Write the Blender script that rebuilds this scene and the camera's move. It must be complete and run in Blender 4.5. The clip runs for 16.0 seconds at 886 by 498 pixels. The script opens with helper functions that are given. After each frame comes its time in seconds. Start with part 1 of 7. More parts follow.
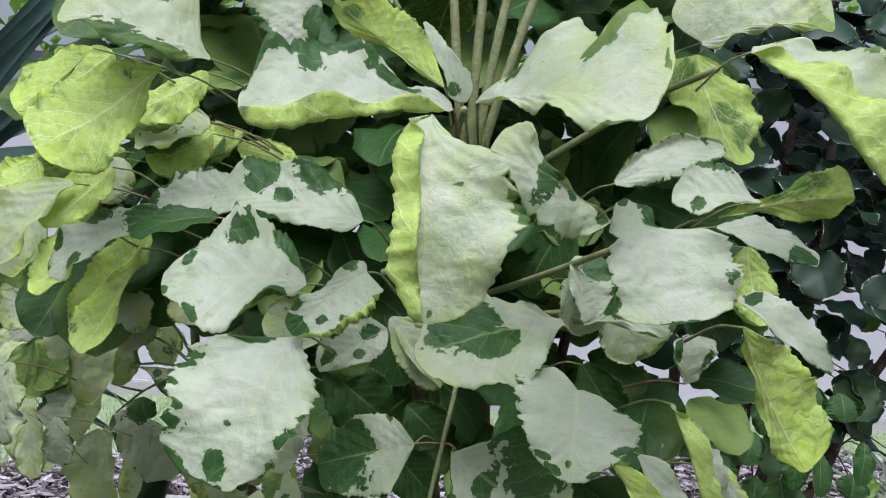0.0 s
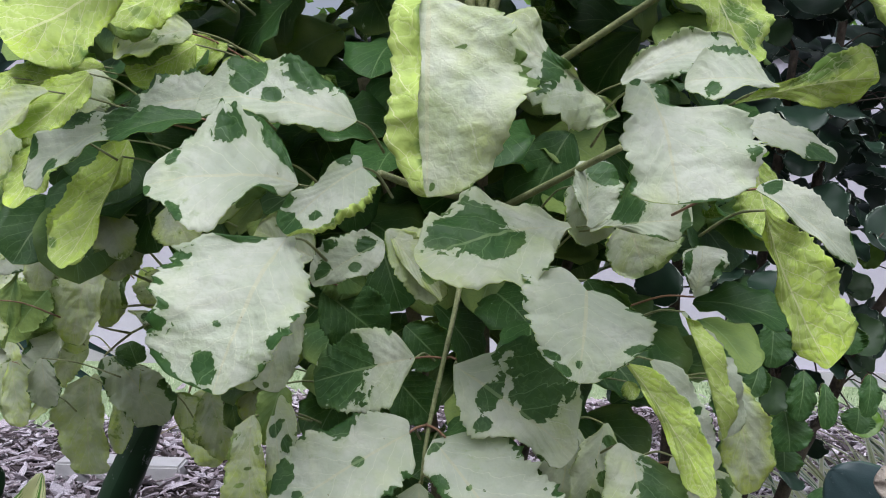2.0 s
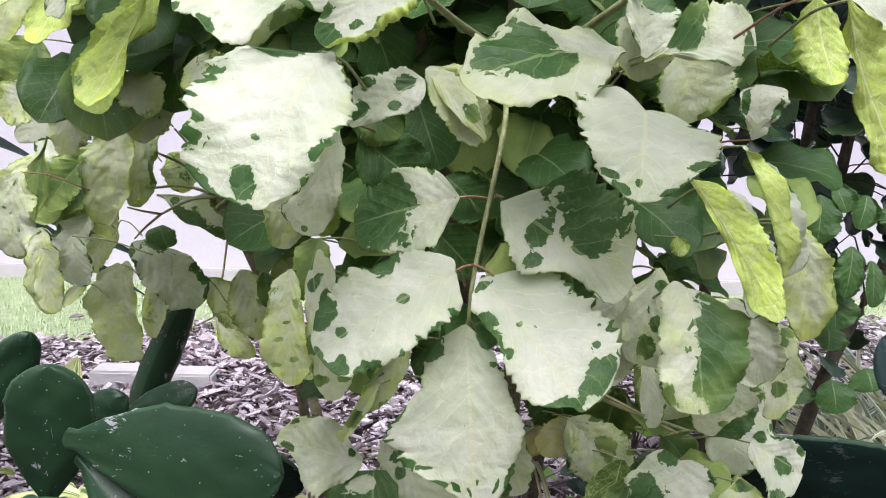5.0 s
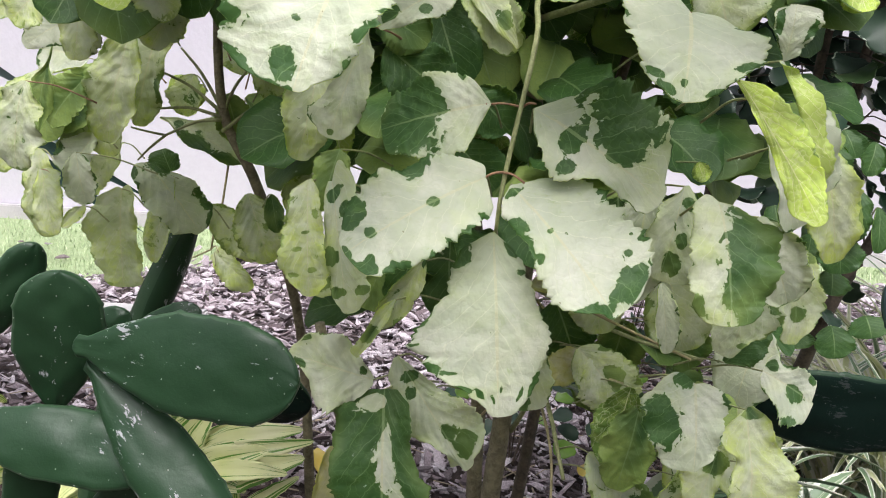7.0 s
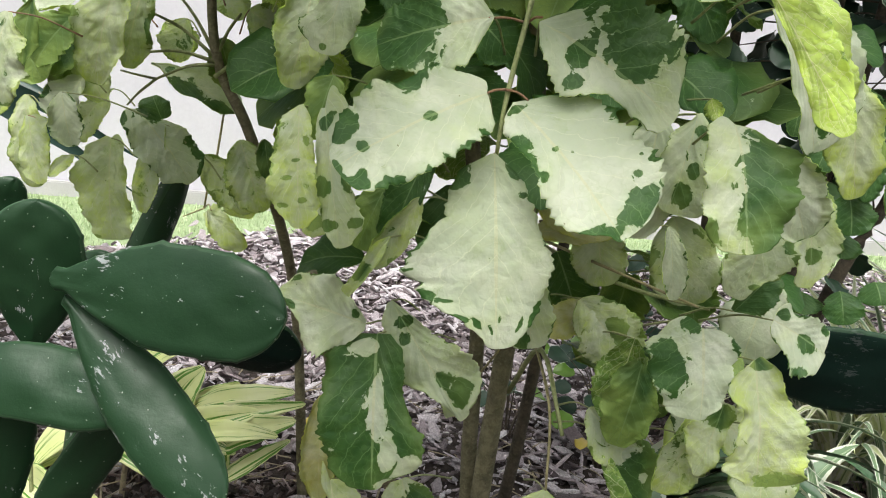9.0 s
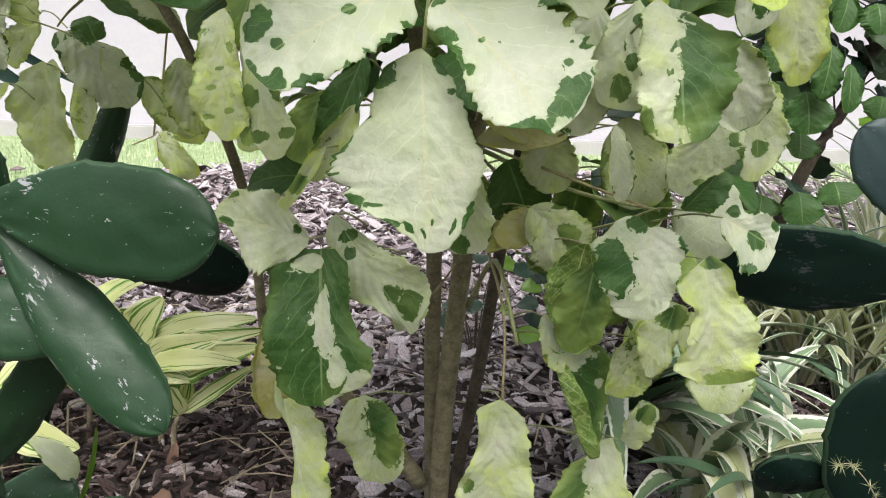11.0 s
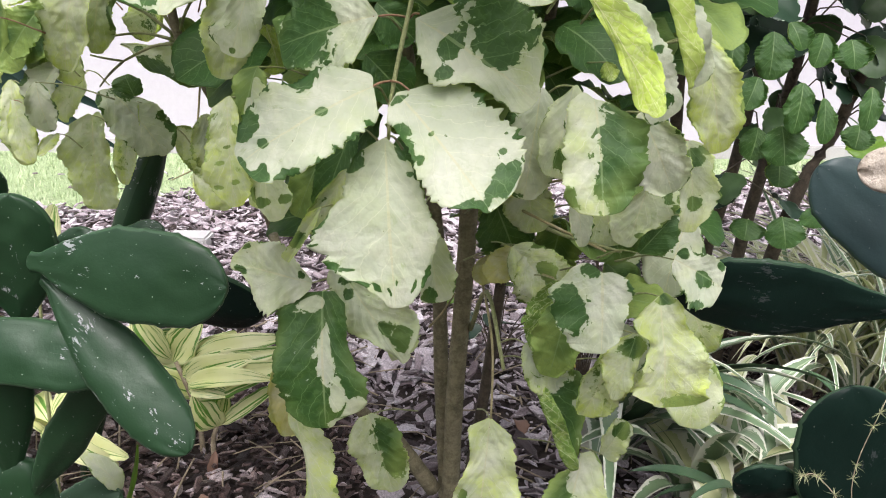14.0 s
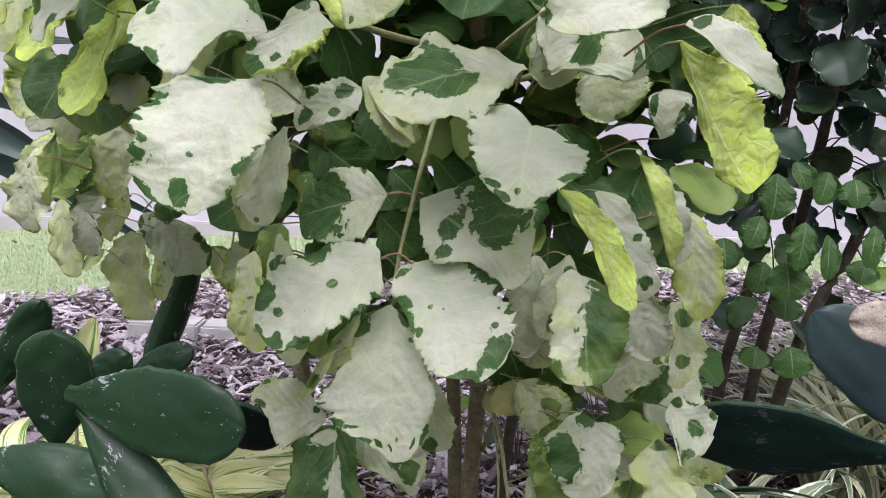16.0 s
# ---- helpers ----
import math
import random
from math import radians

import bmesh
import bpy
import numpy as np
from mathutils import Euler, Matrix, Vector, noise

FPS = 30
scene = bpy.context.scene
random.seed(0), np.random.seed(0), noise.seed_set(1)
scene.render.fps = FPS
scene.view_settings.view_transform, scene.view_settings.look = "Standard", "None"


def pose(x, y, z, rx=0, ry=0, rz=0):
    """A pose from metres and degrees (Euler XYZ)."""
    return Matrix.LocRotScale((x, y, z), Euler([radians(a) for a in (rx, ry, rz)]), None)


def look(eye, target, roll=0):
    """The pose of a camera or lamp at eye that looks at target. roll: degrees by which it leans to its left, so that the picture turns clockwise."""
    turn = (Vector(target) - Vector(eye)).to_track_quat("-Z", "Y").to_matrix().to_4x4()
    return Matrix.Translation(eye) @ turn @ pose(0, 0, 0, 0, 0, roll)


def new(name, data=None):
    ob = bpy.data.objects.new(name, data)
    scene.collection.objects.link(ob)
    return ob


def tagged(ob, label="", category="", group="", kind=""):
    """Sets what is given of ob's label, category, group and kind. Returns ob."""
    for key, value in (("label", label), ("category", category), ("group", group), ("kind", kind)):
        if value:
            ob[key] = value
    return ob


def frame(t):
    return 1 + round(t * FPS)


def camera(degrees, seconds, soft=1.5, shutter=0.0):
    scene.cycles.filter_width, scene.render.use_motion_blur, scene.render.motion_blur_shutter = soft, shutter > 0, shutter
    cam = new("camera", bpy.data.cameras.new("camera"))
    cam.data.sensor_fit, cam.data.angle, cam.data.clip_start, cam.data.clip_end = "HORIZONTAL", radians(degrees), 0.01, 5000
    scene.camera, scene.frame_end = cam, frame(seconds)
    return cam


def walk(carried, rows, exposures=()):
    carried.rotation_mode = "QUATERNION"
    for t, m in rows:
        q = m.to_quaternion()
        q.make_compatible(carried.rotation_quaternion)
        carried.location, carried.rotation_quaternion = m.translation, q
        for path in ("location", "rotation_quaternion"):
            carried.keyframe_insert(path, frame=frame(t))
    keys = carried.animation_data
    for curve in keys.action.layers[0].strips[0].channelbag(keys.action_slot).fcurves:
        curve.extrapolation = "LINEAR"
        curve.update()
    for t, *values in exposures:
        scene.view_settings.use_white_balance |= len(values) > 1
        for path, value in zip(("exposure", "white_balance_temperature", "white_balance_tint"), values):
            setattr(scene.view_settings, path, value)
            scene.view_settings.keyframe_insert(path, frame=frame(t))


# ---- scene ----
cam = camera(53.2, 16.0, soft=1.0)
METRES, EYE, TILT, LEAN, TURN = 0.7, 1.12, -2.0, -3.0, 0.0
ROWS = [
    (0.0, 0.0, 0.0, 0.0, 0.0, 0.0, -0.0),
    (0.5, -0.0041, 0.0155, -0.016, -0.34, -0.54, 0.15),
    (1.0, -0.0064, 0.0331, -0.0372, -0.65, -1.03, 0.4),
    (1.5, -0.0096, 0.0445, -0.0643, -0.71, -1.47, 0.58),
    (2.0, -0.0121, 0.059, -0.0871, -0.64, -1.81, 0.93),
    (2.5, -0.0066, 0.0749, -0.1136, -0.2, -2.31, 2.0),
    (3.0, 0.0001, 0.081, -0.1249, 0.24, -3.08, 2.8),
    (3.5, -0.0032, 0.0918, -0.1471, 0.5, -3.71, 2.41),
    (4.0, -0.0259, 0.0857, -0.1644, 0.47, -4.42, 1.91),
    (4.5, -0.0372, 0.0987, -0.1845, 0.48, -5.22, 1.61),
    (5.0, -0.0429, 0.1056, -0.2052, 0.74, -6.31, 1.65),
    (7.5, -0.1115, 0.1183, -0.2853, -0.48, -8.86, -0.73),
    (8.0, -0.1185, 0.1366, -0.2994, -0.68, -8.73, -0.85),
    (8.5, -0.1128, 0.1465, -0.3261, -0.38, -8.95, -1.08),
    (9.0, -0.094, 0.1632, -0.3565, -0.03, -9.45, -1.28),
    (9.5, -0.0774, 0.1836, -0.3828, -0.13, -10.37, -1.13),
    (10.0, -0.0594, 0.1995, -0.3896, -0.63, -11.54, -0.61),
    (12.5, 0.0293, 0.146, -0.388, -2.14, -16.37, 3.01),
    (13.0, 0.0754, 0.1175, -0.3513, -0.91, -16.36, 3.21),
    (13.5, 0.0764, 0.0752, -0.3149, 0.08, -15.5, 3.01),
    (14.0, 0.0666, 0.031, -0.2759, 1.16, -14.25, 2.55),
    (14.5, 0.0607, -0.0007, -0.2643, 2.13, -12.69, 2.13),
    (15.0, 0.0787, -0.0174, -0.2454, 2.99, -11.2, 1.76),
    (15.5, 0.0949, -0.0349, -0.1877, 3.39, -10.26, 1.74),
    (16.0, 0.1277, -0.0411, -0.136, 3.91, -9.47, 1.74),
]
EXPOSURES = [(0.0, 0.08, 5750, 12), (2.0, 0.10, 5800, 16), (2.5, 0.44, 5700, 21), (3.0, 0.62, 5750, 22), (3.5, 0.61, 5800, 21), (4.0, 0.50, 6000, 20), (4.5, 0.80, 6050, 23), (5.2, 0.76, 6100, 21), (7.5, 0.72, 6400, 14), (9.0, 0.73, 6550, 5), (12.5, 0.88, 6500, 15), (14.0, 0.90, 6400, 16), (15.0, 0.54, 6250, 17), (16.0, 0.42, 6100, 23)]
walk(cam, [(t, pose(0, 0, EYE, TILT, LEAN, TURN) @ pose(METRES * x, METRES * y, METRES * z, 90 + pitch, roll, yaw)) for t, x, y, z, yaw, pitch, roll in ROWS], EXPOSURES)

# ---- light: hazy bright overcast ----
world = bpy.data.worlds.new("sky")
scene.world = world
world.use_nodes = True
wn, wl = world.node_tree.nodes, world.node_tree.links
sky = wn.new("ShaderNodeTexSky")
sky.sky_type = "NISHITA"
sky.sun_disc = False
sky.sun_elevation, sky.sun_rotation = radians(63), radians(184)
sky.dust_density, sky.air_density, sky.ozone_density = 6.0, 1.2, 1.0
pale = wn.new("ShaderNodeHueSaturation")
pale.inputs["Saturation"].default_value = 0.35
wl.new(sky.outputs[0], pale.inputs["Color"])
wl.new(pale.outputs[0], wn["Background"].inputs[0])
wn["Background"].inputs[1].default_value = 0.118
sun = new("sun", bpy.data.lights.new("sun", "SUN"))
sun.data.energy, sun.data.angle, sun.data.color = 2.2, radians(45), (1.0, 0.99, 0.96)
sun.matrix_world = look((0, 0, 0), (0.04, 0.50, -1.0))

# ---- materials ----


def material(name):
    m = bpy.data.materials.new(name)
    m.use_nodes = True
    nt = m.node_tree
    return m, nt.nodes, nt.links, nt.nodes["Principled BSDF"]


def noise_node(n, l, vec, scale, detail=4.0, rough=0.6):
    x = n.new("ShaderNodeTexNoise")
    x.inputs["Scale"].default_value, x.inputs["Detail"].default_value, x.inputs["Roughness"].default_value = scale, detail, rough
    if vec is not None:
        l.new(vec, x.inputs["Vector"])
    return x.outputs["Fac"]


def calc(n, l, op, a, b=0.0, c=0.0):
    x = n.new("ShaderNodeMath")
    x.operation = op
    for i, v in enumerate((a, b, c)):
        if isinstance(v, (int, float)):
            x.inputs[i].default_value = v
        else:
            l.new(v, x.inputs[i])
    return x.outputs[0]


def ramp(n, l, fac, stops, smooth=False):
    x = n.new("ShaderNodeValToRGB")
    if smooth:
        x.color_ramp.interpolation = "EASE"
    e = x.color_ramp.elements
    while len(e) < len(stops):
        e.new(0.5)
    for k, (p, c) in zip(e, stops):
        k.position, k.color = p, (*c, 1)
    l.new(fac, x.inputs[0])
    return x.outputs[0]


def mixed(n, l, fac, a, b, blend="MIX"):
    x = n.new("ShaderNodeMix")
    x.data_type, x.blend_type = "RGBA", blend
    for s, v in ((x.inputs[0], fac), (x.inputs[6], a), (x.inputs[7], b)):
        if isinstance(v, (int, float)):
            s.default_value = v
        elif isinstance(v, tuple):
            s.default_value = (*v, 1)
        else:
            l.new(v, s)
    return x.outputs[2]


def bumped(n, l, bsdf, height, strength, distance):
    b = n.new("ShaderNodeBump")
    b.inputs["Strength"].default_value, b.inputs["Distance"].default_value = strength, distance
    l.new(height, b.inputs["Height"])
    l.new(b.outputs[0], bsdf.inputs["Normal"])


def seeded(n, l):
    """Object coordinates shifted by a number of each object's own."""
    tc, oi, va = n.new("ShaderNodeTexCoord"), n.new("ShaderNodeObjectInfo"), n.new("ShaderNodeVectorMath")
    va.operation = "MULTIPLY_ADD"
    l.new(oi.outputs["Random"], va.inputs[0])
    va.inputs[1].default_value = (37.0, 53.0, 71.0)
    l.new(tc.outputs["Object"], va.inputs[2])
    return va.outputs[0], oi.outputs["Random"]


def attr(n, name):
    x = n.new("ShaderNodeAttribute")
    x.attribute_name = name
    return x.outputs["Fac"]


def see_through(m, n, l, bsdf, colour, share):
    """Leaf tissue: part of the light passes through."""
    t, mx = n.new("ShaderNodeBsdfTranslucent"), n.new("ShaderNodeMixShader")
    if isinstance(colour, tuple):
        t.inputs["Color"].default_value = (*colour, 1)
    else:
        l.new(colour, t.inputs["Color"])
    mx.inputs[0].default_value = share
    l.new(bsdf.outputs[0], mx.inputs[1])
    l.new(t.outputs[0], mx.inputs[2])
    l.new(mx.outputs[0], n["Material Output"].inputs[0])


def vein_lines(n, l, vec):
    """Ribs along the attributes along/across, and a fine net between them."""
    s, v = attr(n, "along"), attr(n, "across")
    av = calc(n, l, "ABSOLUTE", v)
    warp = noise_node(n, l, vec, 24, 3)
    q = calc(n, l, "SUBTRACT", s, calc(n, l, "MULTIPLY", av, 0.42))
    q = calc(n, l, "ADD", q, calc(n, l, "MULTIPLY", warp, 0.16))
    w = calc(n, l, "PINGPONG", calc(n, l, "MULTIPLY", q, 6.5), 0.5)
    side = calc(n, l, "LESS_THAN", w, 0.026)
    side = calc(n, l, "MULTIPLY", side, calc(n, l, "LESS_THAN", av, 0.86))
    mid = calc(n, l, "LESS_THAN", calc(n, l, "ADD", av, calc(n, l, "MULTIPLY", s, 0.025)), 0.04)
    vo = n.new("ShaderNodeTexVoronoi")
    vo.feature = "DISTANCE_TO_EDGE"
    vo.inputs["Scale"].default_value = 78
    wob, wv = n.new("ShaderNodeTexNoise"), n.new("ShaderNodeMix")
    wob.inputs["Scale"].default_value = 60
    l.new(vec, wob.inputs["Vector"])
    wv.data_type, wv.blend_type = "RGBA", "LINEAR_LIGHT"
    wv.inputs[0].default_value = 0.014
    l.new(vec, wv.inputs[6])
    l.new(wob.outputs["Color"], wv.inputs[7])
    l.new(wv.outputs[2], vo.inputs["Vector"])
    net = calc(n, l, "LESS_THAN", vo.outputs["Distance"], 0.035)
    puff = calc(n, l, "MINIMUM", vo.outputs["Distance"], 0.4)
    return mid, side, net, puff


def leaf_materials():
    out = []
    for under in (False, True):
        m, n, l, b = material("leaf_underside" if under else "leaf_variegated")
        vec, rnd = seeded(n, l)
        g, lime, aut = attr(n, "green"), attr(n, "lime"), attr(n, "autumn")
        big, fine, mid_n = noise_node(n, l, vec, 26, 3), noise_node(n, l, vec, 110, 5, 0.7), noise_node(n, l, vec, 55, 4)
        s, v = attr(n, "along"), attr(n, "across")
        slant = calc(n, l, "SUBTRACT", s, calc(n, l, "MULTIPLY", calc(n, l, "ABSOLUTE", v), 0.42))
        cv = n.new("ShaderNodeCombineXYZ")
        l.new(calc(n, l, "MULTIPLY", slant, 13.0), cv.inputs[0])
        l.new(calc(n, l, "MULTIPLY", v, 2.4), cv.inputs[1])
        l.new(calc(n, l, "MULTIPLY", rnd, 60.0), cv.inputs[2])
        streak = noise_node(n, l, cv.outputs[0], 1.0, 3, 0.6)
        f = calc(n, l, "ADD", g, calc(n, l, "MULTIPLY", calc(n, l, "SUBTRACT", big, 0.5), 1.3))
        f = calc(n, l, "ADD", f, calc(n, l, "MULTIPLY", calc(n, l, "SUBTRACT", streak, 0.5), 0.8))
        wv, cells = n.new("ShaderNodeMix"), n.new("ShaderNodeTexVoronoi")
        wob = n.new("ShaderNodeTexNoise")
        wob.inputs["Scale"].default_value = 90
        l.new(vec, wob.inputs["Vector"])
        wv.data_type, wv.blend_type = "RGBA", "LINEAR_LIGHT"
        wv.inputs[0].default_value = 0.012
        l.new(vec, wv.inputs[6])
        l.new(wob.outputs["Color"], wv.inputs[7])
        cells.inputs["Scale"].default_value = 95
        l.new(wv.outputs[2], cells.inputs["Vector"])
        sep = n.new("ShaderNodeSeparateColor")
        l.new(cells.outputs["Color"], sep.inputs[0])
        f = calc(n, l, "ADD", f, calc(n, l, "MULTIPLY", calc(n, l, "SUBTRACT", sep.outputs[0], 0.5), 1.05))
        f = calc(n, l, "ADD", f, calc(n, l, "MULTIPLY", calc(n, l, "SUBTRACT", fine, 0.5), 0.8))
        mrib, srib, net, puff = vein_lines(n, l, vec)
        fac01 = calc(n, l, "MULTIPLY_ADD", f, 0.5, 0.5)
        yel = calc(n, l, "MULTIPLY", lime, calc(n, l, "MULTIPLY_ADD", mid_n, 1.9, -0.4))
        flush = ramp(n, l, noise_node(n, l, vec, 17, 3), [(0.53, (0, 0, 0)), (0.74, (0.26, 0.26, 0.26))], True)
        yel = calc(n, l, "MINIMUM", calc(n, l, "ADD", calc(n, l, "MAXIMUM", yel, 0.0), flush), 1.0)
        if under:
            yel = calc(n, l, "MAXIMUM", yel, 0.45)
            base = mixed(n, l, yel, (0.52, 0.64, 0.25), (0.68, 0.83, 0.17))
            mott = ramp(n, l, calc(n, l, "ADD", calc(n, l, "MULTIPLY", fac01, 0.7), calc(n, l, "MULTIPLY", mid_n, 0.4)), [(0.42, (0.0, 0.0, 0.0)), (0.62, (0.5, 0.5, 0.5)), (0.8, (1, 1, 1))])
            colour = mixed(n, l, mott, base, (0.22, 0.36, 0.08))
            rib = calc(n, l, "MAXIMUM", calc(n, l, "MAXIMUM", mrib, srib), calc(n, l, "MULTIPLY", net, 0.42))
            colour = mixed(n, l, calc(n, l, "MULTIPLY", rib, 0.75), colour, (0.86, 0.90, 0.58))
        else:
            chalk = mixed(n, l, ramp(n, l, noise_node(n, l, vec, 20, 4), [(0.38, (0, 0, 0)), (0.66, (1, 1, 1))], True), (0.47, 0.515, 0.405), (0.62, 0.635, 0.545))
            white = mixed(n, l, yel, chalk, (0.54, 0.63, 0.15))
            halo = ramp(n, l, fac01, [(0.12, (0, 0, 0)), (0.40, (0.35, 0.35, 0.35)), (0.5, (0.8, 0.8, 0.8))], True)
            pale_c = mixed(n, l, calc(n, l, "MULTIPLY", calc(n, l, "MULTIPLY", halo, mid_n), 1.1), white, (0.30, 0.40, 0.17))
            brush = calc(n, l, "MULTIPLY", ramp(n, l, streak, [(0.56, (0, 0, 0)), (0.72, (1, 1, 1))]), ramp(n, l, fine, [(0.47, (0, 0, 0)), (0.6, (1, 1, 1))]))
            pale_c = mixed(n, l, calc(n, l, "MULTIPLY", brush, ramp(n, l, noise_node(n, l, vec, 14, 2), [(0.46, (0, 0, 0)), (0.62, (0.6, 0.6, 0.6))])), pale_c, (0.24, 0.34, 0.12))
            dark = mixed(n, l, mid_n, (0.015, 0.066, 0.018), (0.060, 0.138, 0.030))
            # Lime pales the green: the leaf's own tint, plus light painted on lit leaves
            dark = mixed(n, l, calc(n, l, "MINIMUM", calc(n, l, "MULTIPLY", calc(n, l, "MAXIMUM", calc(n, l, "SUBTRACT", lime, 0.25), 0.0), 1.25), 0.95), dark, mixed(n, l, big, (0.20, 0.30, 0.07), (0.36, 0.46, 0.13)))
            cut = ramp(n, l, fac01, [(0.505, (0, 0, 0)), (0.525, (1, 1, 1))])
            colour = mixed(n, l, cut, pale_c, dark)
            speck = calc(n, l, "GREATER_THAN", noise_node(n, l, vec, 75, 2), 0.765)
            colour = mixed(n, l, speck, colour, dark)
            colour = mixed(n, l, calc(n, l, "MULTIPLY", mrib, 0.6), colour, mixed(n, l, cut, (0.60, 0.58, 0.38), (0.27, 0.37, 0.16)))
            colour = mixed(n, l, calc(n, l, "MULTIPLY", srib, 0.45), colour, mixed(n, l, cut, (0.68, 0.69, 0.53), (0.24, 0.36, 0.14)))
            rib = calc(n, l, "MAXIMUM", mrib, srib)
            colour = mixed(n, l, calc(n, l, "MULTIPLY", net, 0.3), colour, mixed(n, l, cut, (0.50, 0.54, 0.38), (0.13, 0.23, 0.07)))
        colour = mixed(n, l, calc(n, l, "MULTIPLY", aut, calc(n, l, "MULTIPLY_ADD", mid_n, 1.6, 0.0)), colour, (0.42, 0.26, 0.05))
        scar = calc(n, l, "GREATER_THAN", noise_node(n, l, vec, 160, 2), 0.79)
        colour = mixed(n, l, calc(n, l, "MULTIPLY", scar, 0.7), colour, (0.10, 0.08, 0.03))
        l.new(colour, b.inputs["Base Color"])
        b.inputs["Roughness"].default_value = 0.5 if under else 0.46
        b.inputs["Specular IOR Level"].default_value = 0.3
        h = calc(n, l, "ADD", calc(n, l, "MULTIPLY", mid_n, 0.55), calc(n, l, "MULTIPLY", rib, -0.8 if not under else 0.5))
        h = calc(n, l, "ADD", h, calc(n, l, "MULTIPLY", fine, 0.07))
        h = calc(n, l, "ADD", h, calc(n, l, "MULTIPLY", puff, 0.6 if under else 0.3))
        bumped(n, l, b, h, 0.5, 0.006)
        glow = mixed(n, l, 0.45, colour, (0.66, 0.78, 0.28)) if not under else mixed(n, l, 1.0, colour, (1.45, 1.38, 1.15), "MULTIPLY")
        see_through(m, n, l, b, glow, 0.45 if under else 0.3)
        out.append(m)
    return out


LEAF_TOP, LEAF_UNDER = leaf_materials()


def plain_leaf(name, ca, cb, rough=0.4, stripe=None, share=0.2, rim=None, scale=40):
    """Foliage of one colour pair, with optional stripes or a pale rim by the across attribute."""
    m, n, l, b = material(name)
    vec, rnd = seeded(n, l)
    k = noise_node(n, l, vec, scale, 4)
    c = mixed(n, l, k, ca, cb)
    v = attr(n, "across")
    if stripe:
        cv = n.new("ShaderNodeCombineXYZ")
        l.new(calc(n, l, "MULTIPLY", v, stripe[1]), cv.inputs[0])
        l.new(calc(n, l, "MULTIPLY", attr(n, "along"), 0.9), cv.inputs[1])
        l.new(calc(n, l, "MULTIPLY", rnd, 80.0), cv.inputs[2])
        sw = noise_node(n, l, cv.outputs[0], 1.0, 3, 0.6)
        c = mixed(n, l, ramp(n, l, sw, [(stripe[2], (0, 0, 0)), (stripe[2] + 0.05, (1, 1, 1))]), c, stripe[0])
    if rim:
        e = calc(n, l, "ADD", calc(n, l, "ABSOLUTE", v), calc(n, l, "MULTIPLY", calc(n, l, "SUBTRACT", noise_node(n, l, vec, 90, 3), 0.5), 0.6))
        c = mixed(n, l, calc(n, l, "GREATER_THAN", e, rim[1]), c, rim[0])
    dry = calc(n, l, "GREATER_THAN", noise_node(n, l, vec, 14, 5, 0.7), 0.70)
    c = mixed(n, l, calc(n, l, "MULTIPLY", dry, 0.5), c, (0.25, 0.17, 0.06))
    l.new(c, b.inputs["Base Color"])
    b.inputs["Roughness"].default_value = rough
    bumped(n, l, b, k, 0.3, 0.002)
    see_through(m, n, l, b, c, share)
    return m


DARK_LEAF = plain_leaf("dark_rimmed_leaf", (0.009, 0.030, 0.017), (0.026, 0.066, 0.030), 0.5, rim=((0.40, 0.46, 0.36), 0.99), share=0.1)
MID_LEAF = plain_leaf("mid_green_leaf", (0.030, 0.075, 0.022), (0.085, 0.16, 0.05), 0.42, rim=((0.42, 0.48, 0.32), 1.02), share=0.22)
LIGHT_LEAF = plain_leaf("bright_green_leaf", (0.09, 0.20, 0.02), (0.20, 0.36, 0.04), 0.4, share=0.3)
STRAP = plain_leaf("striped_strap_leaf", (0.12, 0.22, 0.11), (0.27, 0.37, 0.21), 0.36, stripe=((0.62, 0.68, 0.50), 2.6, 0.60), rim=((0.80, 0.82, 0.70), 0.66), share=0.15, scale=25)
# Cream-yellow blades; sunlight on the far clumps is put into their colour
STRAP_PALE = plain_leaf("pale_strap_leaf", (0.54, 0.60, 0.26), (0.80, 0.80, 0.54), 0.4, stripe=((0.14, 0.24, 0.07), 3.2, 0.58), rim=((0.82, 0.82, 0.68), 0.6), share=0.25, scale=18)
STRAP_DARK = plain_leaf("dull_green_strap_leaf", (0.04, 0.10, 0.045), (0.10, 0.17, 0.09), 0.45, share=0.12)
GINGER = plain_leaf("yellow_striped_leaf", (0.60, 0.68, 0.16), (0.90, 0.88, 0.64), 0.34, stripe=((0.13, 0.31, 0.04), 5.0, 0.54), share=0.3, scale=11)
SPIKE = plain_leaf("dark_spiky_leaf", (0.018, 0.05, 0.04), (0.045, 0.09, 0.07), 0.4, share=0.05)
DRY = plain_leaf("dry_leaf", (0.13, 0.07, 0.05), (0.28, 0.17, 0.12), 0.7, share=0.1)
YELLOW = plain_leaf("yellow_fallen_leaf", (0.55, 0.38, 0.05), (0.62, 0.52, 0.12), 0.5, share=0.2)


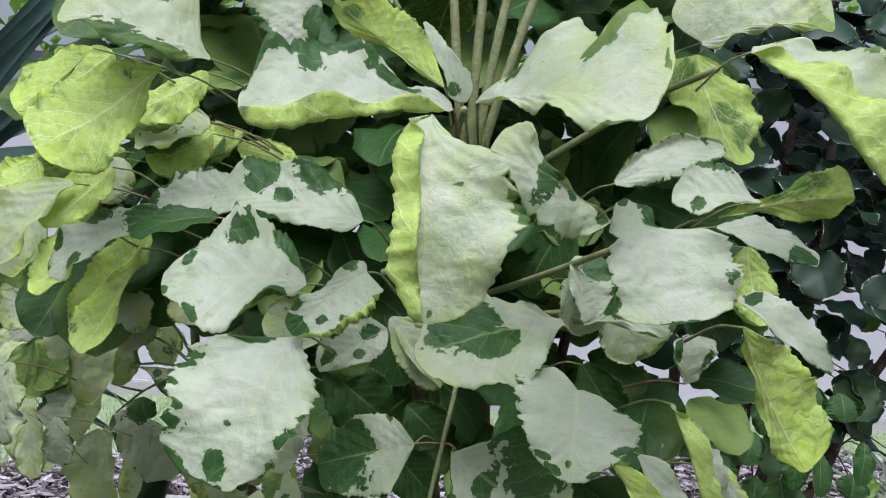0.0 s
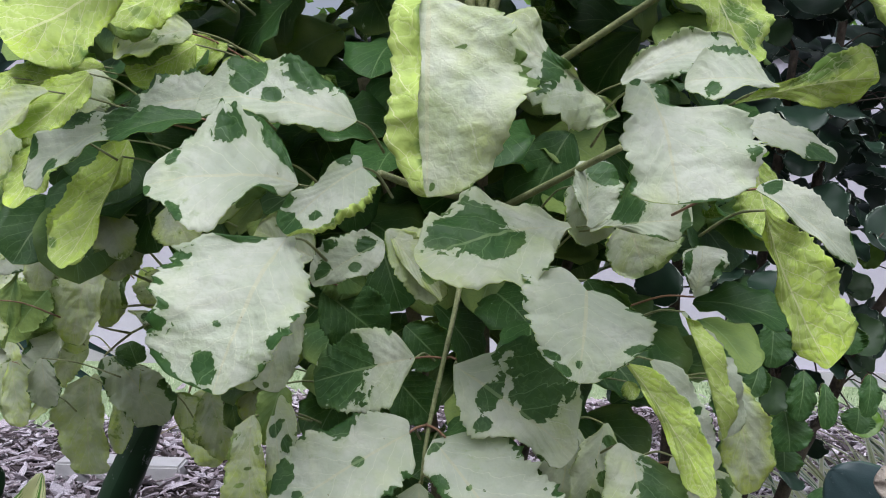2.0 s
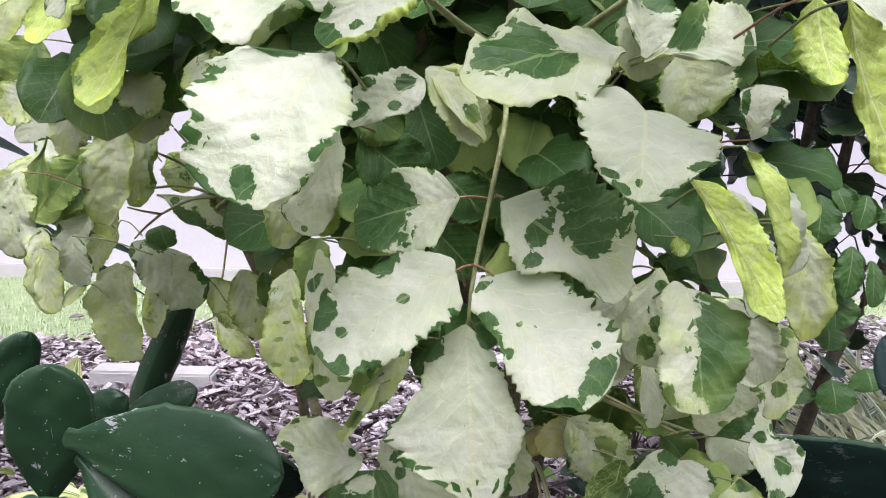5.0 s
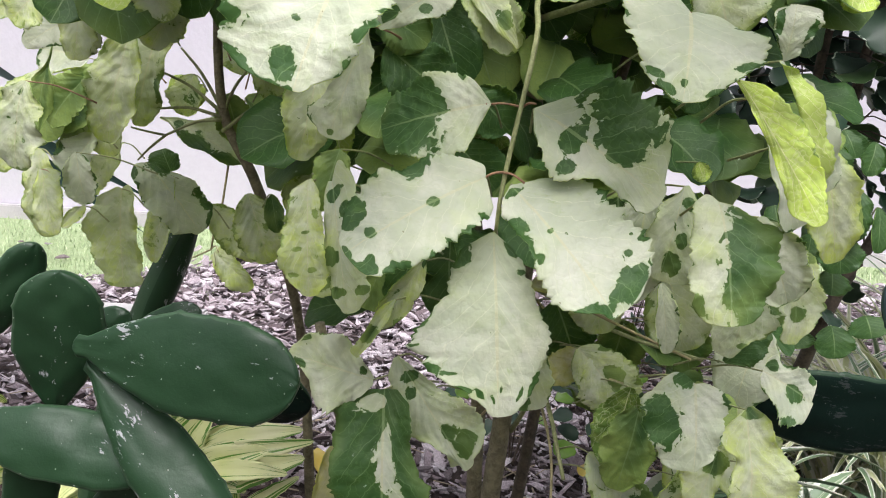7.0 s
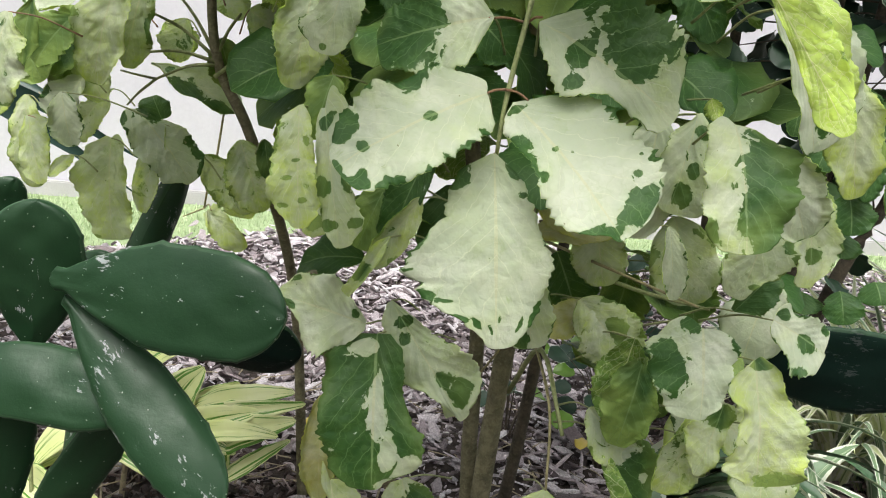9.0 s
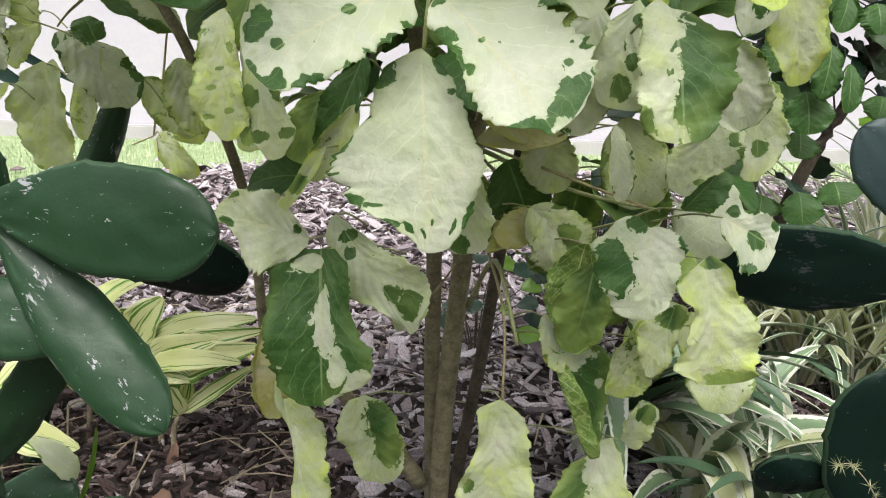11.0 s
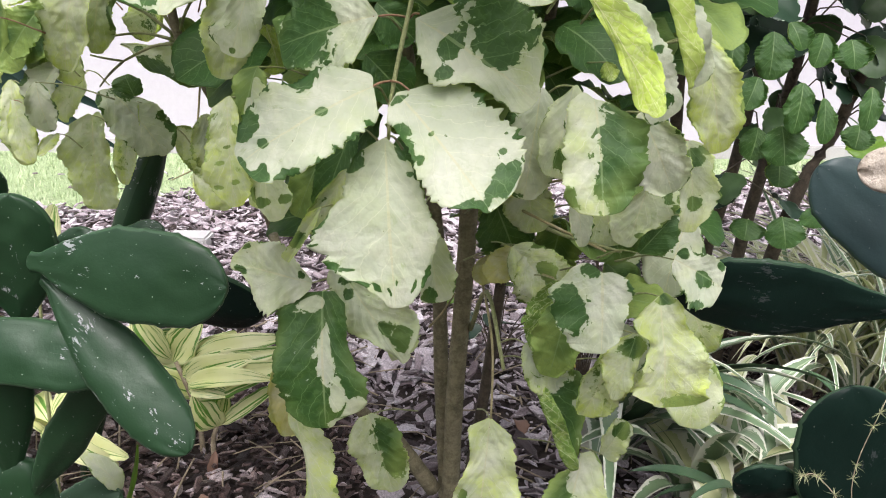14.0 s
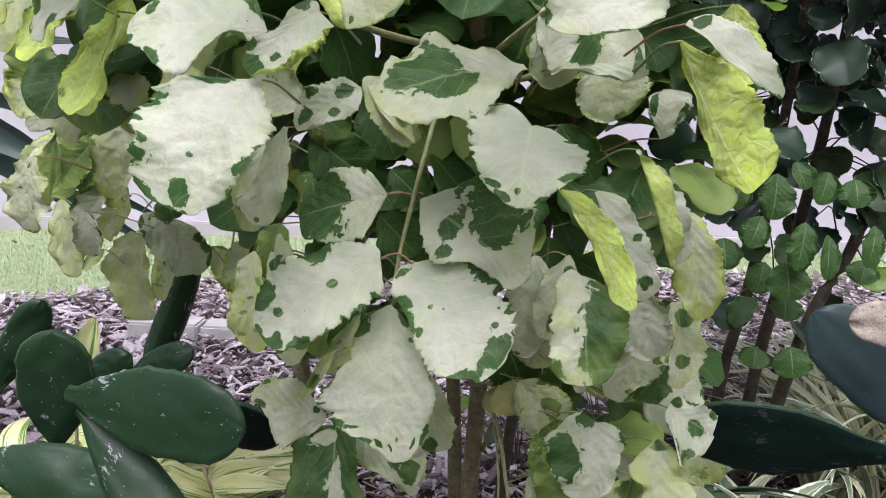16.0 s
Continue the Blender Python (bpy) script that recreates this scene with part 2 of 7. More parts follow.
def bark(name, ca, cb, scale=60, rings=0.0, rough=0.75):
    m, n, l, b = material(name)
    vec, rnd = seeded(n, l)
    k, f = noise_node(n, l, vec, scale, 6, 0.7), noise_node(n, l, vec, scale * 5, 4)
    c = ramp(n, l, calc(n, l, "ADD", calc(n, l, "MULTIPLY", k, 0.7), calc(n, l, "MULTIPLY", f, 0.3)), [(0.36, ca), (0.62, cb)])
    if rings:
        s = attr(n, "along")
        r = calc(n, l, "PINGPONG", calc(n, l, "ADD", calc(n, l, "MULTIPLY", s, rings), calc(n, l, "MULTIPLY", k, 0.8)), 0.5)
        c = mixed(n, l, calc(n, l, "MULTIPLY", calc(n, l, "LESS_THAN", r, 0.035), 0.4), c, ca)
    l.new(c, b.inputs["Base Color"])
    b.inputs["Roughness"].default_value = rough
    bumped(n, l, b, calc(n, l, "ADD", k, f), 0.6, 0.003)
    return m


TRUNK = bark("grey_brown_bark", (0.12, 0.105, 0.06), (0.31, 0.275, 0.17), 48, rings=14)
DARK_TRUNK = bark("dark_bark", (0.035, 0.028, 0.02), (0.13, 0.10, 0.07), 45, rings=14)
PETIOLE = bark("green_leaf_stalk", (0.19, 0.22, 0.085), (0.38, 0.40, 0.19), 70, rough=0.5)
RED_STALK = bark("reddish_leaf_joint", (0.22, 0.10, 0.06), (0.40, 0.24, 0.14), 70, rough=0.5)
TAN_STALK = bark("tan_leaf_stalk", (0.22, 0.19, 0.09), (0.42, 0.36, 0.19), 70, rough=0.5)
DRY_STALK = bark("dry_twig", (0.20, 0.16, 0.10), (0.46, 0.38, 0.27), 80)


def mulch_material(name, stops, dirt):
    m, n, l, b = material(name)
    tc, g = n.new("ShaderNodeTexCoord"), n.new("ShaderNodeNewGeometry")
    k = noise_node(n, l, tc.outputs["Object"], 230, 6, 0.75)
    rnd = g.outputs["Random Per Island"]
    c = ramp(n, l, rnd, stops)
    c = mixed(n, l, ramp(n, l, k, [(0.40, (0, 0, 0)), (0.66, (dirt, dirt, dirt))]), c, (0.045, 0.030, 0.028))
    l.new(c, b.inputs["Base Color"])
    b.inputs["Roughness"].default_value = 0.38
    bumped(n, l, b, k, 1.0, 0.006)
    return m


def ground_material():
    m, n, l, b = material("soil_and_turf")
    tc = n.new("ShaderNodeTexCoord")
    vec = tc.outputs["Object"]
    sp = n.new("ShaderNodeSeparateXYZ")
    l.new(vec, sp.inputs[0])
    k, f, w = noise_node(n, l, vec, 9, 5), noise_node(n, l, vec, 120, 5, 0.7), noise_node(n, l, vec, 3.5, 4)
    soil = ramp(n, l, f, [(0.3, (0.020, 0.014, 0.011)), (0.7, (0.075, 0.052, 0.043))])
    turf = ramp(n, l, calc(n, l, "ADD", calc(n, l, "MULTIPLY", k, 0.5), calc(n, l, "MULTIPLY", f, 0.5)), [(0.3, (0.21, 0.29, 0.13)), (0.7, (0.45, 0.55, 0.31))])
    slant = calc(n, l, "MINIMUM", calc(n, l, "MAXIMUM", calc(n, l, "MULTIPLY_ADD", sp.outputs["X"], 0.8, 1.4), 0.0), 0.85)
    edge = calc(n, l, "ADD", calc(n, l, "SUBTRACT", sp.outputs["Y"], slant), calc(n, l, "MULTIPLY", calc(n, l, "SUBTRACT", w, 0.5), 0.5))
    c = mixed(n, l, ramp(n, l, calc(n, l, "MULTIPLY", edge, 0.1), [(0.362, (0, 0, 0)), (0.372, (1, 1, 1))]), soil, turf)
    l.new(c, b.inputs["Base Color"])
    b.inputs["Roughness"].default_value = 0.9
    bumped(n, l, b, calc(n, l, "ADD", f, k), 0.8, 0.02)
    return m


def stony(name, ca, cb, scale, rough=0.8, depth=0.004):
    m, n, l, b = material(name)
    tc = n.new("ShaderNodeTexCoord")
    k, f = noise_node(n, l, tc.outputs["Object"], scale, 5), noise_node(n, l, tc.outputs["Object"], scale * 30, 4)
    l.new(ramp(n, l, calc(n, l, "ADD", calc(n, l, "MULTIPLY", k, 0.6), calc(n, l, "MULTIPLY", f, 0.4)), [(0.3, ca), (0.7, cb)]), b.inputs["Base Color"])
    b.inputs["Roughness"].default_value = rough
    bumped(n, l, b, f, 0.5, depth)
    return m


WALL = stony("painted_render", (0.50, 0.475, 0.53), (0.57, 0.545, 0.60), 1.3)
COPING = stony("dark_coping", (0.045, 0.05, 0.055), (0.09, 0.095, 0.10), 4)
PLINTH = stony("wall_footing", (0.38, 0.36, 0.37), (0.52, 0.50, 0.51), 6)
CONCRETE = stony("pale_concrete", (0.36, 0.35, 0.34), (0.52, 0.51, 0.50), 12)


def cactus_material(name, ca, cb, scars, gloss=0.32):
    m, n, l, b = material(name)
    vec, rnd = seeded(n, l)
    k, f = noise_node(n, l, vec, 12, 4), noise_node(n, l, vec, 60, 5, 0.75)
    c = mixed(n, l, k, ca, cb)
    v = attr(n, "across")
    c = mixed(n, l, calc(n, l, "MULTIPLY", calc(n, l, "GREATER_THAN", v, 0.93), 0.35), c, (0.07, 0.13, 0.07))
    streaks = n.new("ShaderNodeVectorMath")
    streaks.operation = "MULTIPLY"
    streaks.inputs[1].default_value = (2.6, 0.8, 1.0)
    l.new(vec, streaks.inputs[0])
    cut, chip = noise_node(n, l, vec, 18, 2, 0.5), noise_node(n, l, streaks.outputs[0], 68, 5, 0.75)
    scar = calc(n, l, "GREATER_THAN", calc(n, l, "MULTIPLY", chip, calc(n, l, "MULTIPLY_ADD", cut, 1.5, 0.22)), 0.70)
    c = mixed(n, l, calc(n, l, "MULTIPLY", scar, scars), c, (0.34, 0.35, 0.36))
    l.new(c, b.inputs["Base Color"])
    b.inputs["Roughness"].default_value = 0.42
    b.inputs["Specular IOR Level"].default_value = gloss
    grain = noise_node(n, l, vec, 350, 3)
    rgh = calc(n, l, "MULTIPLY_ADD", f, 0.4, 0.2)
    l.new(rgh, b.inputs["Roughness"])
    bumped(n, l, b, calc(n, l, "ADD", calc(n, l, "ADD", k, calc(n, l, "MULTIPLY", f, 0.5)), calc(n, l, "MULTIPLY", grain, 0.04)), 0.3, 0.004)
    return m


CACTUS = cactus_material("cactus_skin", (0.009, 0.033, 0.013), (0.020, 0.054, 0.022), 0.85)
# Skin darkened to blue-black: the shade on these pads is put into its colour
SHADED_CACTUS = cactus_material("shaded_cactus_skin", (0.004, 0.012, 0.009), (0.008, 0.020, 0.015), 0.1, 0.10)
SLATE_CACTUS = cactus_material("slate_blue_cactus_skin", (0.020, 0.040, 0.042), (0.036, 0.062, 0.062), 0.15, 0.25)
DULL_AREOLE = stony("dull_areole", (0.03, 0.04, 0.03), (0.10, 0.11, 0.09), 200)
AREOLE = stony("pale_areole", (0.10, 0.14, 0.10), (0.34, 0.36, 0.31), 200)

# ---- building helpers ----


def part(name, data, mats, parent, label=""):
    """Links a mesh (or a finished bmesh) as one part of a thing."""
    if isinstance(data, bmesh.types.BMesh):
        me = bpy.data.meshes.new(name)
        data.to_mesh(me)
        data.free()
        data = me
    if not data.materials:
        for mt in mats if isinstance(mats, (list, tuple)) else [mats]:
            data.materials.append(mt)
    ob = new(name, data)
    ob.parent = parent
    return tagged(ob, label)


def thing(name, label, category, at=(0, 0, 0), group="", kind=""):
    e = new(name)
    e.location = at
    e.empty_display_size = 0.05
    tagged(e, label, category, group, kind)
    return e


def settle(ob, parent):
    """Keeps a part whose mesh is in world metres where it is."""
    ob.matrix_parent_inverse = Matrix.Translation(-Vector(parent.location))
    return ob


def mesh_of(name, verts, faces, attrs=(), smooth=True, slots=None):
    me = bpy.data.meshes.new(name)
    me.from_pydata(verts, [], faces)
    for key, vals in attrs:
        me.attributes.new(key, "FLOAT", "POINT").data.foreach_set("value", vals)
    if smooth:
        me.polygons.foreach_set("use_smooth", [True] * len(faces))
    if slots:
        me.polygons.foreach_set("material_index", slots)
    me.update()
    return me


def spline(points, steps):
    """A smooth line through the points."""
    p = [Vector(q) for q in points]
    p = [2 * p[0] - p[1]] + p + [2 * p[-1] - p[-2]]
    out = []
    for i in range(1, len(p) - 2):
        for k in range(steps):
            t = k / steps
            a, b, c, d = p[i - 1:i + 3]
            out.append(0.5 * (2 * b + (c - a) * t + (2 * a - 5 * b + 4 * c - d) * t * t + (3 * b - a - 3 * c + d) * t ** 3))
    return out + [p[-2]]


def tube_mesh(name, points, r0, r1, sides=8, steps=5, lumps=0.0, knots=0.0):
    line = spline(points, steps)
    verts, faces, along = [], [], []
    total = len(line) - 1
    up = Vector((0.3, 0.1, 1))
    for i, c in enumerate(line):
        d = (line[min(i + 1, total)] - line[max(i - 1, 0)]).normalized()
        sx = d.cross(up if abs(d.z) < 0.9 else Vector((1, 0.2, 0))).normalized()
        sy = d.cross(sx)
        r = r0 + (r1 - r0) * i / total
        for k in range(sides):
            a = 2 * math.pi * k / sides
            rr = r * (1 + lumps * noise.noise((c + sx * a) * 25)) * (1 + knots * max(0, math.sin(i * 2.1)) ** 6)
            verts.append(c + (sx * math.cos(a) + sy * math.sin(a)) * rr)
            along.append(i / total)
    for i in range(total):
        for k in range(sides):
            a, b = i * sides + k, i * sides + (k + 1) % sides
            faces.append((a, b, b + sides, a + sides))
    faces += [tuple(range(sides))[::-1], tuple(range(total * sides, total * sides + sides))]
    return mesh_of(name, verts, faces, [("along", along)])


def stem(name, points, r0, r1, mat, parent, label="", **k):
    return settle(part(name, tube_mesh(name, points, r0, r1, **k), mat, parent, label), parent)


# deep, dull and dullgreen leaves have their shade put into the colour
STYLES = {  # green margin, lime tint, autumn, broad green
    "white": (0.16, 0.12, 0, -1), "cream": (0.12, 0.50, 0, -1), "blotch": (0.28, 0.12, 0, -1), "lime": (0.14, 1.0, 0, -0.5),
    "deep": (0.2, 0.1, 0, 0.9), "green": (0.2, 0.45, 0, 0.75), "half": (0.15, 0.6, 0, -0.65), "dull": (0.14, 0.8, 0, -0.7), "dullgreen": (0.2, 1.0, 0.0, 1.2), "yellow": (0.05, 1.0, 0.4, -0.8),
}
LABELS = {
    "white": "cream-white leaf with jagged dark green margin flecks", "cream": "cream leaf flushed yellow with few green flecks",
    "blotch": "cream-white leaf with large dark green blotches", "lime": "lime yellow-green leaf with pale veins",
    "green": "dark green leaf with a cream streak", "half": "leaf half green and half cream", "dull": "pale grey-green shaded leaf",
    "deep": "dark green shaded leaf", "dullgreen": "mottled olive green shaded leaf", "yellow": "yellowing old leaf",
}


STATIONS = (0.0, 0.1, 0.25, 0.4, 0.55, 0.7, 0.85, 0.95, 1.0)


def half_width(prof, s):
    """The half-width of one side of a blade at s, by a smooth line through its stations."""
    p = (*prof, 0.0)
    for i in range(8):
        if s <= STATIONS[i + 1]:
            a, b = STATIONS[i], STATIONS[i + 1]
            t = (s - a) / (b - a)
            if i == 7:
                return p[7] * math.sqrt(max(0.0, 1 - t * t))
            d0 = (p[i + 1] - p[i - 1]) / (b - STATIONS[i - 1]) if i else (p[1] - p[0]) / (b - a)
            d1 = (p[i + 2] - p[i]) / (STATIONS[i + 2] - a)
            h = b - a
            return max(0.0005, (2 * t ** 3 - 3 * t * t + 1) * p[i] + (t ** 3 - 2 * t * t + t) * h * d0 + (3 * t * t - 2 * t ** 3) * p[i + 1] + (t ** 3 - t * t) * h * d1)
    return 0.0


def plain_profile(width, peak, full, rnd):
    """A rounded, slightly lopsided outline for a leaf of that width."""
    power = math.log(0.5) / math.log(peak)
    out = []
    for side in (0, 1):
        k = rnd.uniform(0.88, 1.12)
        out.append(tuple(0.5 * width * k * (0.12 + 0.88 * max(0.0, math.sin(math.pi * min(1, s ** power))) ** full) * rnd.uniform(0.94, 1.06) for s in STATIONS[:8]))
    return out


def leaf_mesh(length, width, style, seed, fold=8, bend=18, roll=(0, 0), split=0.5, peak=0.55, full=0.58, green=None, lime=None, patch=(), res=(84, 24), rough=1.0, teeth=0.8, twist=0.0, prof=None, lobes=(0, 0)):
    """A toothed, puckered leaf blade from the origin along +y, its upper side to +z: two skins and a rim."""
    rnd = random.Random(seed * 7 + 3)
    nu, nv = res
    marg, lm, autumn, broad = STYLES[style]
    marg, lm = (marg if green is None else green), (lm if lime is None else lime)
    own = prof is not None
    prof = prof or plain_profile(width, peak, full, rnd)
    width = max(prof[0]) + max(prof[1])
    teeth = max(0.75, teeth)
    rough *= min(1.0, length / 0.12, width / 0.08) ** 1.5
    # the midrib's curve, its ends on the y axis
    rows_s = [0.5 * (1 - math.cos(math.pi * i / nu)) * 0.7 + 0.3 * i / nu for i in range(nu + 1)]
    ys, zs, y, z = [0.0], [0.0], 0.0, 0.0
    for i in range(nu):
        mid, step = (rows_s[i] + rows_s[i + 1]) / 2, rows_s[i + 1] - rows_s[i]
        a = radians(bend) * (0.5 - mid) * 2
        y, z = y + math.cos(a) * step, z + math.sin(a) * step
        ys.append(y)
        zs.append(z)
    ys, zs = [q / y * length for q in ys], [q / y * length for q in zs]
    off = Vector((seed * 3.17, seed * 1.31, 0))
    pts, nrm, g_at, l_at, au, al, ac = [], [], [], [], [], [], []
    ph1, ph2, wave = rnd.uniform(0, 6), rnd.uniform(0, 6), rnd.uniform(11, 20)
    for i in range(nu + 1):
        s = rows_s[i]
        ends = min(1, 6 * s, 5 * (1 - s))
        for j in range(nv + 1):
            v = 2 * j / nv - 1
            k = 1 if v > 0 else -1
            side = 1 if k > 0 else 0
            av = abs(v)
            saw = (s * 23 + ph1 + 0.8 * noise.noise(Vector((s * 5, k * 2, seed)))) % 1.0
            tooth = 1 + teeth * ends * (0.09 * noise.noise(Vector((s * 6, k * 5, seed))) + 0.085 * (saw - 0.5) * (0.75 + noise.noise(Vector((s * 4, k, seed + 9)))) + 0.13 * noise.noise(Vector((s * 17, k * 9, seed + 5))) + 0.09 * noise.noise(Vector((s * 38, k * 4, seed + 6))) - 0.34 * max(0, noise.noise(Vector((s * 10, k * 7, seed + 2))) - 0.28))
            w = half_width(prof[side], s) * tooth * (1 - (0.38 * max(0.0, 1 - s / 0.1) ** 2 if lobes[side] else 0.0))
            # across: a gentle fold, then the rolled margin
            x = zz = 0.0
            n = 16
            for q in range(n):
                u = av * (q + 0.5) / n
                extra = radians(roll[side]) * min(1, max(0, (u - split + 0.06) / 0.14)) * min(1, s * 8)
                a = radians(fold) + extra
                x += math.cos(a) * av / n
                zz += math.sin(a) * av / n
            px = k * x * w
            pz = zz * w
            p = Vector((px, s * length, 0)) + off
            quilt = abs(math.sin((s - 0.42 * av + 0.05 * noise.noise(p * 30)) * 6.5 * math.pi)) ** 0.7
            pz += rough * (0.0036 * noise.noise(p * 26) + 0.0016 * noise.noise(p * 75) + 0.0010 * noise.noise(p * 170)) * ends
            pz += rough * 0.0075 * av ** 3 * ends * math.sin(s * wave + ph2 * k + k)
            pz += rough * 0.0018 * (quilt - 0.6) * ends * min(1, 4 * av) * (1 - av ** 4)
            nrm.append(Vector((-k * math.sin(a), 0, math.cos(a))) * 0.00025)
            tw = radians(twist) * (s - 0.5)
            px, pz = px * math.cos(tw) - pz * math.sin(tw), px * math.sin(tw) + pz * math.cos(tw)
            back = lobes[side] * length * math.sin(math.pi * 0.62 * av) * max(0.0, 1 - s * 2.2) ** 2
            pts.append(Vector((px, ys[i] - back + (tooth - 1) * 0.01 * (s - 0.5), zs[i] + pz)))
            edge = max(av, 1 - 6 * (1 - s) if s > 0.85 else 0)
            here = marg * (0.45 + 1.5 * max(0, 0.45 + noise.noise(Vector((s * 3.1, k * 2.2, seed * 0.9)))))
            f = (edge - 1 + here) / max(0.06, here) * 0.9 - 0.7 + 1.5 * noise.noise(Vector((s * 7, k * 3.3, seed * 1.7))) + 0.9 * noise.noise(Vector((s * 21, k * 1.3, seed * 2.7)))
            f = max(min(broad, -0.75) if own and style != "dull" and broad < 0 else broad, f - (0.5 if own else 0.1))
            for s0, v0, rs, rv, *sign in patch:
                d = 1 - math.sqrt(((s - s0) / rs) ** 2 + ((v - v0) / rv) ** 2)
                d = max(-1.0, d) * 2.5 + 0.12
                f = min(f, -d) if style == "green" or sign else max(f, d)
            g_at.append(max(-1.2, min(1.3, f)))
            l_at.append(lm * (0.55 + 0.75 * max(s ** 3, av ** 2)) + 0.9 * lm * noise.noise(Vector((s * 2.6, v * 1.3, seed + 4))))
            au.append(autumn)
            al.append(s)
            ac.append(v)
    cnt = len(pts)
    row = nv + 1
    verts = [p + q for p, q in zip(pts, nrm)] + [p - q for p, q in zip(pts, nrm)]
    faces, slots = [], []
    for i in range(nu):
        for j in range(nv):
            a = i * row + j
            faces.append((a, a + 1, a + 1 + row, a + row))
            slots.append(0)
            faces.append((cnt + a, cnt + a + row, cnt + a + 1 + row, cnt + a + 1))
            slots.append(1)
    rim = [j for j in range(nv + 1)] + [i * row + nv for i in range(1, nu + 1)] + [nu * row + j for j in range(nv - 1, -1, -1)] + [i * row for i in range(nu - 1, 0, -1)]
    for a, b in zip(rim, rim[1:] + rim[:1]):
        faces.append((a, cnt + a, cnt + b, b))
        slots.append(1)
    return mesh_of("leaf", verts, faces, [(key, vals * 2) for key, vals in (("green", g_at), ("lime", l_at), ("autumn", au), ("along", al), ("across", ac))], True, slots)


def leaf_pose(base, tip, face, under=False):
    base, tip = Vector(base), Vector(tip)
    a = (tip - base).normalized()
    nrm = Vector(face) - Vector(face).dot(a) * a
    nrm = nrm.normalized() * (-1 if under else 1)
    side = a.cross(nrm)
    return Matrix((side, a, nrm)).transposed().to_4x4(), (tip - base).length


def stalk_to(plant, base, axis, length, mat, r=0.0009):
    """A leaf stalk from a blade's foot inwards to the plant's middle."""
    b = Vector(base)
    c = Vector((axis[0], axis[1], b.z - 0.02))
    d = (c - b).normalized()
    return stem("leaf_stalk", [b, b + d * length * 0.45 + Vector((0, 0, -0.003)), b + d * length + Vector((0, 0, -0.02))], r, r * 1.5, mat, plant, sides=6, steps=4)


AXES = {}


def leaf(plant, base, tip, width, style, seed, face=(0, -1, 0.3), under=False, stalk=None, **k):
    m, length = leaf_pose(base, tip, face, under)
    rnd = random.Random(seed)
    if "prof" not in k:
        k.setdefault("twist", rnd.uniform(-26, 26))
    if "roll" not in k and rnd.random() < 0.75:
        k["roll"], k["split"] = (rnd.choice((0, 30, 60, -45)), rnd.choice((0, 40, 70, -40))), rnd.uniform(0.58, 0.72)
    ob = part("leaf", leaf_mesh(length, width, style, seed, **k), (LEAF_TOP, LEAF_UNDER), plant, LABELS[style])
    ob.matrix_parent_inverse = Matrix.Translation(-Vector(plant.location))
    ob.matrix_basis = Matrix.Translation(base) @ m
    ax = AXES[plant.name]
    reach = (Vector(base).xy - Vector(ax)).length
    stalk_to(plant, base, ax, stalk or min(reach, rnd.uniform(0.06, 0.13) if plant is shrub else rnd.uniform(0.025, 0.05)), RED_STALK if rnd.random() < 0.12 else PETIOLE)
    return ob

# ---- setting ----


def box_bm(x0, x1, y0, y1, z0, z1, bevel=0.0):
    bm = bmesh.new()
    bmesh.ops.create_cube(bm, size=1)
    for v in bm.verts:
        v.co = Vector(((x0 + x1) / 2 + v.co.x * (x1 - x0), (y0 + y1) / 2 + v.co.y * (y1 - y0), (z0 + z1) / 2 + v.co.z * (z1 - z0)))
    if bevel:
        bmesh.ops.bevel(bm, geom=bm.edges[:], offset=bevel, segments=2, affect="EDGES")
    return bm


def setting(name, bm, mat, label, category):
    return tagged(part(name, bm, mat, None), label, category, "", "structure")


def ground_sheet():
    xs = [-400, -60, -12] + [-6 + 0.12 * i for i in range(101)] + [12, 60, 400]
    ys = [-400, -60, -8, -2] + [0.0 + 0.1 * i for i in range(61)] + [8, 20, 80, 400]
    verts, faces = [], []
    for y in ys:
        for x in xs:
            z = 0.0
            if abs(x) < 6.1 and 0 <= y <= 6:
                z = 0.015 * noise.noise(Vector((x * 2.2, y * 2.2, 3)))
            verts.append((x, y, z - 0.012))
    w = len(xs)
    for j in range(len(ys) - 1):
        for i in range(w - 1):
            a = j * w + i
            faces.append((a, a + 1, a + w + 1, a + w))
    ob = part("ground", mesh_of("ground", verts, faces), ground_material(), None)
    return tagged(ob, "dark garden soil bed running into mown lawn", "ground", "", "structure")


ground_sheet()


# Parts of the bed, near left and right, with darker brown chips
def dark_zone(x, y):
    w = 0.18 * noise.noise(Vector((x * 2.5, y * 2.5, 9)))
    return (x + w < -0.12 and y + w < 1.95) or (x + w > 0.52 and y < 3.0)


def bed_edge(x):
    """How far back the mulch reaches before the lawn begins."""
    return 3.66 + min(0.85, max(0.0, 0.8 * x + 1.4))


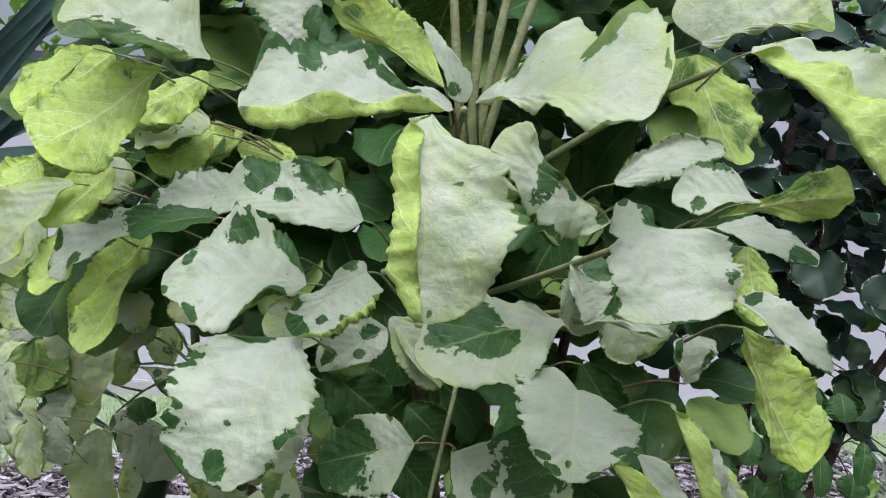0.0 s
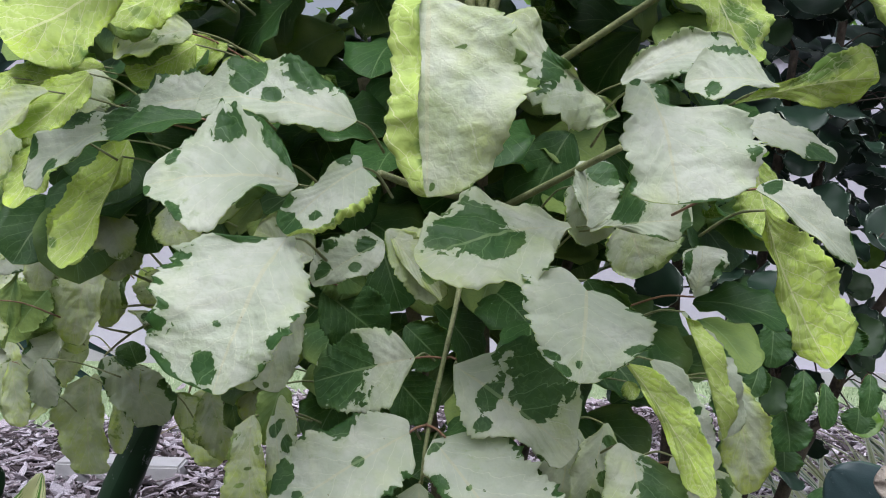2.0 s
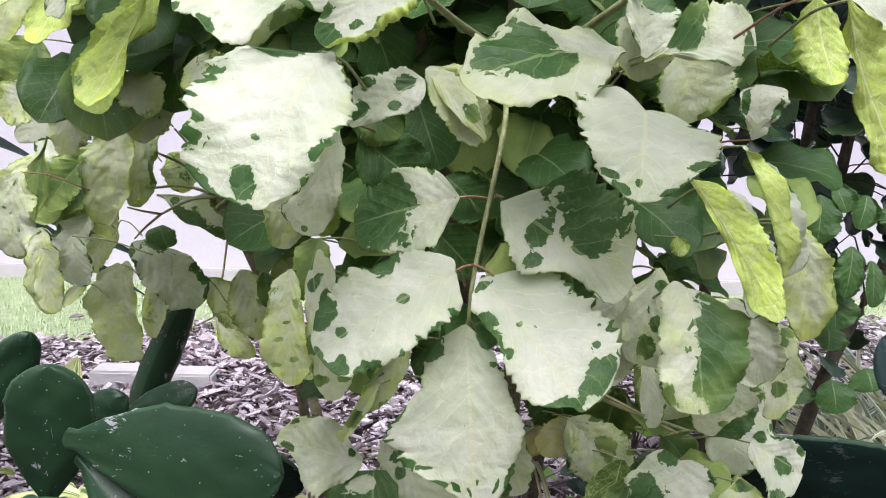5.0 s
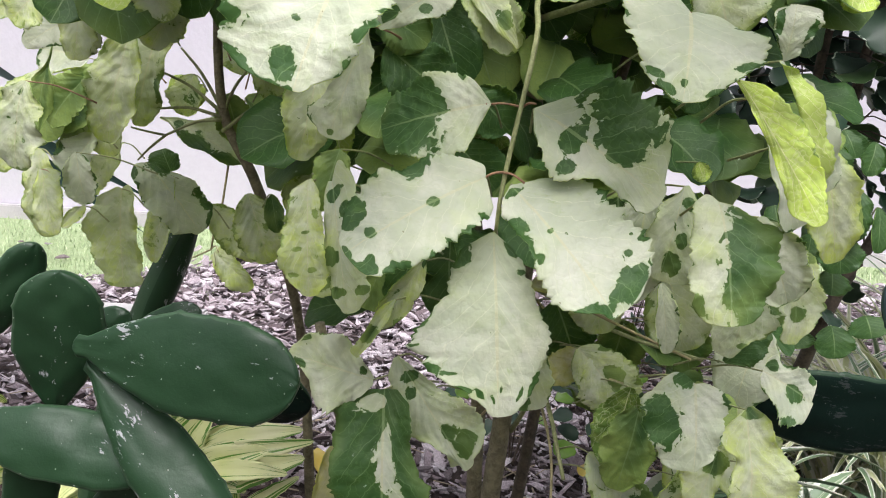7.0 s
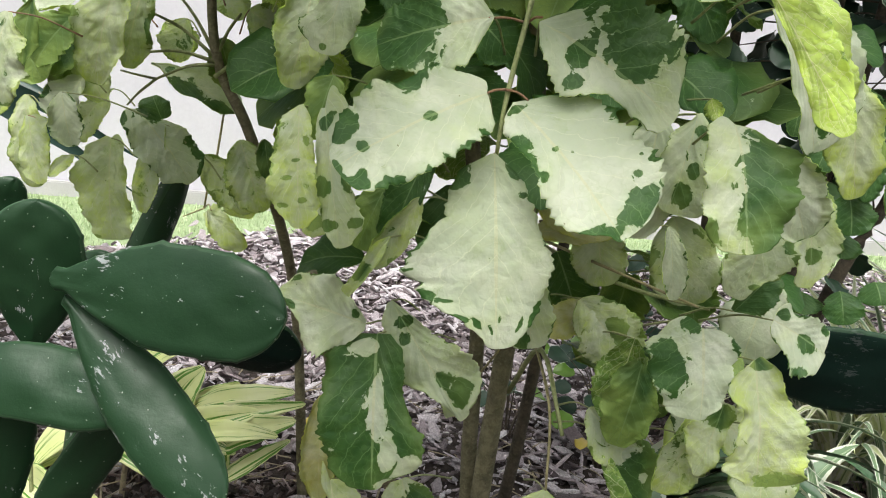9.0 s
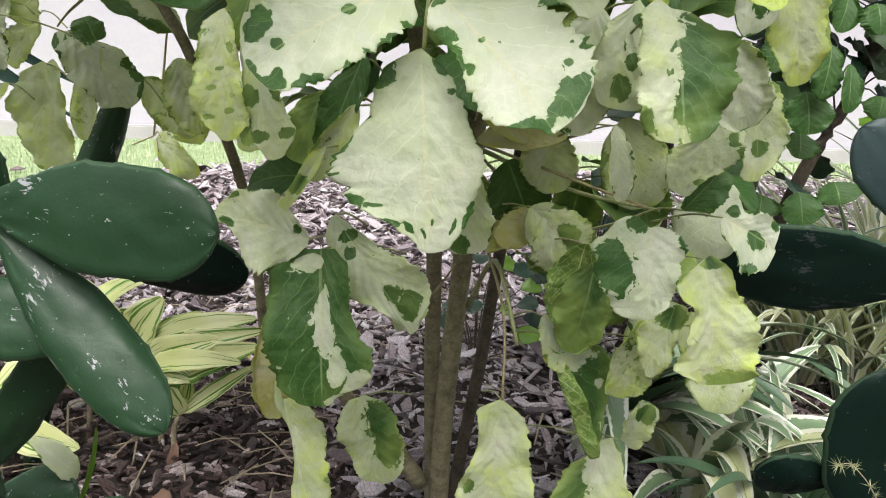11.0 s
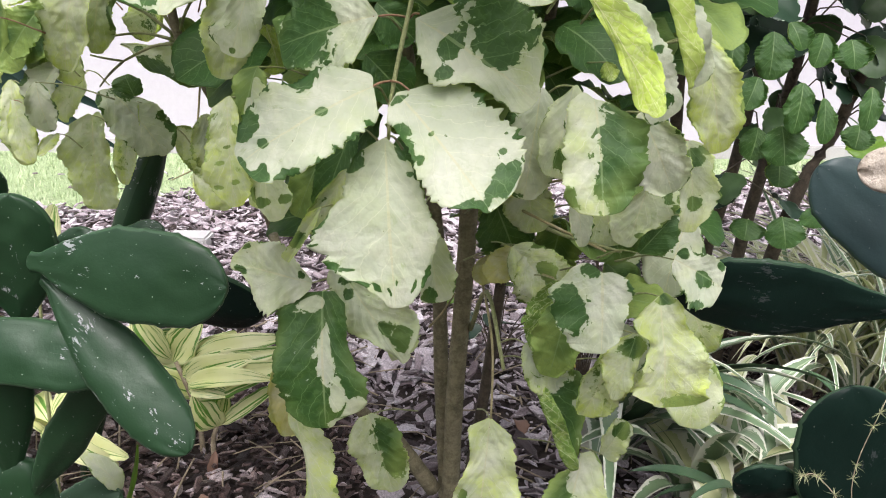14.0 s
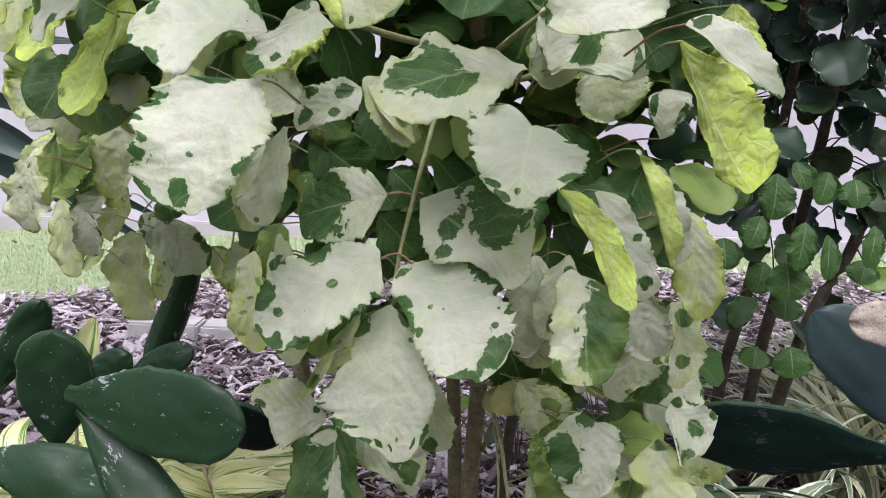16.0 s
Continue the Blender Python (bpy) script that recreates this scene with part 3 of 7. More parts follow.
def chip_stuff(name, count, area, size, seed, lift, mat, dark=None, label="loose layer of flat grey-brown bark chips on the bed"):
    """Flat broken flakes of bark lying at all angles on the bed."""
    rnd = random.Random(seed)
    verts, faces = [], []
    for _ in range(count):
        x, y = rnd.uniform(area[0], area[1]), rnd.uniform(area[2], area[3])
        if dark is not None and (dark_zone(x, y) != dark or y > bed_edge(x) + 0.12 * noise.noise(Vector((x * 3, y * 3, 2)))):
            continue
        rim = min(x - area[0], area[1] - x, y - area[2]) / 0.7 + 0.5 * noise.noise(Vector((x * 2, y * 2, 5)))
        if rnd.random() > rim + 0.15:
            continue
        ln = size[0] + (size[1] - size[0]) * rnd.random() ** 1.8
        wd, th = ln * rnd.uniform(0.16, 0.5), rnd.uniform(0.002, 0.006)
        m = Matrix.Translation((x, y, rnd.uniform(*lift))) @ Euler((rnd.gauss(0, 0.5), rnd.gauss(0, 0.32), rnd.uniform(0, 6.28))).to_matrix().to_4x4()
        ring = []
        n = rnd.choice((5, 6, 7))
        for k in range(n):
            a = 2 * math.pi * (k + rnd.uniform(-0.25, 0.25)) / n
            ring.append((math.cos(a) * ln * 0.5 * rnd.uniform(0.6, 1.2), math.sin(a) * wd * 0.5 * rnd.uniform(0.6, 1.25)))
        o = len(verts)
        warp, skew = rnd.uniform(-4, 4), rnd.uniform(0.8, 1.0)
        for z in (-th / 2, th / 2):
            for px, py in ring:
                verts.append(m @ Vector((px * (1.0 if z < 0 else skew), py * (1.0 if z < 0 else 0.86), z + warp * px * px)))
        faces.append(tuple(range(o + n, o + 2 * n)))
        faces.append(tuple(range(o + n - 1, o - 1, -1)))
        for k in range(n):
            q = (k + 1) % n
            faces.append((o + k, o + q, o + n + q, o + n + k))
    ob = part(name, mesh_of(name, verts, faces, smooth=False), mat, None)
    return tagged(ob, label, "bark mulch", "", "stuff")


CHIP = mulch_material("grey_bark_chip", [(0.0, (0.035, 0.024, 0.025)), (0.25, (0.24, 0.185, 0.195)), (0.5, (0.60, 0.51, 0.55)), (1.0, (0.95, 0.88, 0.93))], 0.65)
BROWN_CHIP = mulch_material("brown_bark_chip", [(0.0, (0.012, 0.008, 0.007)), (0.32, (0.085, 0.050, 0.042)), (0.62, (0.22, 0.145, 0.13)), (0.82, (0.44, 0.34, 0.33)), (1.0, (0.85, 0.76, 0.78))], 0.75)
DARK_LABEL = "dark brown bark chips on the bed"
chip_stuff("bark_mulch", 46000, (-3.2, 3.2, 0.8, 4.6), (0.016, 0.088), 5, (-0.010, 0.030), CHIP, False)
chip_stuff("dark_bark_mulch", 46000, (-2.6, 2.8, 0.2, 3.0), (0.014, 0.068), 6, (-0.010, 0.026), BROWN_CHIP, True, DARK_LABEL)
chip_stuff("bark_crumbs", 9000, (-1.0, 1.4, 0.7, 3.2), (0.008, 0.02), 8, (0.0, 0.03), CHIP, False)
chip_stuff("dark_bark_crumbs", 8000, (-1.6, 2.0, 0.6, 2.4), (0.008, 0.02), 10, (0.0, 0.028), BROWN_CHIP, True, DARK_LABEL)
chip_stuff("bark_slabs", 2200, (-2.2, 2.4, 1.7, 4.5), (0.05, 0.13), 12, (0.008, 0.034), CHIP, False)
chip_stuff("stray_chips_on_turf", 90, (-2.8, 2.4, 3.6, 4.7), (0.03, 0.08), 9, (0.0, 0.02), CHIP)


def twig_stuff():
    rnd = random.Random(11)
    verts, faces = [], []
    for _ in range(420):
        x, y = rnd.uniform(-1.2, 1.4), rnd.uniform(1.15, 2.6)
        a, ln, r = rnd.uniform(0, 6.28), rnd.uniform(0.05, 0.16), rnd.uniform(0.001, 0.0026)
        p = Vector((x, y, rnd.uniform(0.012, 0.035)))
        d = Vector((math.cos(a), math.sin(a), rnd.uniform(-0.12, 0.12)))
        s, up = d.cross((0, 0, 1)).normalized() * r, Vector((0, 0, r))
        o = len(verts)
        bow = Vector((0, 0, rnd.uniform(0, 0.01)))
        for q, h in ((0, 0), (0.5, 1), (1, 0)):
            c = p + d * ln * q + bow * h
            verts += [c - s, c + up, c + s]
        for k in (0, 3):
            for e, f in ((0, 1), (1, 2), (2, 0)):
                faces.append((o + k + e, o + k + f, o + k + 3 + f, o + k + 3 + e))
    ob = part("fallen_twigs", mesh_of("fallen_twigs", verts, faces), DRY_STALK, None)
    tagged(ob, "thin straw-coloured dry twigs scattered on the mulch", "twigs", "", "stuff")


twig_stuff()


def grass_stuff():
    rnd = random.Random(21)
    verts, faces = [], []
    for _ in range(26000):
        x, y = rnd.uniform(-3.6, 3.2), rnd.uniform(3.58, 5.16)
        if y < bed_edge(x) + 0.06 + 0.10 * noise.noise(Vector((x * 3, 1, 0))) and rnd.random() < 0.85:
            continue
        a, h, w = rnd.uniform(0, 6.28), rnd.uniform(0.012, 0.035), rnd.uniform(0.0012, 0.0026)
        d = Vector((math.cos(a), math.sin(a), 0))
        s = Vector((-d.y, d.x, 0)) * w
        p = Vector((x, y, -0.012 + 0.015 * noise.noise(Vector((x * 2.2, y * 2.2, 3)))))
        o = len(verts)
        verts += [p - s, p + s, p + d * h * rnd.uniform(0.2, 0.9) + Vector((0, 0, h))]
        faces.append((o, o + 1, o + 2))
    m, n, l, b = material("grass_blade")
    g = n.new("ShaderNodeNewGeometry")
    c = ramp(n, l, g.outputs["Random Per Island"], [(0.0, (0.24, 0.33, 0.15)), (0.7, (0.45, 0.57, 0.31)), (1.0, (0.60, 0.62, 0.42))])
    l.new(c, b.inputs["Base Color"])
    b.inputs["Roughness"].default_value = 0.6
    ob = part("lawn_grass", mesh_of("lawn_grass", verts, faces, smooth=False), m, None)
    tagged(ob, "short mown pale green lawn grass", "grass", "", "stuff")


grass_stuff()
setting("wall_north", box_bm(-14, 14, 5.24, 5.44, -0.05, 1.90), WALL, "pale lilac-white rendered garden wall", "wall")
setting("wall_footing", box_bm(-14, 14, 5.19, 5.237, -0.05, 0.07, 0.008), PLINTH, "grey concrete footing along the garden wall", "footing")
setting("wall_coping", box_bm(-14, 14, 5.20, 5.48, 1.903, 1.975, 0.01), COPING, "dark grey capping on the garden wall", "coping")


def back_hedge():
    rnd = random.Random(31)
    verts, faces = [], []
    for _ in range(9000):
        x, y, z = rnd.uniform(-9, 9), rnd.uniform(6.2, 8.0), rnd.uniform(0.2, 4.2) 
        top = 3.4 + 0.8 * noise.noise(Vector((x * 0.5, 0, 2)))
        if z > top:
            continue
        r = rnd.uniform(0.05, 0.11)
        m = Euler((rnd.uniform(0, 6.28), rnd.uniform(0, 6.28), rnd.uniform(0, 6.28))).to_matrix() * r
        o = len(verts)
        verts += [Vector((x, y, z)) + m @ Vector(q) for q in ((0, -1, 0), (0.5, 0, 0.12), (0, 1, 0), (-0.5, 0, 0.12))]
        faces.append((o, o + 1, o + 2, o + 3))
    ob = part("far_hedge_foliage", mesh_of("far_hedge_foliage", verts, faces, smooth=False), LIGHT_LEAF, None)
    tagged(ob, "bright green hedge foliage behind the garden wall", "hedge", "", "stuff")


back_hedge()

# ---- garden edging block ----
edging = thing("edging_block", "low pale concrete block half sunk in the bark mulch", "block", (-1.13, 3.16, 0))
settle(part("block", box_bm(-1.29, -1.02, 3.08, 3.20, -0.02, 0.065, 0.008), CONCRETE, edging), edging)
settle(part("end_block", box_bm(-1.015, -0.86, 3.10, 3.22, -0.02, 0.055, 0.008), CONCRETE, edging, "paler end piece"), edging)

# ---- the variegated shrub ----
shrub = thing("variegated_shrub", "tall shrub with cream and green variegated leaves in bark mulch", "shrub", (0.05, 1.42, 0))
rear_shrub = thing("variegated_sapling", "thin-stemmed variegated sapling behind the shrub", "shrub", (-0.28, 1.72, 0))
AXES["variegated_shrub"] = (0.06, 1.30)
AXES["dark_shrub"] = (0.74, 1.85)
AXES["variegated_sapling"] = (-0.36, 1.46)
stem("trunk", [(0.05, 1.41, -0.03), (0.055, 1.38, 0.25), (0.075, 1.31, 0.66), (0.06, 1.24, 1.0), (0.04, 1.12, 1.3)], 0.0165, 0.011, TRUNK, shrub, "grey-brown ringed main stem", sides=12, steps=8, lumps=0.12, knots=0.06)
stem("trunk", [(0.045, 1.44, -0.03), (0.032, 1.415, 0.3), (0.02, 1.36, 0.6), (-0.04, 1.28, 0.95), (-0.1, 1.2, 1.2)], 0.0135, 0.009, TRUNK, shrub, "", sides=12, steps=8, lumps=0.12, knots=0.06)
stem("trunk", [(0.07, 1.47, -0.03), (0.11, 1.46, 0.25), (0.15, 1.44, 0.6), (0.2, 1.36, 0.95), (0.25, 1.3, 1.2)], 0.011, 0.007, DARK_TRUNK, shrub, "", sides=10, steps=8, lumps=0.12)
stem("trunk", [(0.02, 1.40, 0.08), (-0.04, 1.38, 0.18), (-0.1, 1.33, 0.27), (-0.16, 1.25, 0.42), (-0.2, 1.2, 0.6)], 0.015, 0.007, TRUNK, shrub, "", sides=10, steps=6, lumps=0.12)
stem("branch", [(0.07, 1.33, 0.647), (0.175, 1.150, 0.627), (0.250, 1.020, 0.634)], 0.0035, 0.0018, PETIOLE, shrub, "straight green leaf stalk", steps=4)
stem("branch", [(0.08, 1.36, 0.40), (0.10, 1.2, 0.52), (0.12, 1.09, 0.45)], 0.004, 0.0025, PETIOLE, shrub, "", steps=4)
for p in (((0.077, 1.28, 0.657), (0.163, 1.10, 0.651), (0.225, 0.98, 0.646)), ((0.090, 1.28, 0.534), (0.105, 1.12, 0.478), (0.104, 1.07, 0.388)), ((0.083, 1.30, 0.541), (0.144, 1.15, 0.571), (0.179, 1.08, 0.581)), ((0.088, 1.32, 0.629), (0.138, 1.25, 0.588), (0.178, 1.20, 0.565)), ((0.013, 1.36, 0.403), (0.035, 1.33, 0.44), (0.055, 1.30, 0.483)), ((0.095, 1.30, 0.671), (0.161, 1.20, 0.678), (0.188, 1.10, 0.703))):
    stem("branch", list(p), 0.0024, 0.0015, TAN_STALK, shrub, "thin tan leaf stalk", steps=5, sides=6)
stem("branch", [(0.06, 1.2, 1.05), (0.03, 0.95, 1.0), (0.022, 0.86, 0.96), (-0.001, 0.805, 0.85), (-0.006, 0.80, 0.80)], 0.0034, 0.0016, PETIOLE, shrub, "grooved green leaf stalk with reddish joints", steps=5)
for a, b in (((-0.003, 0.803, 0.852), (-0.022, 0.786, 0.846)), ((-0.003, 0.803, 0.852), (0.0135, 0.786, 0.846)), ((0.012, 0.835, 0.905), (-0.02, 0.822, 0.906)), ((0.012, 0.835, 0.905), (0.021, 0.812, 0.909))):
    stem("joint", [a, (Vector(a) + Vector(b)) / 2 + Vector((0, 0, 0.002)), b], 0.0012, 0.0010, RED_STALK, shrub, "reddish leaf joint", steps=3, sides=6)
for x0, z1 in ((-0.02, 1.45), (0.01, 1.5), (0.035, 1.48), (0.06, 1.46)):
    stem("branch", [(0.04, 1.0, 1.1), (0.02 + x0 * 0.3, 0.88, 1.2), (0.02 + x0 * 1.6, 0.85, z1)], 0.006, 0.004, PETIOLE, shrub, "upright pale green leaf stalk", steps=5)
for p in (((0.05, 1.15, 1.02), (0.10, 0.95, 1.06), (0.155, 0.80, 1.10)), ((0.05, 1.15, 1.0), (0.12, 0.98, 1.02), (0.2, 0.85, 1.05)), ((0.03, 1.1, 1.05), (-0.02, 0.9, 1.06), (-0.05, 0.78, 1.07)), ((0.04, 1.1, 1.14), (0.01, 0.85, 1.19), (0.012, 0.69, 1.205)), ((0.05, 1.1, 1.15), (0.2, 0.95, 1.25), (0.245, 0.82, 1.27))):
    stem("branch", list(p), 0.0045, 0.003, PETIOLE, shrub, "", steps=5)
stem("trunk", [(-0.27, 1.75, -0.03), (-0.29, 1.65, 0.45), (-0.335, 1.47, 0.73), (-0.385, 1.43, 0.86), (-0.39, 1.40, 1.05)], 0.0105, 0.0065, TRUNK, rear_shrub, "slender leaning grey stem", sides=10, steps=6, lumps=0.1)
for z0, e in ((0.862, (-0.485, 1.43, 0.857)), (0.868, (-0.479, 1.42, 0.914)), (0.866, (-0.348, 1.42, 0.921)), (0.84, (-0.292, 1.41, 0.888)), (0.872, (-0.446, 1.42, 0.949)), (0.858, (-0.463, 1.40, 0.820))):
    stem("branch", [(-0.386, 1.428, z0 - 0.012), ((-0.386 + e[0]) / 2, 1.425, (z0 + e[2]) / 2 + 0.002), e], 0.0034, 0.0018, PETIOLE, rear_shrub, "", steps=3, sides=6)
for e in ((-0.517, 1.41, 0.828), (-0.511, 1.42, 0.779)):
    stem("branch", [(-0.463, 1.40, 0.820), ((-0.463 + e[0]) / 2, 1.40, (0.820 + e[2]) / 2), e], 0.0022, 0.0015, PETIOLE, rear_shrub, "", steps=3, sides=6)
stem("branch", [(-0.505, 1.84, 0.560), (-0.492, 1.82, 0.612), (-0.477, 1.807, 0.651), (-0.455, 1.78, 0.76), (-0.40, 1.62, 0.86)], 0.0022, 0.0026, TAN_STALK, rear_shrub, "thin hanging leaf stalk", steps=4, sides=6)
for e in ((-0.478, 1.79, 0.566), (-0.535, 1.80, 0.548)):
    stem("branch", [(-0.505, 1.84, 0.560), ((-0.505 + e[0]) / 2, 1.82, e[2] + 0.006), e], 0.0016, 0.0012, TAN_STALK, rear_shrub, "", steps=3, sides=6)
# leaves of the main shrub
leaf(shrub, (-0.011, 0.600, 1.189), (-0.008, 0.556, 1.053), 0, "cream", 1, face=(-0.1, -1, 0.25), prof=((0.0009, 0.0117, 0.0437, 0.0558, 0.0617, 0.0528, 0.0427, 0.0272), (0.0034, 0.0347, 0.0441, 0.0445, 0.0404, 0.046, 0.0391, 0.0215)), patch=((0.52, -1.0, 0.09, 0.09), (0.86, 0.36, 0.02, 0.08), (0.39, -0.4, 0.01, 0.09), (0.44, -0.95, 0.03, 0.05), (0.01, 0.49, 0.02, 0.3), (0.96, -0.1, 0.02, 0.08)), bend=22, fold=6, teeth=0.95, roll=(0, 165), split=0.53)
leaf(shrub, (0.144, 0.675, 1.139), (0.154, 0.610, 1.054), 0, "white", 2, face=(0.05, -1, 0.5), prof=((0.0009, 0.0111, 0.0176, 0.0539, 0.0621, 0.0639, 0.0554, 0.0429), (0.0121, 0.0177, 0.0223, 0.0269, 0.0313, 0.0314, 0.0307, 0.0271)), patch=((0.15, -0.83, 0.11, 0.71), (0.86, 1.0, 0.05, 0.12), (0.71, -0.89, 0.05, 0.05), (0.03, 0.7, 0.06, 0.27)), fold=3, bend=20, teeth=0.6, lobes=(0, 0.04), roll=(0, 0))
leaf(shrub, (-0.115, 0.715, 1.017), (-0.152, 0.645, 0.911), 0, "white", 3, face=(-0.1, -1, 0.38), prof=((0.0092, 0.0139, 0.0325, 0.0398, 0.0401, 0.0351, 0.0244, 0.0099), (0.001, 0.0223, 0.0641, 0.0721, 0.0718, 0.058, 0.058, 0.0415)), patch=((0.95, 1.0, 0.07, 0.23), (0.9, 0.23, 0.09, 0.17), (0.65, -0.87, 0.06, 0.13), (0.66, 0.27, 0.02, 0.06), (0.12, 1.0, 0.05, 0.45), (0.55, 0.98, 0.03, 0.07), (0.58, 0.21, 0.01, 0.03), (0.67, 0.91, 0.02, 0.04)), fold=5, bend=24, teeth=0.95, lobes=(0.02, 0), roll=(0, 0))
leaf(shrub, (0.003, 0.690, 1.205), (-0.148, 0.625, 1.190), 0, "white", 4, face=(0, -1, 0.6), prof=((0.0011, 0.0135, 0.0261, 0.0283, 0.0369, 0.0451, 0.0463, 0.0356), (0.0056, 0.0151, 0.0228, 0.0434, 0.0499, 0.0558, 0.0496, 0.0151)), patch=((0.67, 0.94, 0.25, 0.16), (0.66, 0.65, 0.06, 0.28), (0.38, 0.85, 0.03, 0.29), (0.99, -0.08, 0.03, 0.13), (0.29, 0.63, 0.12, 0.23)), bend=18, fold=6, teeth=0.95, roll=(140, 0), split=0.59)
leaf(shrub, (0.021, 0.690, 1.211), (0.134, 0.575, 1.197), 0, "cream", 5, face=(0, -1, 0.55), prof=((0.0057, 0.0269, 0.0495, 0.0754, 0.0609, 0.0831, 0.0728, 0.0464), (0.0013, 0.0032, 0.0081, 0.013, 0.019, 0.0245, 0.0276, 0.0175)), patch=((0.17, -0.68, 0.06, 0.19), (0.58, -0.69, 0.04, 0.22), (0.63, -0.84, 0.04, 0.18), (0.68, -1.0, 0.08, 0.1), (0.9, 1.0, 0.09, 0.17), (0.94, -0.81, 0.04, 0.09)), bend=16, fold=6, teeth=0.95, roll=(0, 0))
leaf(shrub, (-0.249, 0.765, 1.237), (-0.345, 0.745, 1.161), 0, "lime", 6, face=(-0.2, -1, 0.25), under=True, prof=((0.0015, 0.016, 0.0361, 0.0467, 0.0514, 0.0538, 0.0462, 0.0398), (0.0011, 0.0068, 0.0174, 0.0252, 0.037, 0.0489, 0.0353, 0.0214)), patch=((0.21, -0.57, 0.03, 0.14),), bend=20, fold=6, teeth=0.35, roll=(0, 0))
leaf(shrub, (0.222, 0.640, 1.052), (0.297, 0.690, 0.936), 0, "lime", 7, face=(0.1, -1, 0.1), under=True, prof=((0.0008, 0.0022, 0.0046, 0.0067, 0.0108, 0.0151, 0.0164, 0.0066), (0.0016, 0.0101, 0.024, 0.0368, 0.0404, 0.0438, 0.0379, 0.0293)), bend=18, fold=6, teeth=0.5, roll=(0, 0))
leaf(shrub, (0.247, 0.735, 1.270), (0.345, 0.690, 1.163), 0, "cream", 8, face=(0.35, -1, 0.5), prof=((0.0104, 0.0278, 0.0511, 0.0694, 0.0837, 0.0872, 0.0892, 0.0709), (0.0014, 0.0195, 0.0388, 0.0465, 0.0553, 0.0574, 0.0542, 0.0281)), patch=((0.36, -0.27, 0.04, 0.13), (0.77, -0.26, 0.14, 0.36)), bend=26, fold=8, teeth=0.5, lobes=(0.02, 0), roll=(0, 160), split=0.27)
leaf(shrub, (0.257, 0.720, 1.146), (0.190, 0.740, 1.149), 0, "white", 9, face=(0, -1, 0.7), prof=((0.0012, 0.0038, 0.0078, 0.0136, 0.0212, 0.025, 0.0198, 0.0126), (0.0012, 0.0039, 0.016, 0.0261, 0.032, 0.0281, 0.0241, 0.0114)), patch=((0.55, 0.94, 0.19, 0.16), (0.68, -0.5, 0.08, 0.39)), fold=10, bend=25, teeth=0.5, roll=(0, 0))
leaf(shrub, (0.224, 0.720, 1.132), (0.324, 0.700, 1.153), 0, "lime", 10, face=(0, -1, -0.35), under=True, prof=((0.001, 0.0011, 0.0031, 0.0094, 0.0176, 0.0237, 0.019, 0.0058), (0.001, 0.0023, 0.0056, 0.008, 0.0105, 0.0207, 0.0248, 0.0235)), patch=((0.63, 0.7, 0.2, 0.58),), fold=14, bend=26, teeth=0.5, roll=(0, 0))
leaf(shrub, (0.260, 0.840, 1.125), (0.351, 0.820, 1.099), 0, "white", 11, face=(0.1, -1, 0.8), prof=((0.0018, 0.0082, 0.0176, 0.018, 0.0149, 0.0118, 0.0085, 0.0063), (0.0015, 0.0069, 0.0165, 0.0205, 0.0234, 0.0219, 0.0165, 0.0131)), patch=((0.85, 0.41, 0.17, 0.68),), bend=20, teeth=0.5, roll=(0, 0))
leaf(shrub, (0.352, 1.020, 1.105), (0.370, 1.000, 1.017), 0.080, "lime", 12, under=True, bend=20)
leaf(shrub, (-0.072, 0.800, 1.114), (-0.211, 0.815, 1.127), 0, "blotch", 13, face=(0, -1, 0.7), prof=((0.0012, 0.0206, 0.0259, 0.0232, 0.0177, 0.0165, 0.0177, 0.0184), (0.0012, 0.0223, 0.0359, 0.0426, 0.0439, 0.0437, 0.0424, 0.0201)), patch=((0.71, 0.6, 0.11, 0.49), (0.34, 0.94, 0.17, 0.54), (0.53, 0.14, 0.07, 0.17), (0.8, 0.88, 0.07, 0.15)), fold=8, bend=20, green=0.1, roll=(0, 0))
leaf(shrub, (-0.188, 0.830, 1.132), (-0.283, 0.840, 1.106), 0, "blotch", 14, face=(-0.1, -1, 0.8), prof=((0.0015, 0.0163, 0.0177, 0.0188, 0.0185, 0.0184, 0.0125, 0.005), (0.0046, 0.0218, 0.0289, 0.032, 0.033, 0.0285, 0.0235, 0.0119)), patch=((0.92, 0.83, 0.1, 0.87), (0.69, 1.0, 0.11, 0.23)), bend=26, green=0.12, roll=(0, 0))
leaf(shrub, (-0.250, 0.810, 1.108), (-0.359, 0.810, 1.052), 0, "blotch", 15, face=(-0.1, -1, 0.7), prof=((0.0014, 0.0022, 0.0109, 0.0125, 0.0151, 0.0199, 0.0247, 0.0117), (0.0075, 0.0146, 0.0216, 0.0241, 0.0257, 0.0263, 0.0242, 0.0101)), patch=((0.47, 1.0, 0.1, 0.45), (0.14, -0.17, 0.18, 1.2), (0.73, -0.52, 0.06, 0.41), (0.83, 0.78, 0.06, 0.3)), bend=26, green=0.12, lobes=(0, 0.02), roll=(0, 0))
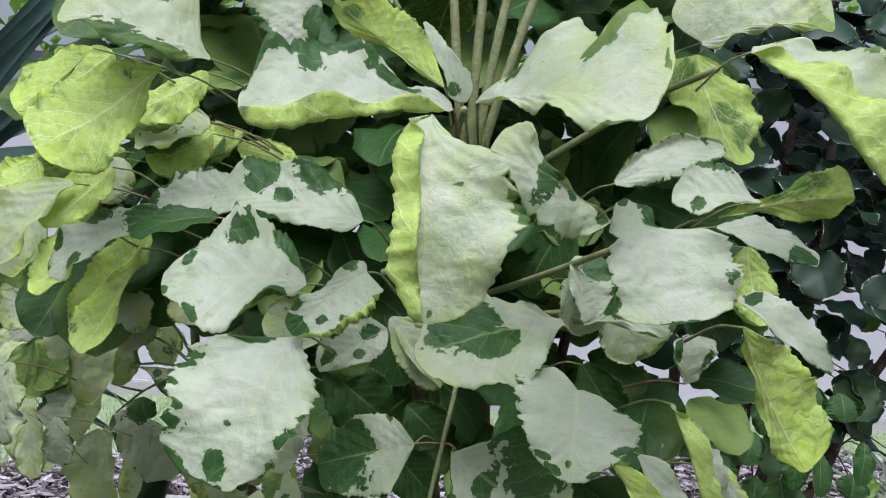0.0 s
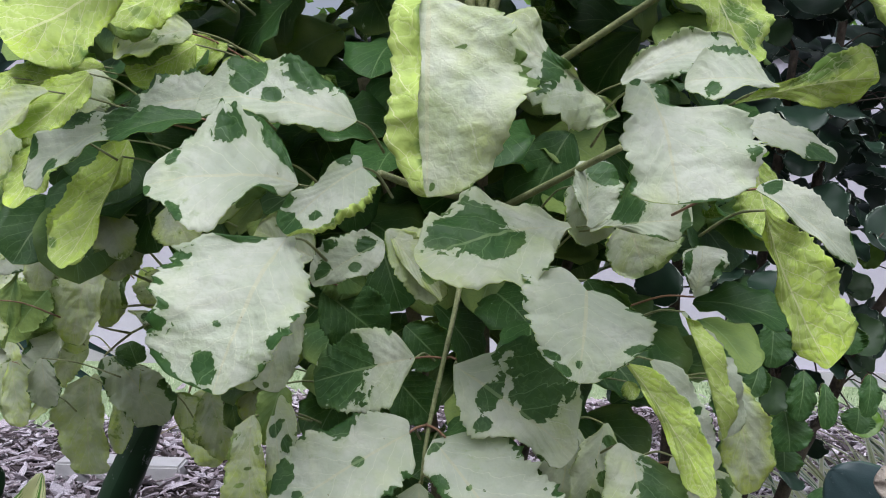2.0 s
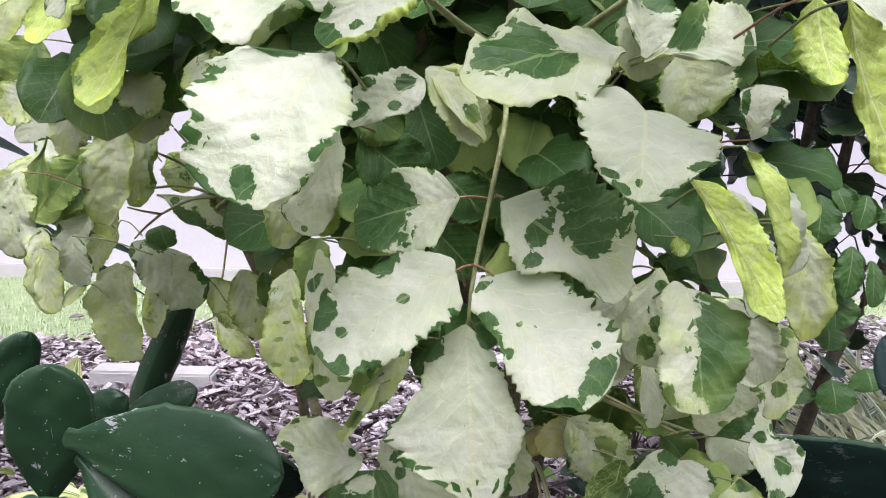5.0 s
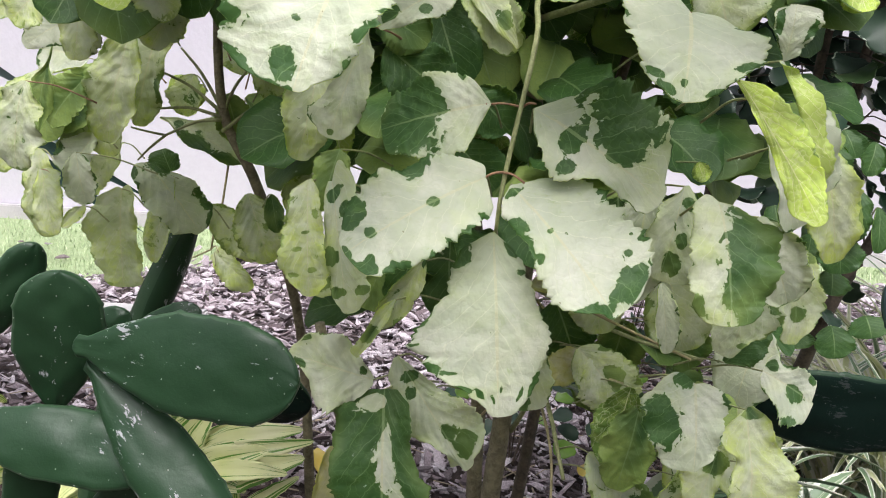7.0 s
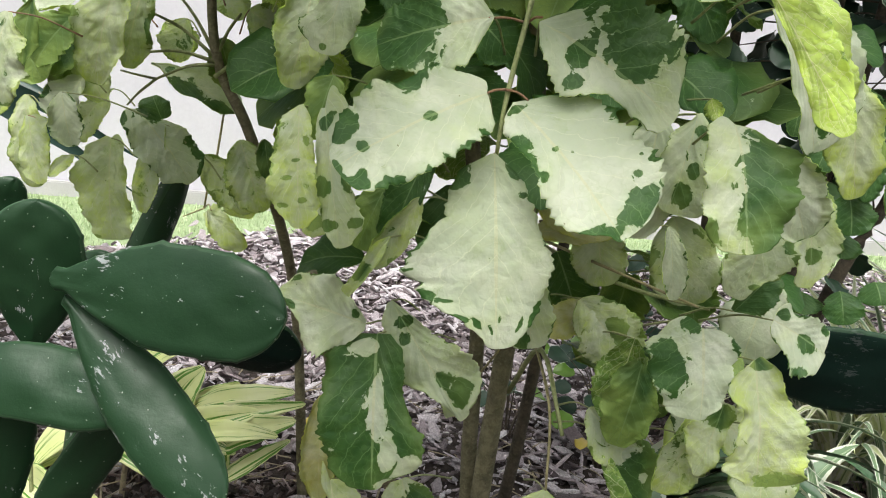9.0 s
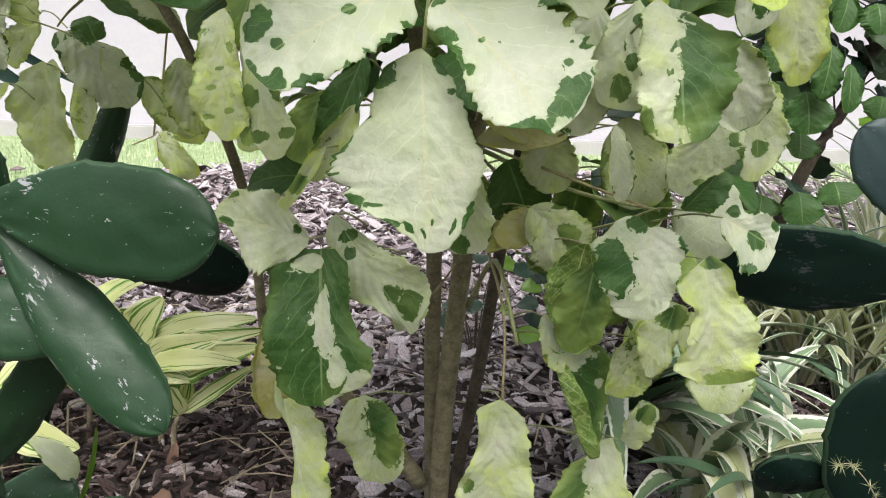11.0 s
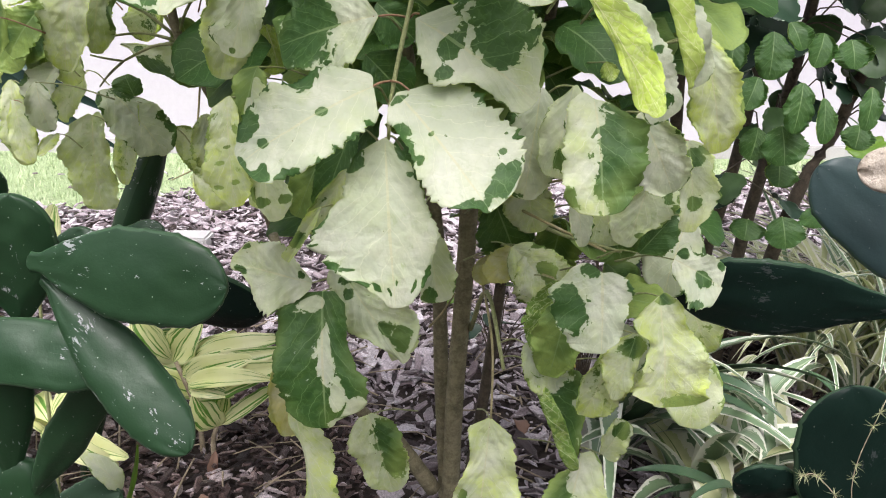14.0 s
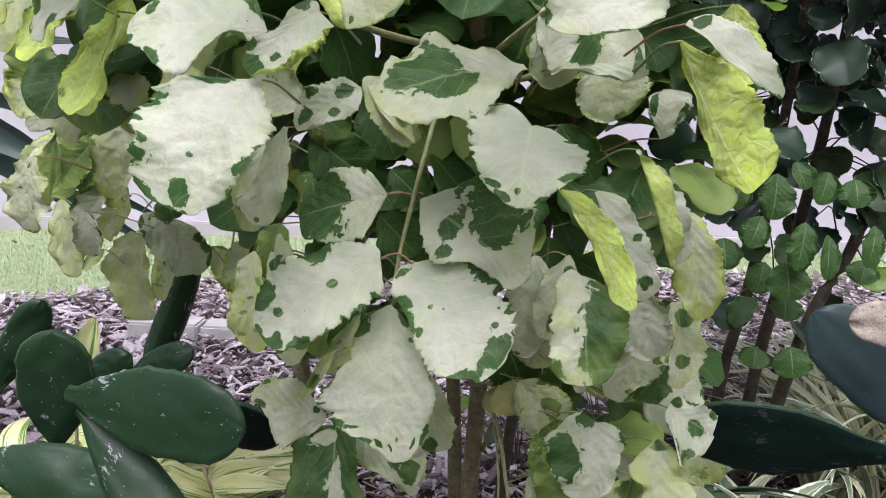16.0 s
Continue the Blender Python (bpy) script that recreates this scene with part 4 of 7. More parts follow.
leaf(shrub, (-0.113, 0.750, 1.058), (-0.230, 0.730, 1.052), 0, "blotch", 16, face=(0, -1, 0.8), prof=((0.0012, 0.0144, 0.0166, 0.034, 0.053, 0.0513, 0.0308, 0.0136), (0.0018, 0.04, 0.0544, 0.0631, 0.0579, 0.0439, 0.0261, 0.0135)), patch=((0.12, 0.88, 0.1, 0.47), (0.45, 0.72, 0.1, 0.21), (1.05, -0.42, 0.08, 0.51), (0.23, -1.0, 0.09, 0.43), (0.8, 0.72, 0.05, 0.22), (0.77, -0.9, 0.05, 0.22)), fold=8, bend=24, green=0.1, roll=(0, 0))
leaf(shrub, (-0.059, 0.715, 1.073), (-0.116, 0.700, 1.022), 0, "white", 17, face=(0, -1, 0.8), prof=((0.0245, 0.0371, 0.045, 0.0471, 0.044, 0.0372, 0.023, 0.012), (0.015, 0.0162, 0.0118, 0.0108, 0.0122, 0.0144, 0.015, 0.012)), patch=((0.11, 1.0, 0.09, 0.49), (0.93, 0.26, 0.12, 0.82), (0.67, -0.33, 0.05, 0.12), (0.5, -0.58, 0.05, 0.09), (0.77, 1.0, 0.09, 0.46)), fold=10, bend=22, green=0.1, lobes=(0, 0.05), roll=(120, 0), split=0.82)
leaf(shrub, (-0.281, 0.830, 1.077), (-0.332, 0.820, 0.977), 0, "lime", 18, face=(-0.3, -1, 0.2), under=True, prof=((0.0012, 0.0078, 0.0169, 0.0242, 0.0322, 0.0363, 0.0311, 0.0227), (0.0012, 0.0012, 0.0012, 0.003, 0.006, 0.0105, 0.0116, 0.005)), patch=((0.87, -0.84, 0.04, 0.17),), fold=8, bend=18, teeth=0.4, roll=(0, 0))
leaf(shrub, (-0.207, 0.765, 1.246), (-0.329, 0.745, 1.276), 0, "cream", 19, face=(0, -1, 0.7), prof=((0.0021, 0.0106, 0.0222, 0.0259, 0.0234, 0.0183, 0.0157, 0.0139), (0.0013, 0.0149, 0.0577, 0.0577, 0.0502, 0.0425, 0.031, 0.0199)), patch=((0.6, -1.0, 0.26, 0.8), (0.28, -0.77, 0.14, 0.4), (0.42, 0.75, 0.12, 0.22)), bend=24, green=0.08, teeth=0.5, roll=(0, 0))
leaf(shrub, (-0.129, 0.800, 1.259), (-0.149, 0.820, 1.344), 0, "white", 20, face=(0, -1, 0.5), prof=((0.001, 0.0238, 0.0328, 0.0416, 0.0469, 0.0497, 0.0454, 0.0426), (0.001, 0.011, 0.0166, 0.0197, 0.0196, 0.0196, 0.0107, 0.0042)), patch=((0.23, 0.68, 0.24, 0.61), (0.34, -1.0, 0.18, 0.19)), bend=20, roll=(0, 0))
leaf(shrub, (-0.005, 0.720, 1.226), (-0.093, 0.690, 1.283), 0, "lime", 21, face=(0.2, -1, -0.2), under=True, prof=((0.0009, 0.0098, 0.0213, 0.029, 0.0297, 0.0265, 0.0179, 0.0038), (0.0009, 0.0025, 0.0034, 0.0017, 0.0043, 0.0111, 0.0114, 0.0069)), patch=((0.85, -0.16, 0.07, 0.34),), fold=12, bend=20, teeth=0.4, roll=(0, 0))
leaf(shrub, (0.010, 0.750, 1.218), (-0.025, 0.760, 1.286), 0, "white", 22, face=(0.2, -1, 0.2), prof=((0.001, 0.0082, 0.006, 0.0052, 0.0056, 0.006, 0.004, 0.0018), (0.0085, 0.0135, 0.0166, 0.0131, 0.0099, 0.0081, 0.0062, 0.003)), patch=((0.17, -0.31, 0.08, 0.65),), bend=15, lobes=(0, 0.02), roll=(0, 0))
leaf(shrub, (0.235, 0.840, 1.298), (0.342, 0.800, 1.313), 0, "lime", 23, face=(0, -1, 0.5), prof=((0.0691, 0.0654, 0.0595, 0.0536, 0.0489, 0.0447, 0.0403, 0.0373), (0.0035, 0.0109, 0.0105, 0.0059, 0.0058, 0.0068, 0.0109, 0.0135)), patch=((0.9, 0.5, 0.1, 0.74),), bend=22, lime=0.9, teeth=0.5, lobes=(0.23, 0), roll=(0, 0))
leaf(shrub, (0.254, 0.920, 1.302), (0.293, 0.880, 1.188), 0, "dull", 24, face=(0.2, -1, 0.1), under=True, prof=((0.0385, 0.0406, 0.0402, 0.0267, 0.0201, 0.0183, 0.0121, 0.0044), (0.0013, 0.0247, 0.0466, 0.0543, 0.0547, 0.0433, 0.0256, 0.0183)), patch=((0.51, 0.2, 0.1, 0.34), (0.74, 0.5, 0.14, 0.26), (0.11, -0.49, 0.1, 0.46)), fold=10, bend=20, teeth=0.6, lobes=(0.01, 0), roll=(0, 0))
leaf(shrub, (-0.330, 0.870, 1.264), (-0.417, 0.850, 1.207), 0.071, "lime", 25, under=True, bend=20)
leaf(shrub, (-0.408, 0.950, 1.136), (-0.455, 0.920, 1.038), 0.098, "lime", 26, face=(-0.3, -1, 0.3), bend=25)
leaf(shrub, (-0.361, 1.000, 1.176), (-0.496, 1.000, 1.136), 0.058, "lime", 27, under=True, face=(0, -1, -0.4))
leaf(shrub, (-0.254, 0.950, 1.210), (-0.333, 0.950, 1.182), 0.073, "lime", 28, face=(0, -1, 0.7))
leaf(shrub, (-0.245, 0.900, 1.254), (-0.316, 0.880, 1.208), 0.055, "lime", 29, under=True)
leaf(shrub, (-0.230, 1.000, 1.204), (-0.308, 1.000, 1.175), 0.042, "lime", 30, under=True)
leaf(shrub, (0.146, 0.770, 1.124), (0.037, 0.750, 1.181), 0, "cream", 32, face=(0, -1, 0.45), prof=((0.0011, 0.0188, 0.0392, 0.0461, 0.0439, 0.031, 0.0179, 0.0075), (0.0011, 0.0014, 0.0023, 0.0019, 0.0065, 0.0217, 0.0326, 0.0249)), patch=((0.08, -0.32, 0.06, 0.39), (0.57, 0.62, 0.09, 1.2), (0.37, -0.08, 0.04, 0.11)), bend=22, green=0.08, lime=0.4, roll=(0, 0))
leaf(shrub, (0.165, 0.860, 1.162), (0.266, 0.850, 1.201), 0.050, "blotch", 33, face=(0, -1, 0.8))
leaf(shrub, (0.140, 0.845, 1.026), (0.225, 0.815, 1.038), 0, "white", 34, face=(0, -1, 0.5), prof=((0.0011, 0.0034, 0.0161, 0.0352, 0.0424, 0.0404, 0.0379, 0.0281), (0.0022, 0.0021, 0.002, 0.0062, 0.0147, 0.0193, 0.0177, 0.0063)), patch=((0.4, -0.61, 0.17, 0.7), (0.93, 0.5, 0.05, 0.85), (0.68, 1.0, 0.1, 0.16)), bend=18, green=0.06, lime=0.3, roll=(0, 0))
leaf(shrub, (0.137, 0.845, 1.030), (0.137, 0.870, 1.090), 0, "white", 35, face=(0, -1, 0.4), prof=((0.001, 0.001, 0.007, 0.0116, 0.0122, 0.0127, 0.0104, 0.0075), (0.0119, 0.0222, 0.0286, 0.0309, 0.0332, 0.03, 0.0267, 0.022)), patch=((0.78, 0.59, 0.22, 0.52),), bend=15, lobes=(0, 0.05), roll=(0, 0))
leaf(shrub, (0.115, 0.800, 1.030), (-0.016, 0.745, 0.999), 0, "cream", 36, face=(0, -0.62, 0.78), prof=((0.0015, 0.0108, 0.0324, 0.057, 0.0642, 0.0629, 0.0477, 0.0306), (0.0065, 0.0133, 0.0295, 0.0471, 0.0499, 0.0453, 0.034, 0.0156)), patch=((0.68, 0.37, 0.24, 0.5), (0.54, -0.14, 0.16, 0.28), (0.23, 0.02, 0.03, 0.21, -1)), fold=5, bend=18, teeth=0.35, green=0.03, lime=0.3, roll=(0, 0))
leaf(shrub, (0.120, 0.735, 0.982), (0.108, 0.688, 0.918), 0, "white", 37, face=(0, -1, 0.8), prof=((0.0092, 0.0231, 0.0398, 0.0496, 0.052, 0.042, 0.0292, 0.0166), (0.0488, 0.0513, 0.0518, 0.0496, 0.0439, 0.0385, 0.0269, 0.013)), patch=((0.81, 0.73, 0.04, 0.21), (0.92, 0.66, 0.05, 0.31), (0.91, -0.9, 0.04, 0.25), (0.65, -0.85, 0.06, 0.11), (-0.13, 0.71, 0.05, 0.07), (0.23, -0.96, 0.03, 0.15), (0.01, 0.82, 0.07, 0.05), (0.83, 0.03, 0.04, 0.08)), fold=12, bend=24, green=0.12, teeth=0.7, lobes=(0.01, 0.19), roll=(0, 0))
leaf(shrub, (0.144, 0.682, 0.935), (0.204, 0.662, 0.842), 0, "lime", 38, face=(-0.55, -0.8, 0.1), under=True, prof=((0.0025, 0.0031, 0.0041, 0.0057, 0.008, 0.0112, 0.015, 0.0074), (0.0007, 0.0122, 0.0178, 0.02, 0.0199, 0.0174, 0.0112, 0.007)), fold=5, bend=14, teeth=0.3, roll=(0, 0))
leaf(shrub, (0.181, 0.760, 0.924), (0.225, 0.760, 0.823), 0, "white", 39, face=(0.2, -1, 0.4), prof=((0.002, 0.0162, 0.0201, 0.0233, 0.0245, 0.0256, 0.0232, 0.0212), (0.0028, 0.0041, 0.0061, 0.008, 0.0098, 0.0113, 0.0129, 0.0106)), patch=((0.47, -0.65, 0.03, 0.21), (0.85, -0.4, 0.06, 0.24)), bend=18, green=0.08, roll=(0, 0))
leaf(shrub, (0.226, 0.830, 0.956), (0.261, 0.810, 0.846), 0, "white", 40, face=(0.3, -1, 0.3), prof=((0.0011, 0.0055, 0.0156, 0.0254, 0.0257, 0.0251, 0.0275, 0.0195), (0.003, 0.0137, 0.0248, 0.0262, 0.0263, 0.0261, 0.022, 0.0081)), patch=((0.39, -1.0, 0.04, 0.27), (0.1, -1.0, 0.07, 1.2)), bend=20, green=0.05, roll=(0, 150), split=0.23)
leaf(shrub, (0.287, 0.880, 0.888), (0.298, 0.870, 0.835), 0, "cream", 41, face=(0, -1, 0.35), prof=((0.005, 0.0115, 0.0149, 0.0153, 0.0149, 0.0094, 0.0038, 0.001), (0.0045, 0.0074, 0.0119, 0.0162, 0.0177, 0.0188, 0.0198, 0.0127)), patch=((0.08, 0.51, 0.07, 0.46),), lime=1.0, bend=16, roll=(0, 0))
leaf(shrub, (0.262, 0.920, 0.960), (0.267, 0.920, 1.012), 0, "white", 42, face=(0, -1, 0.5), prof=((0.0011, 0.0041, 0.0099, 0.0156, 0.0186, 0.0187, 0.0176, 0.008), (0.0016, 0.0105, 0.014, 0.0176, 0.0223, 0.0259, 0.0241, 0.0229)), patch=((0.65, -0.7, 0.24, 0.2), (0.59, 0.76, 0.22, 0.14)), bend=18, teeth=0.6, roll=(0, 0))
leaf(shrub, (-0.018, 0.788, 0.848), (-0.125, 0.738, 0.789), 0, "white", 43, face=(0, -1, 0.75), prof=((0.0027, 0.0282, 0.0381, 0.0397, 0.042, 0.0406, 0.0339, 0.0284), (0.0192, 0.0281, 0.0356, 0.0374, 0.0418, 0.0403, 0.0308, 0.0158)), patch=((0.37, 1.0, 0.12, 0.32), (0.84, 0.81, 0.09, 0.4), (0.97, -0.72, 0.08, 0.27), (0.8, -1.0, 0.08, 0.2), (0.39, -0.01, 0.04, 0.1), (0.18, -1.0, 0.04, 0.2), (1.01, 0.14, 0.04, 0.49), (0.81, 0.08, 0.04, 0.14), (0.32, -1.0, 0.05, 0.14), (0.9, -0.48, 0.03, 0.13)), fold=5, bend=14, rough=0.6, green=0.1, teeth=0.95, lobes=(0, 0.04), roll=(0, 0))
leaf(shrub, (0.003, 0.788, 0.843), (0.084, 0.722, 0.754), 0, "white", 44, face=(0, -1, 0.75), prof=((0.001, 0.0314, 0.0474, 0.0533, 0.0568, 0.0587, 0.0498, 0.032), (0.001, 0.0202, 0.023, 0.0263, 0.0326, 0.0338, 0.0283, 0.0068)), patch=((0.27, 1.0, 0.08, 0.44), (0.4, 1.0, 0.05, 0.26), (0.38, -0.99, 0.04, 0.12), (0.7, -0.97, 0.04, 0.09), (0.89, -0.64, 0.09, 0.34), (0.9, -0.23, 0.03, 0.12), (0.74, -0.63, 0.03, 0.08), (0.51, 0.78, 0.03, 0.13), (0.94, 1.0, 0.07, 1.12), (0.49, 1.0, 0.03, 0.14), (0.05, 0.27, 0.03, 0.51), (0.39, 0.06, 0.02, 0.09), (1.02, -0.18, 0.03, 0.13)), fold=5, bend=14, rough=0.6, green=0.08, teeth=0.95, roll=(0, 0))
leaf(shrub, (-0.008, 0.792, 0.803), (0.003, 0.752, 0.658), 0, "cream", 45, face=(0, -1, 0.3), prof=((0.0009, 0.0152, 0.0273, 0.0338, 0.0408, 0.0365, 0.0292, 0.0171), (0.0028, 0.0282, 0.0367, 0.0489, 0.068, 0.0613, 0.0298, 0.0095)), patch=((0.14, 0.91, 0.05, 0.28), (0.1, -1.0, 0.05, 0.41), (0.23, -0.87, 0.02, 0.17), (0.72, 0.93, 0.03, 0.09), (0.87, 0.6, 0.03, 0.12), (0.81, -0.97, 0.07, 0.13), (0.84, 0.98, 0.02, 0.22), (0.1, 1.0, 0.03, 0.24), (0.75, 0.74, 0.01, 0.1), (0.87, -0.69, 0.04, 0.05), (0.9, 0.21, 0.03, 0.09), (0.6, 0.89, 0.01, 0.05), (0.85, -0.11, 0.03, 0.05)), fold=5, bend=18, teeth=0.7, green=0.08, lime=0.2, rough=0.6, roll=(0, 0))
leaf(shrub, (-0.016, 0.822, 0.907), (-0.107, 0.838, 0.879), 0, "white", 46, face=(0, -1, 0.5), prof=((0.0017, 0.0156, 0.0397, 0.0431, 0.0407, 0.0358, 0.0297, 0.0246), (0.0022, 0.0217, 0.0345, 0.0348, 0.0345, 0.0309, 0.0275, 0.0133)), patch=((0.73, 0.18, 0.31, 1.08), (0.54, 0.73, 0.1, 0.19), (0.98, -0.74, 0.1, 0.31), (0.2, 0.97, 0.04, 0.14)), bend=12, green=0.05, teeth=0.6, lime=0.25, roll=(0, 0))
leaf(shrub, (0.019, 0.805, 0.905), (0.122, 0.770, 0.839), 0, "white", 47, face=(0, -1, 0.5), prof=((0.001, 0.019, 0.053, 0.0621, 0.0624, 0.0571, 0.039, 0.0128), (0.001, 0.0174, 0.0348, 0.0418, 0.0277, 0.0203, 0.0193, 0.0189)), patch=((0.5, -0.69, 0.26, 0.47), (0.58, -0.38, 0.19, 0.34), (0.33, 0.15, 0.07, 0.3), (0.41, 0.69, 0.05, 0.17), (0.59, -0.02, 0.04, 0.08), (0.26, -0.88, 0.09, 0.19)), fold=5, bend=14, green=0.05, teeth=0.95, lime=0.25, rough=0.6, roll=(0, 0))
leaf(shrub, (0.165, 0.860, 0.843), (0.144, 0.840, 0.760), 0, "cream", 48, face=(0, -1, 0.35), prof=((0.0057, 0.0117, 0.0181, 0.0214, 0.0246, 0.026, 0.0256, 0.0255), (0.001, 0.0054, 0.0174, 0.0198, 0.0218, 0.0191, 0.0164, 0.01)), patch=((0.18, -0.48, 0.06, 0.39), (0.56, -0.37, 0.08, 0.21), (0.81, -0.2, 0.11, 0.35)), bend=14, lime=0.4, green=0.1, lobes=(0.02, 0), roll=(0, 0))
leaf(shrub, (0.174, 0.790, 0.839), (0.180, 0.742, 0.747), 0, "white", 49, face=(0, -1, 0.35), prof=((0.0009, 0.0203, 0.0376, 0.0409, 0.0394, 0.0348, 0.0259, 0.0183), (0.019, 0.0245, 0.027, 0.0304, 0.0332, 0.0342, 0.033, 0.0232)), patch=((0.65, -0.71, 0.42, 0.91), (0.3, -0.81, 0.18, 0.53), (0.11, -1.0, 0.06, 0.72), (0.86, 0.89, 0.08, 0.22)), fold=8, bend=20, green=0.05, teeth=0.4, lime=0.48, lobes=(0, 0.06), roll=(0, 0))
leaf(shrub, (-0.181, 0.925, 0.822), (-0.174, 0.905, 0.711), 0, "lime", 50, face=(0, -1, 0.35), prof=((0.006, 0.0098, 0.0136, 0.0149, 0.0163, 0.0178, 0.0195, 0.0111), (0.0011, 0.0154, 0.0194, 0.0239, 0.0261, 0.0282, 0.0199, 0.0084)), patch=((0.59, 0.38, 0.02, 0.15), (0.3, -0.54, 0.04, 0.2), (0.77, -0.19, 0.02, 0.24), (0.81, 0.62, 0.02, 0.21), (0.45, 0.05, 0.01, 0.14)), bend=16, fold=6, teeth=0.9, lime=1.1, lobes=(0.01, 0), roll=(0, 0))
leaf(shrub, (-0.159, 0.935, 0.821), (-0.137, 0.915, 0.693), 0, "blotch", 51, face=(0, -1, 0.35), prof=((0.019, 0.0218, 0.0224, 0.0194, 0.0172, 0.0212, 0.0253, 0.0142), (0.004, 0.0092, 0.0111, 0.0132, 0.0151, 0.0138, 0.0125, 0.0061)), patch=((0.25, -0.44, 0.06, 0.28), (0.55, 0.66, 0.07, 0.49), (0.53, -0.81, 0.09, 0.31), (0.83, 0.66, 0.04, 0.58), (0.83, -0.72, 0.04, 0.25), (0.12, 0.17, 0.05, 0.55)), bend=15, lime=0.5, lobes=(0.15, 0), roll=(0, 0))
leaf(shrub, (-0.123, 0.860, 0.967), (-0.152, 0.840, 0.869), 0, "dull", 52, face=(0, -1, 0.35), prof=((0.001, 0.0038, 0.0148, 0.0183, 0.021, 0.0234, 0.0189, 0.0145), (0.004, 0.0078, 0.0135, 0.0132, 0.0126, 0.0175, 0.0255, 0.0124)), patch=((0.95, 0.06, 0.03, 0.24),), bend=15, lime=0.3, green=0.03, roll=(0, 0))
leaf(shrub, (-0.114, 1.000, 0.597), (-0.208, 1.000, 0.622), 0, "white", 53, face=(0, -1, 0.4), prof=((0.0111, 0.022, 0.0371, 0.0497, 0.041, 0.0191, 0.0091, 0.0081), (0.0031, 0.0103, 0.021, 0.0336, 0.0359, 0.0313, 0.0265, 0.0126)), patch=((0.85, -0.57, 0.09, 0.44), (0.14, 0.45, 0.04, 0.28), (0.85, 0.83, 0.05, 0.1)), bend=25, green=0.04, lime=0.35, lobes=(0.01, 0), roll=(0, 0))
leaf(shrub, (-0.092, 0.950, 0.701), (-0.129, 0.940, 0.641), 0, "lime", 54, face=(0, -1, 0.35), prof=((0.0011, 0.0023, 0.0063, 0.0064, 0.0059, 0.0055, 0.0034, 0.002), (0.0012, 0.0058, 0.01, 0.0092, 0.0083, 0.0081, 0.009, 0.0096)), patch=((0.6, 0.39, 0.14, 1.2),), bend=15, fold=25, teeth=0.3, roll=(0, 0))
leaf(shrub, (-0.065, 0.980, 0.737), (-0.111, 0.980, 0.663), 0.036, "dull", 55, roll=(0, 70))
leaf(shrub, (-0.101, 1.000, 0.587), (-0.095, 0.955, 0.432), 0, "green", 56, face=(0, -1, 0.3), prof=((0.0139, 0.0267, 0.0305, 0.0307, 0.0414, 0.0543, 0.0448, 0.0116), (0.0167, 0.0458, 0.0541, 0.0563, 0.0555, 0.0524, 0.0442, 0.0275)), patch=((0.09, 0.26, 0.06, 0.36), (0.45, -0.11, 0.22, 0.22), (0.75, -0.31, 0.13, 0.19), (0.83, -0.79, 0.08, 0.26), (0.96, -1.0, 0.04, 0.72)), fold=8, bend=22, teeth=0.35, lime=0.3, roll=(0, 0))
leaf(shrub, (-0.090, 1.030, 0.616), (-0.005, 1.000, 0.496), 0, "dull", 57, face=(0, -1, 0.35), prof=((0.0012, 0.007, 0.016, 0.0246, 0.039, 0.0451, 0.0375, 0.0131), (0.0054, 0.0212, 0.0264, 0.0316, 0.0341, 0.0176, 0.0079, 0.0033)), patch=((0.17, -0.29, 0.04, 0.66), (0.29, 0.31, 0.04, 0.24), (0.67, -0.09, 0.07, 0.21), (0.82, -0.37, 0.11, 0.33)), bend=14, lime=0.4, green=0.04, roll=(0, 0))
leaf(shrub, (-0.067, 1.160, 0.346), (-0.031, 1.150, 0.228), 0, "half", 58, face=(0, -1, 0.35), prof=((0.0106, 0.0249, 0.0348, 0.0376, 0.0389, 0.0335, 0.0284, 0.0163), (0.0157, 0.0293, 0.0408, 0.0388, 0.0359, 0.0314, 0.0259, 0.0086)), patch=((0.29, -0.6, 0.2, 0.7), (0.59, -0.52, 0.21, 0.48)), bend=14, green=0.03, teeth=0.3, lobes=(0.01, 0), roll=(0, 0))
leaf(shrub, (-0.147, 1.040, 0.398), (-0.109, 1.030, 0.236), 0, "lime", 59, face=(0, -1, 0.35), prof=((0.0125, 0.0304, 0.0387, 0.0355, 0.0324, 0.0283, 0.0235, 0.02), (0.0083, 0.009, 0.0015, 0.0024, 0.0097, 0.0187, 0.0158, 0.0103)), patch=((0.26, -0.37, 0.05, 0.27, -1),), bend=14, teeth=0.3, lobes=(0, 0.14), roll=(0, 0))
leaf(shrub, (0.103, 1.070, 0.389), (0.088, 1.050, 0.238), 0, "cream", 60, face=(0, -1, 0.35), prof=((0.0023, 0.0258, 0.0388, 0.0411, 0.0475, 0.0525, 0.0485, 0.0298), (0.003, 0.0273, 0.0222, 0.0222, 0.0326, 0.0372, 0.0369, 0.0241)), patch=((0.91, 0.41, 0.08, 0.62), (0.88, -0.69, 0.05, 0.32), (0.7, 0.69, 0.07, 0.15)), bend=14, green=0.03, lime=0.75, teeth=0.3, roll=(0, 0))
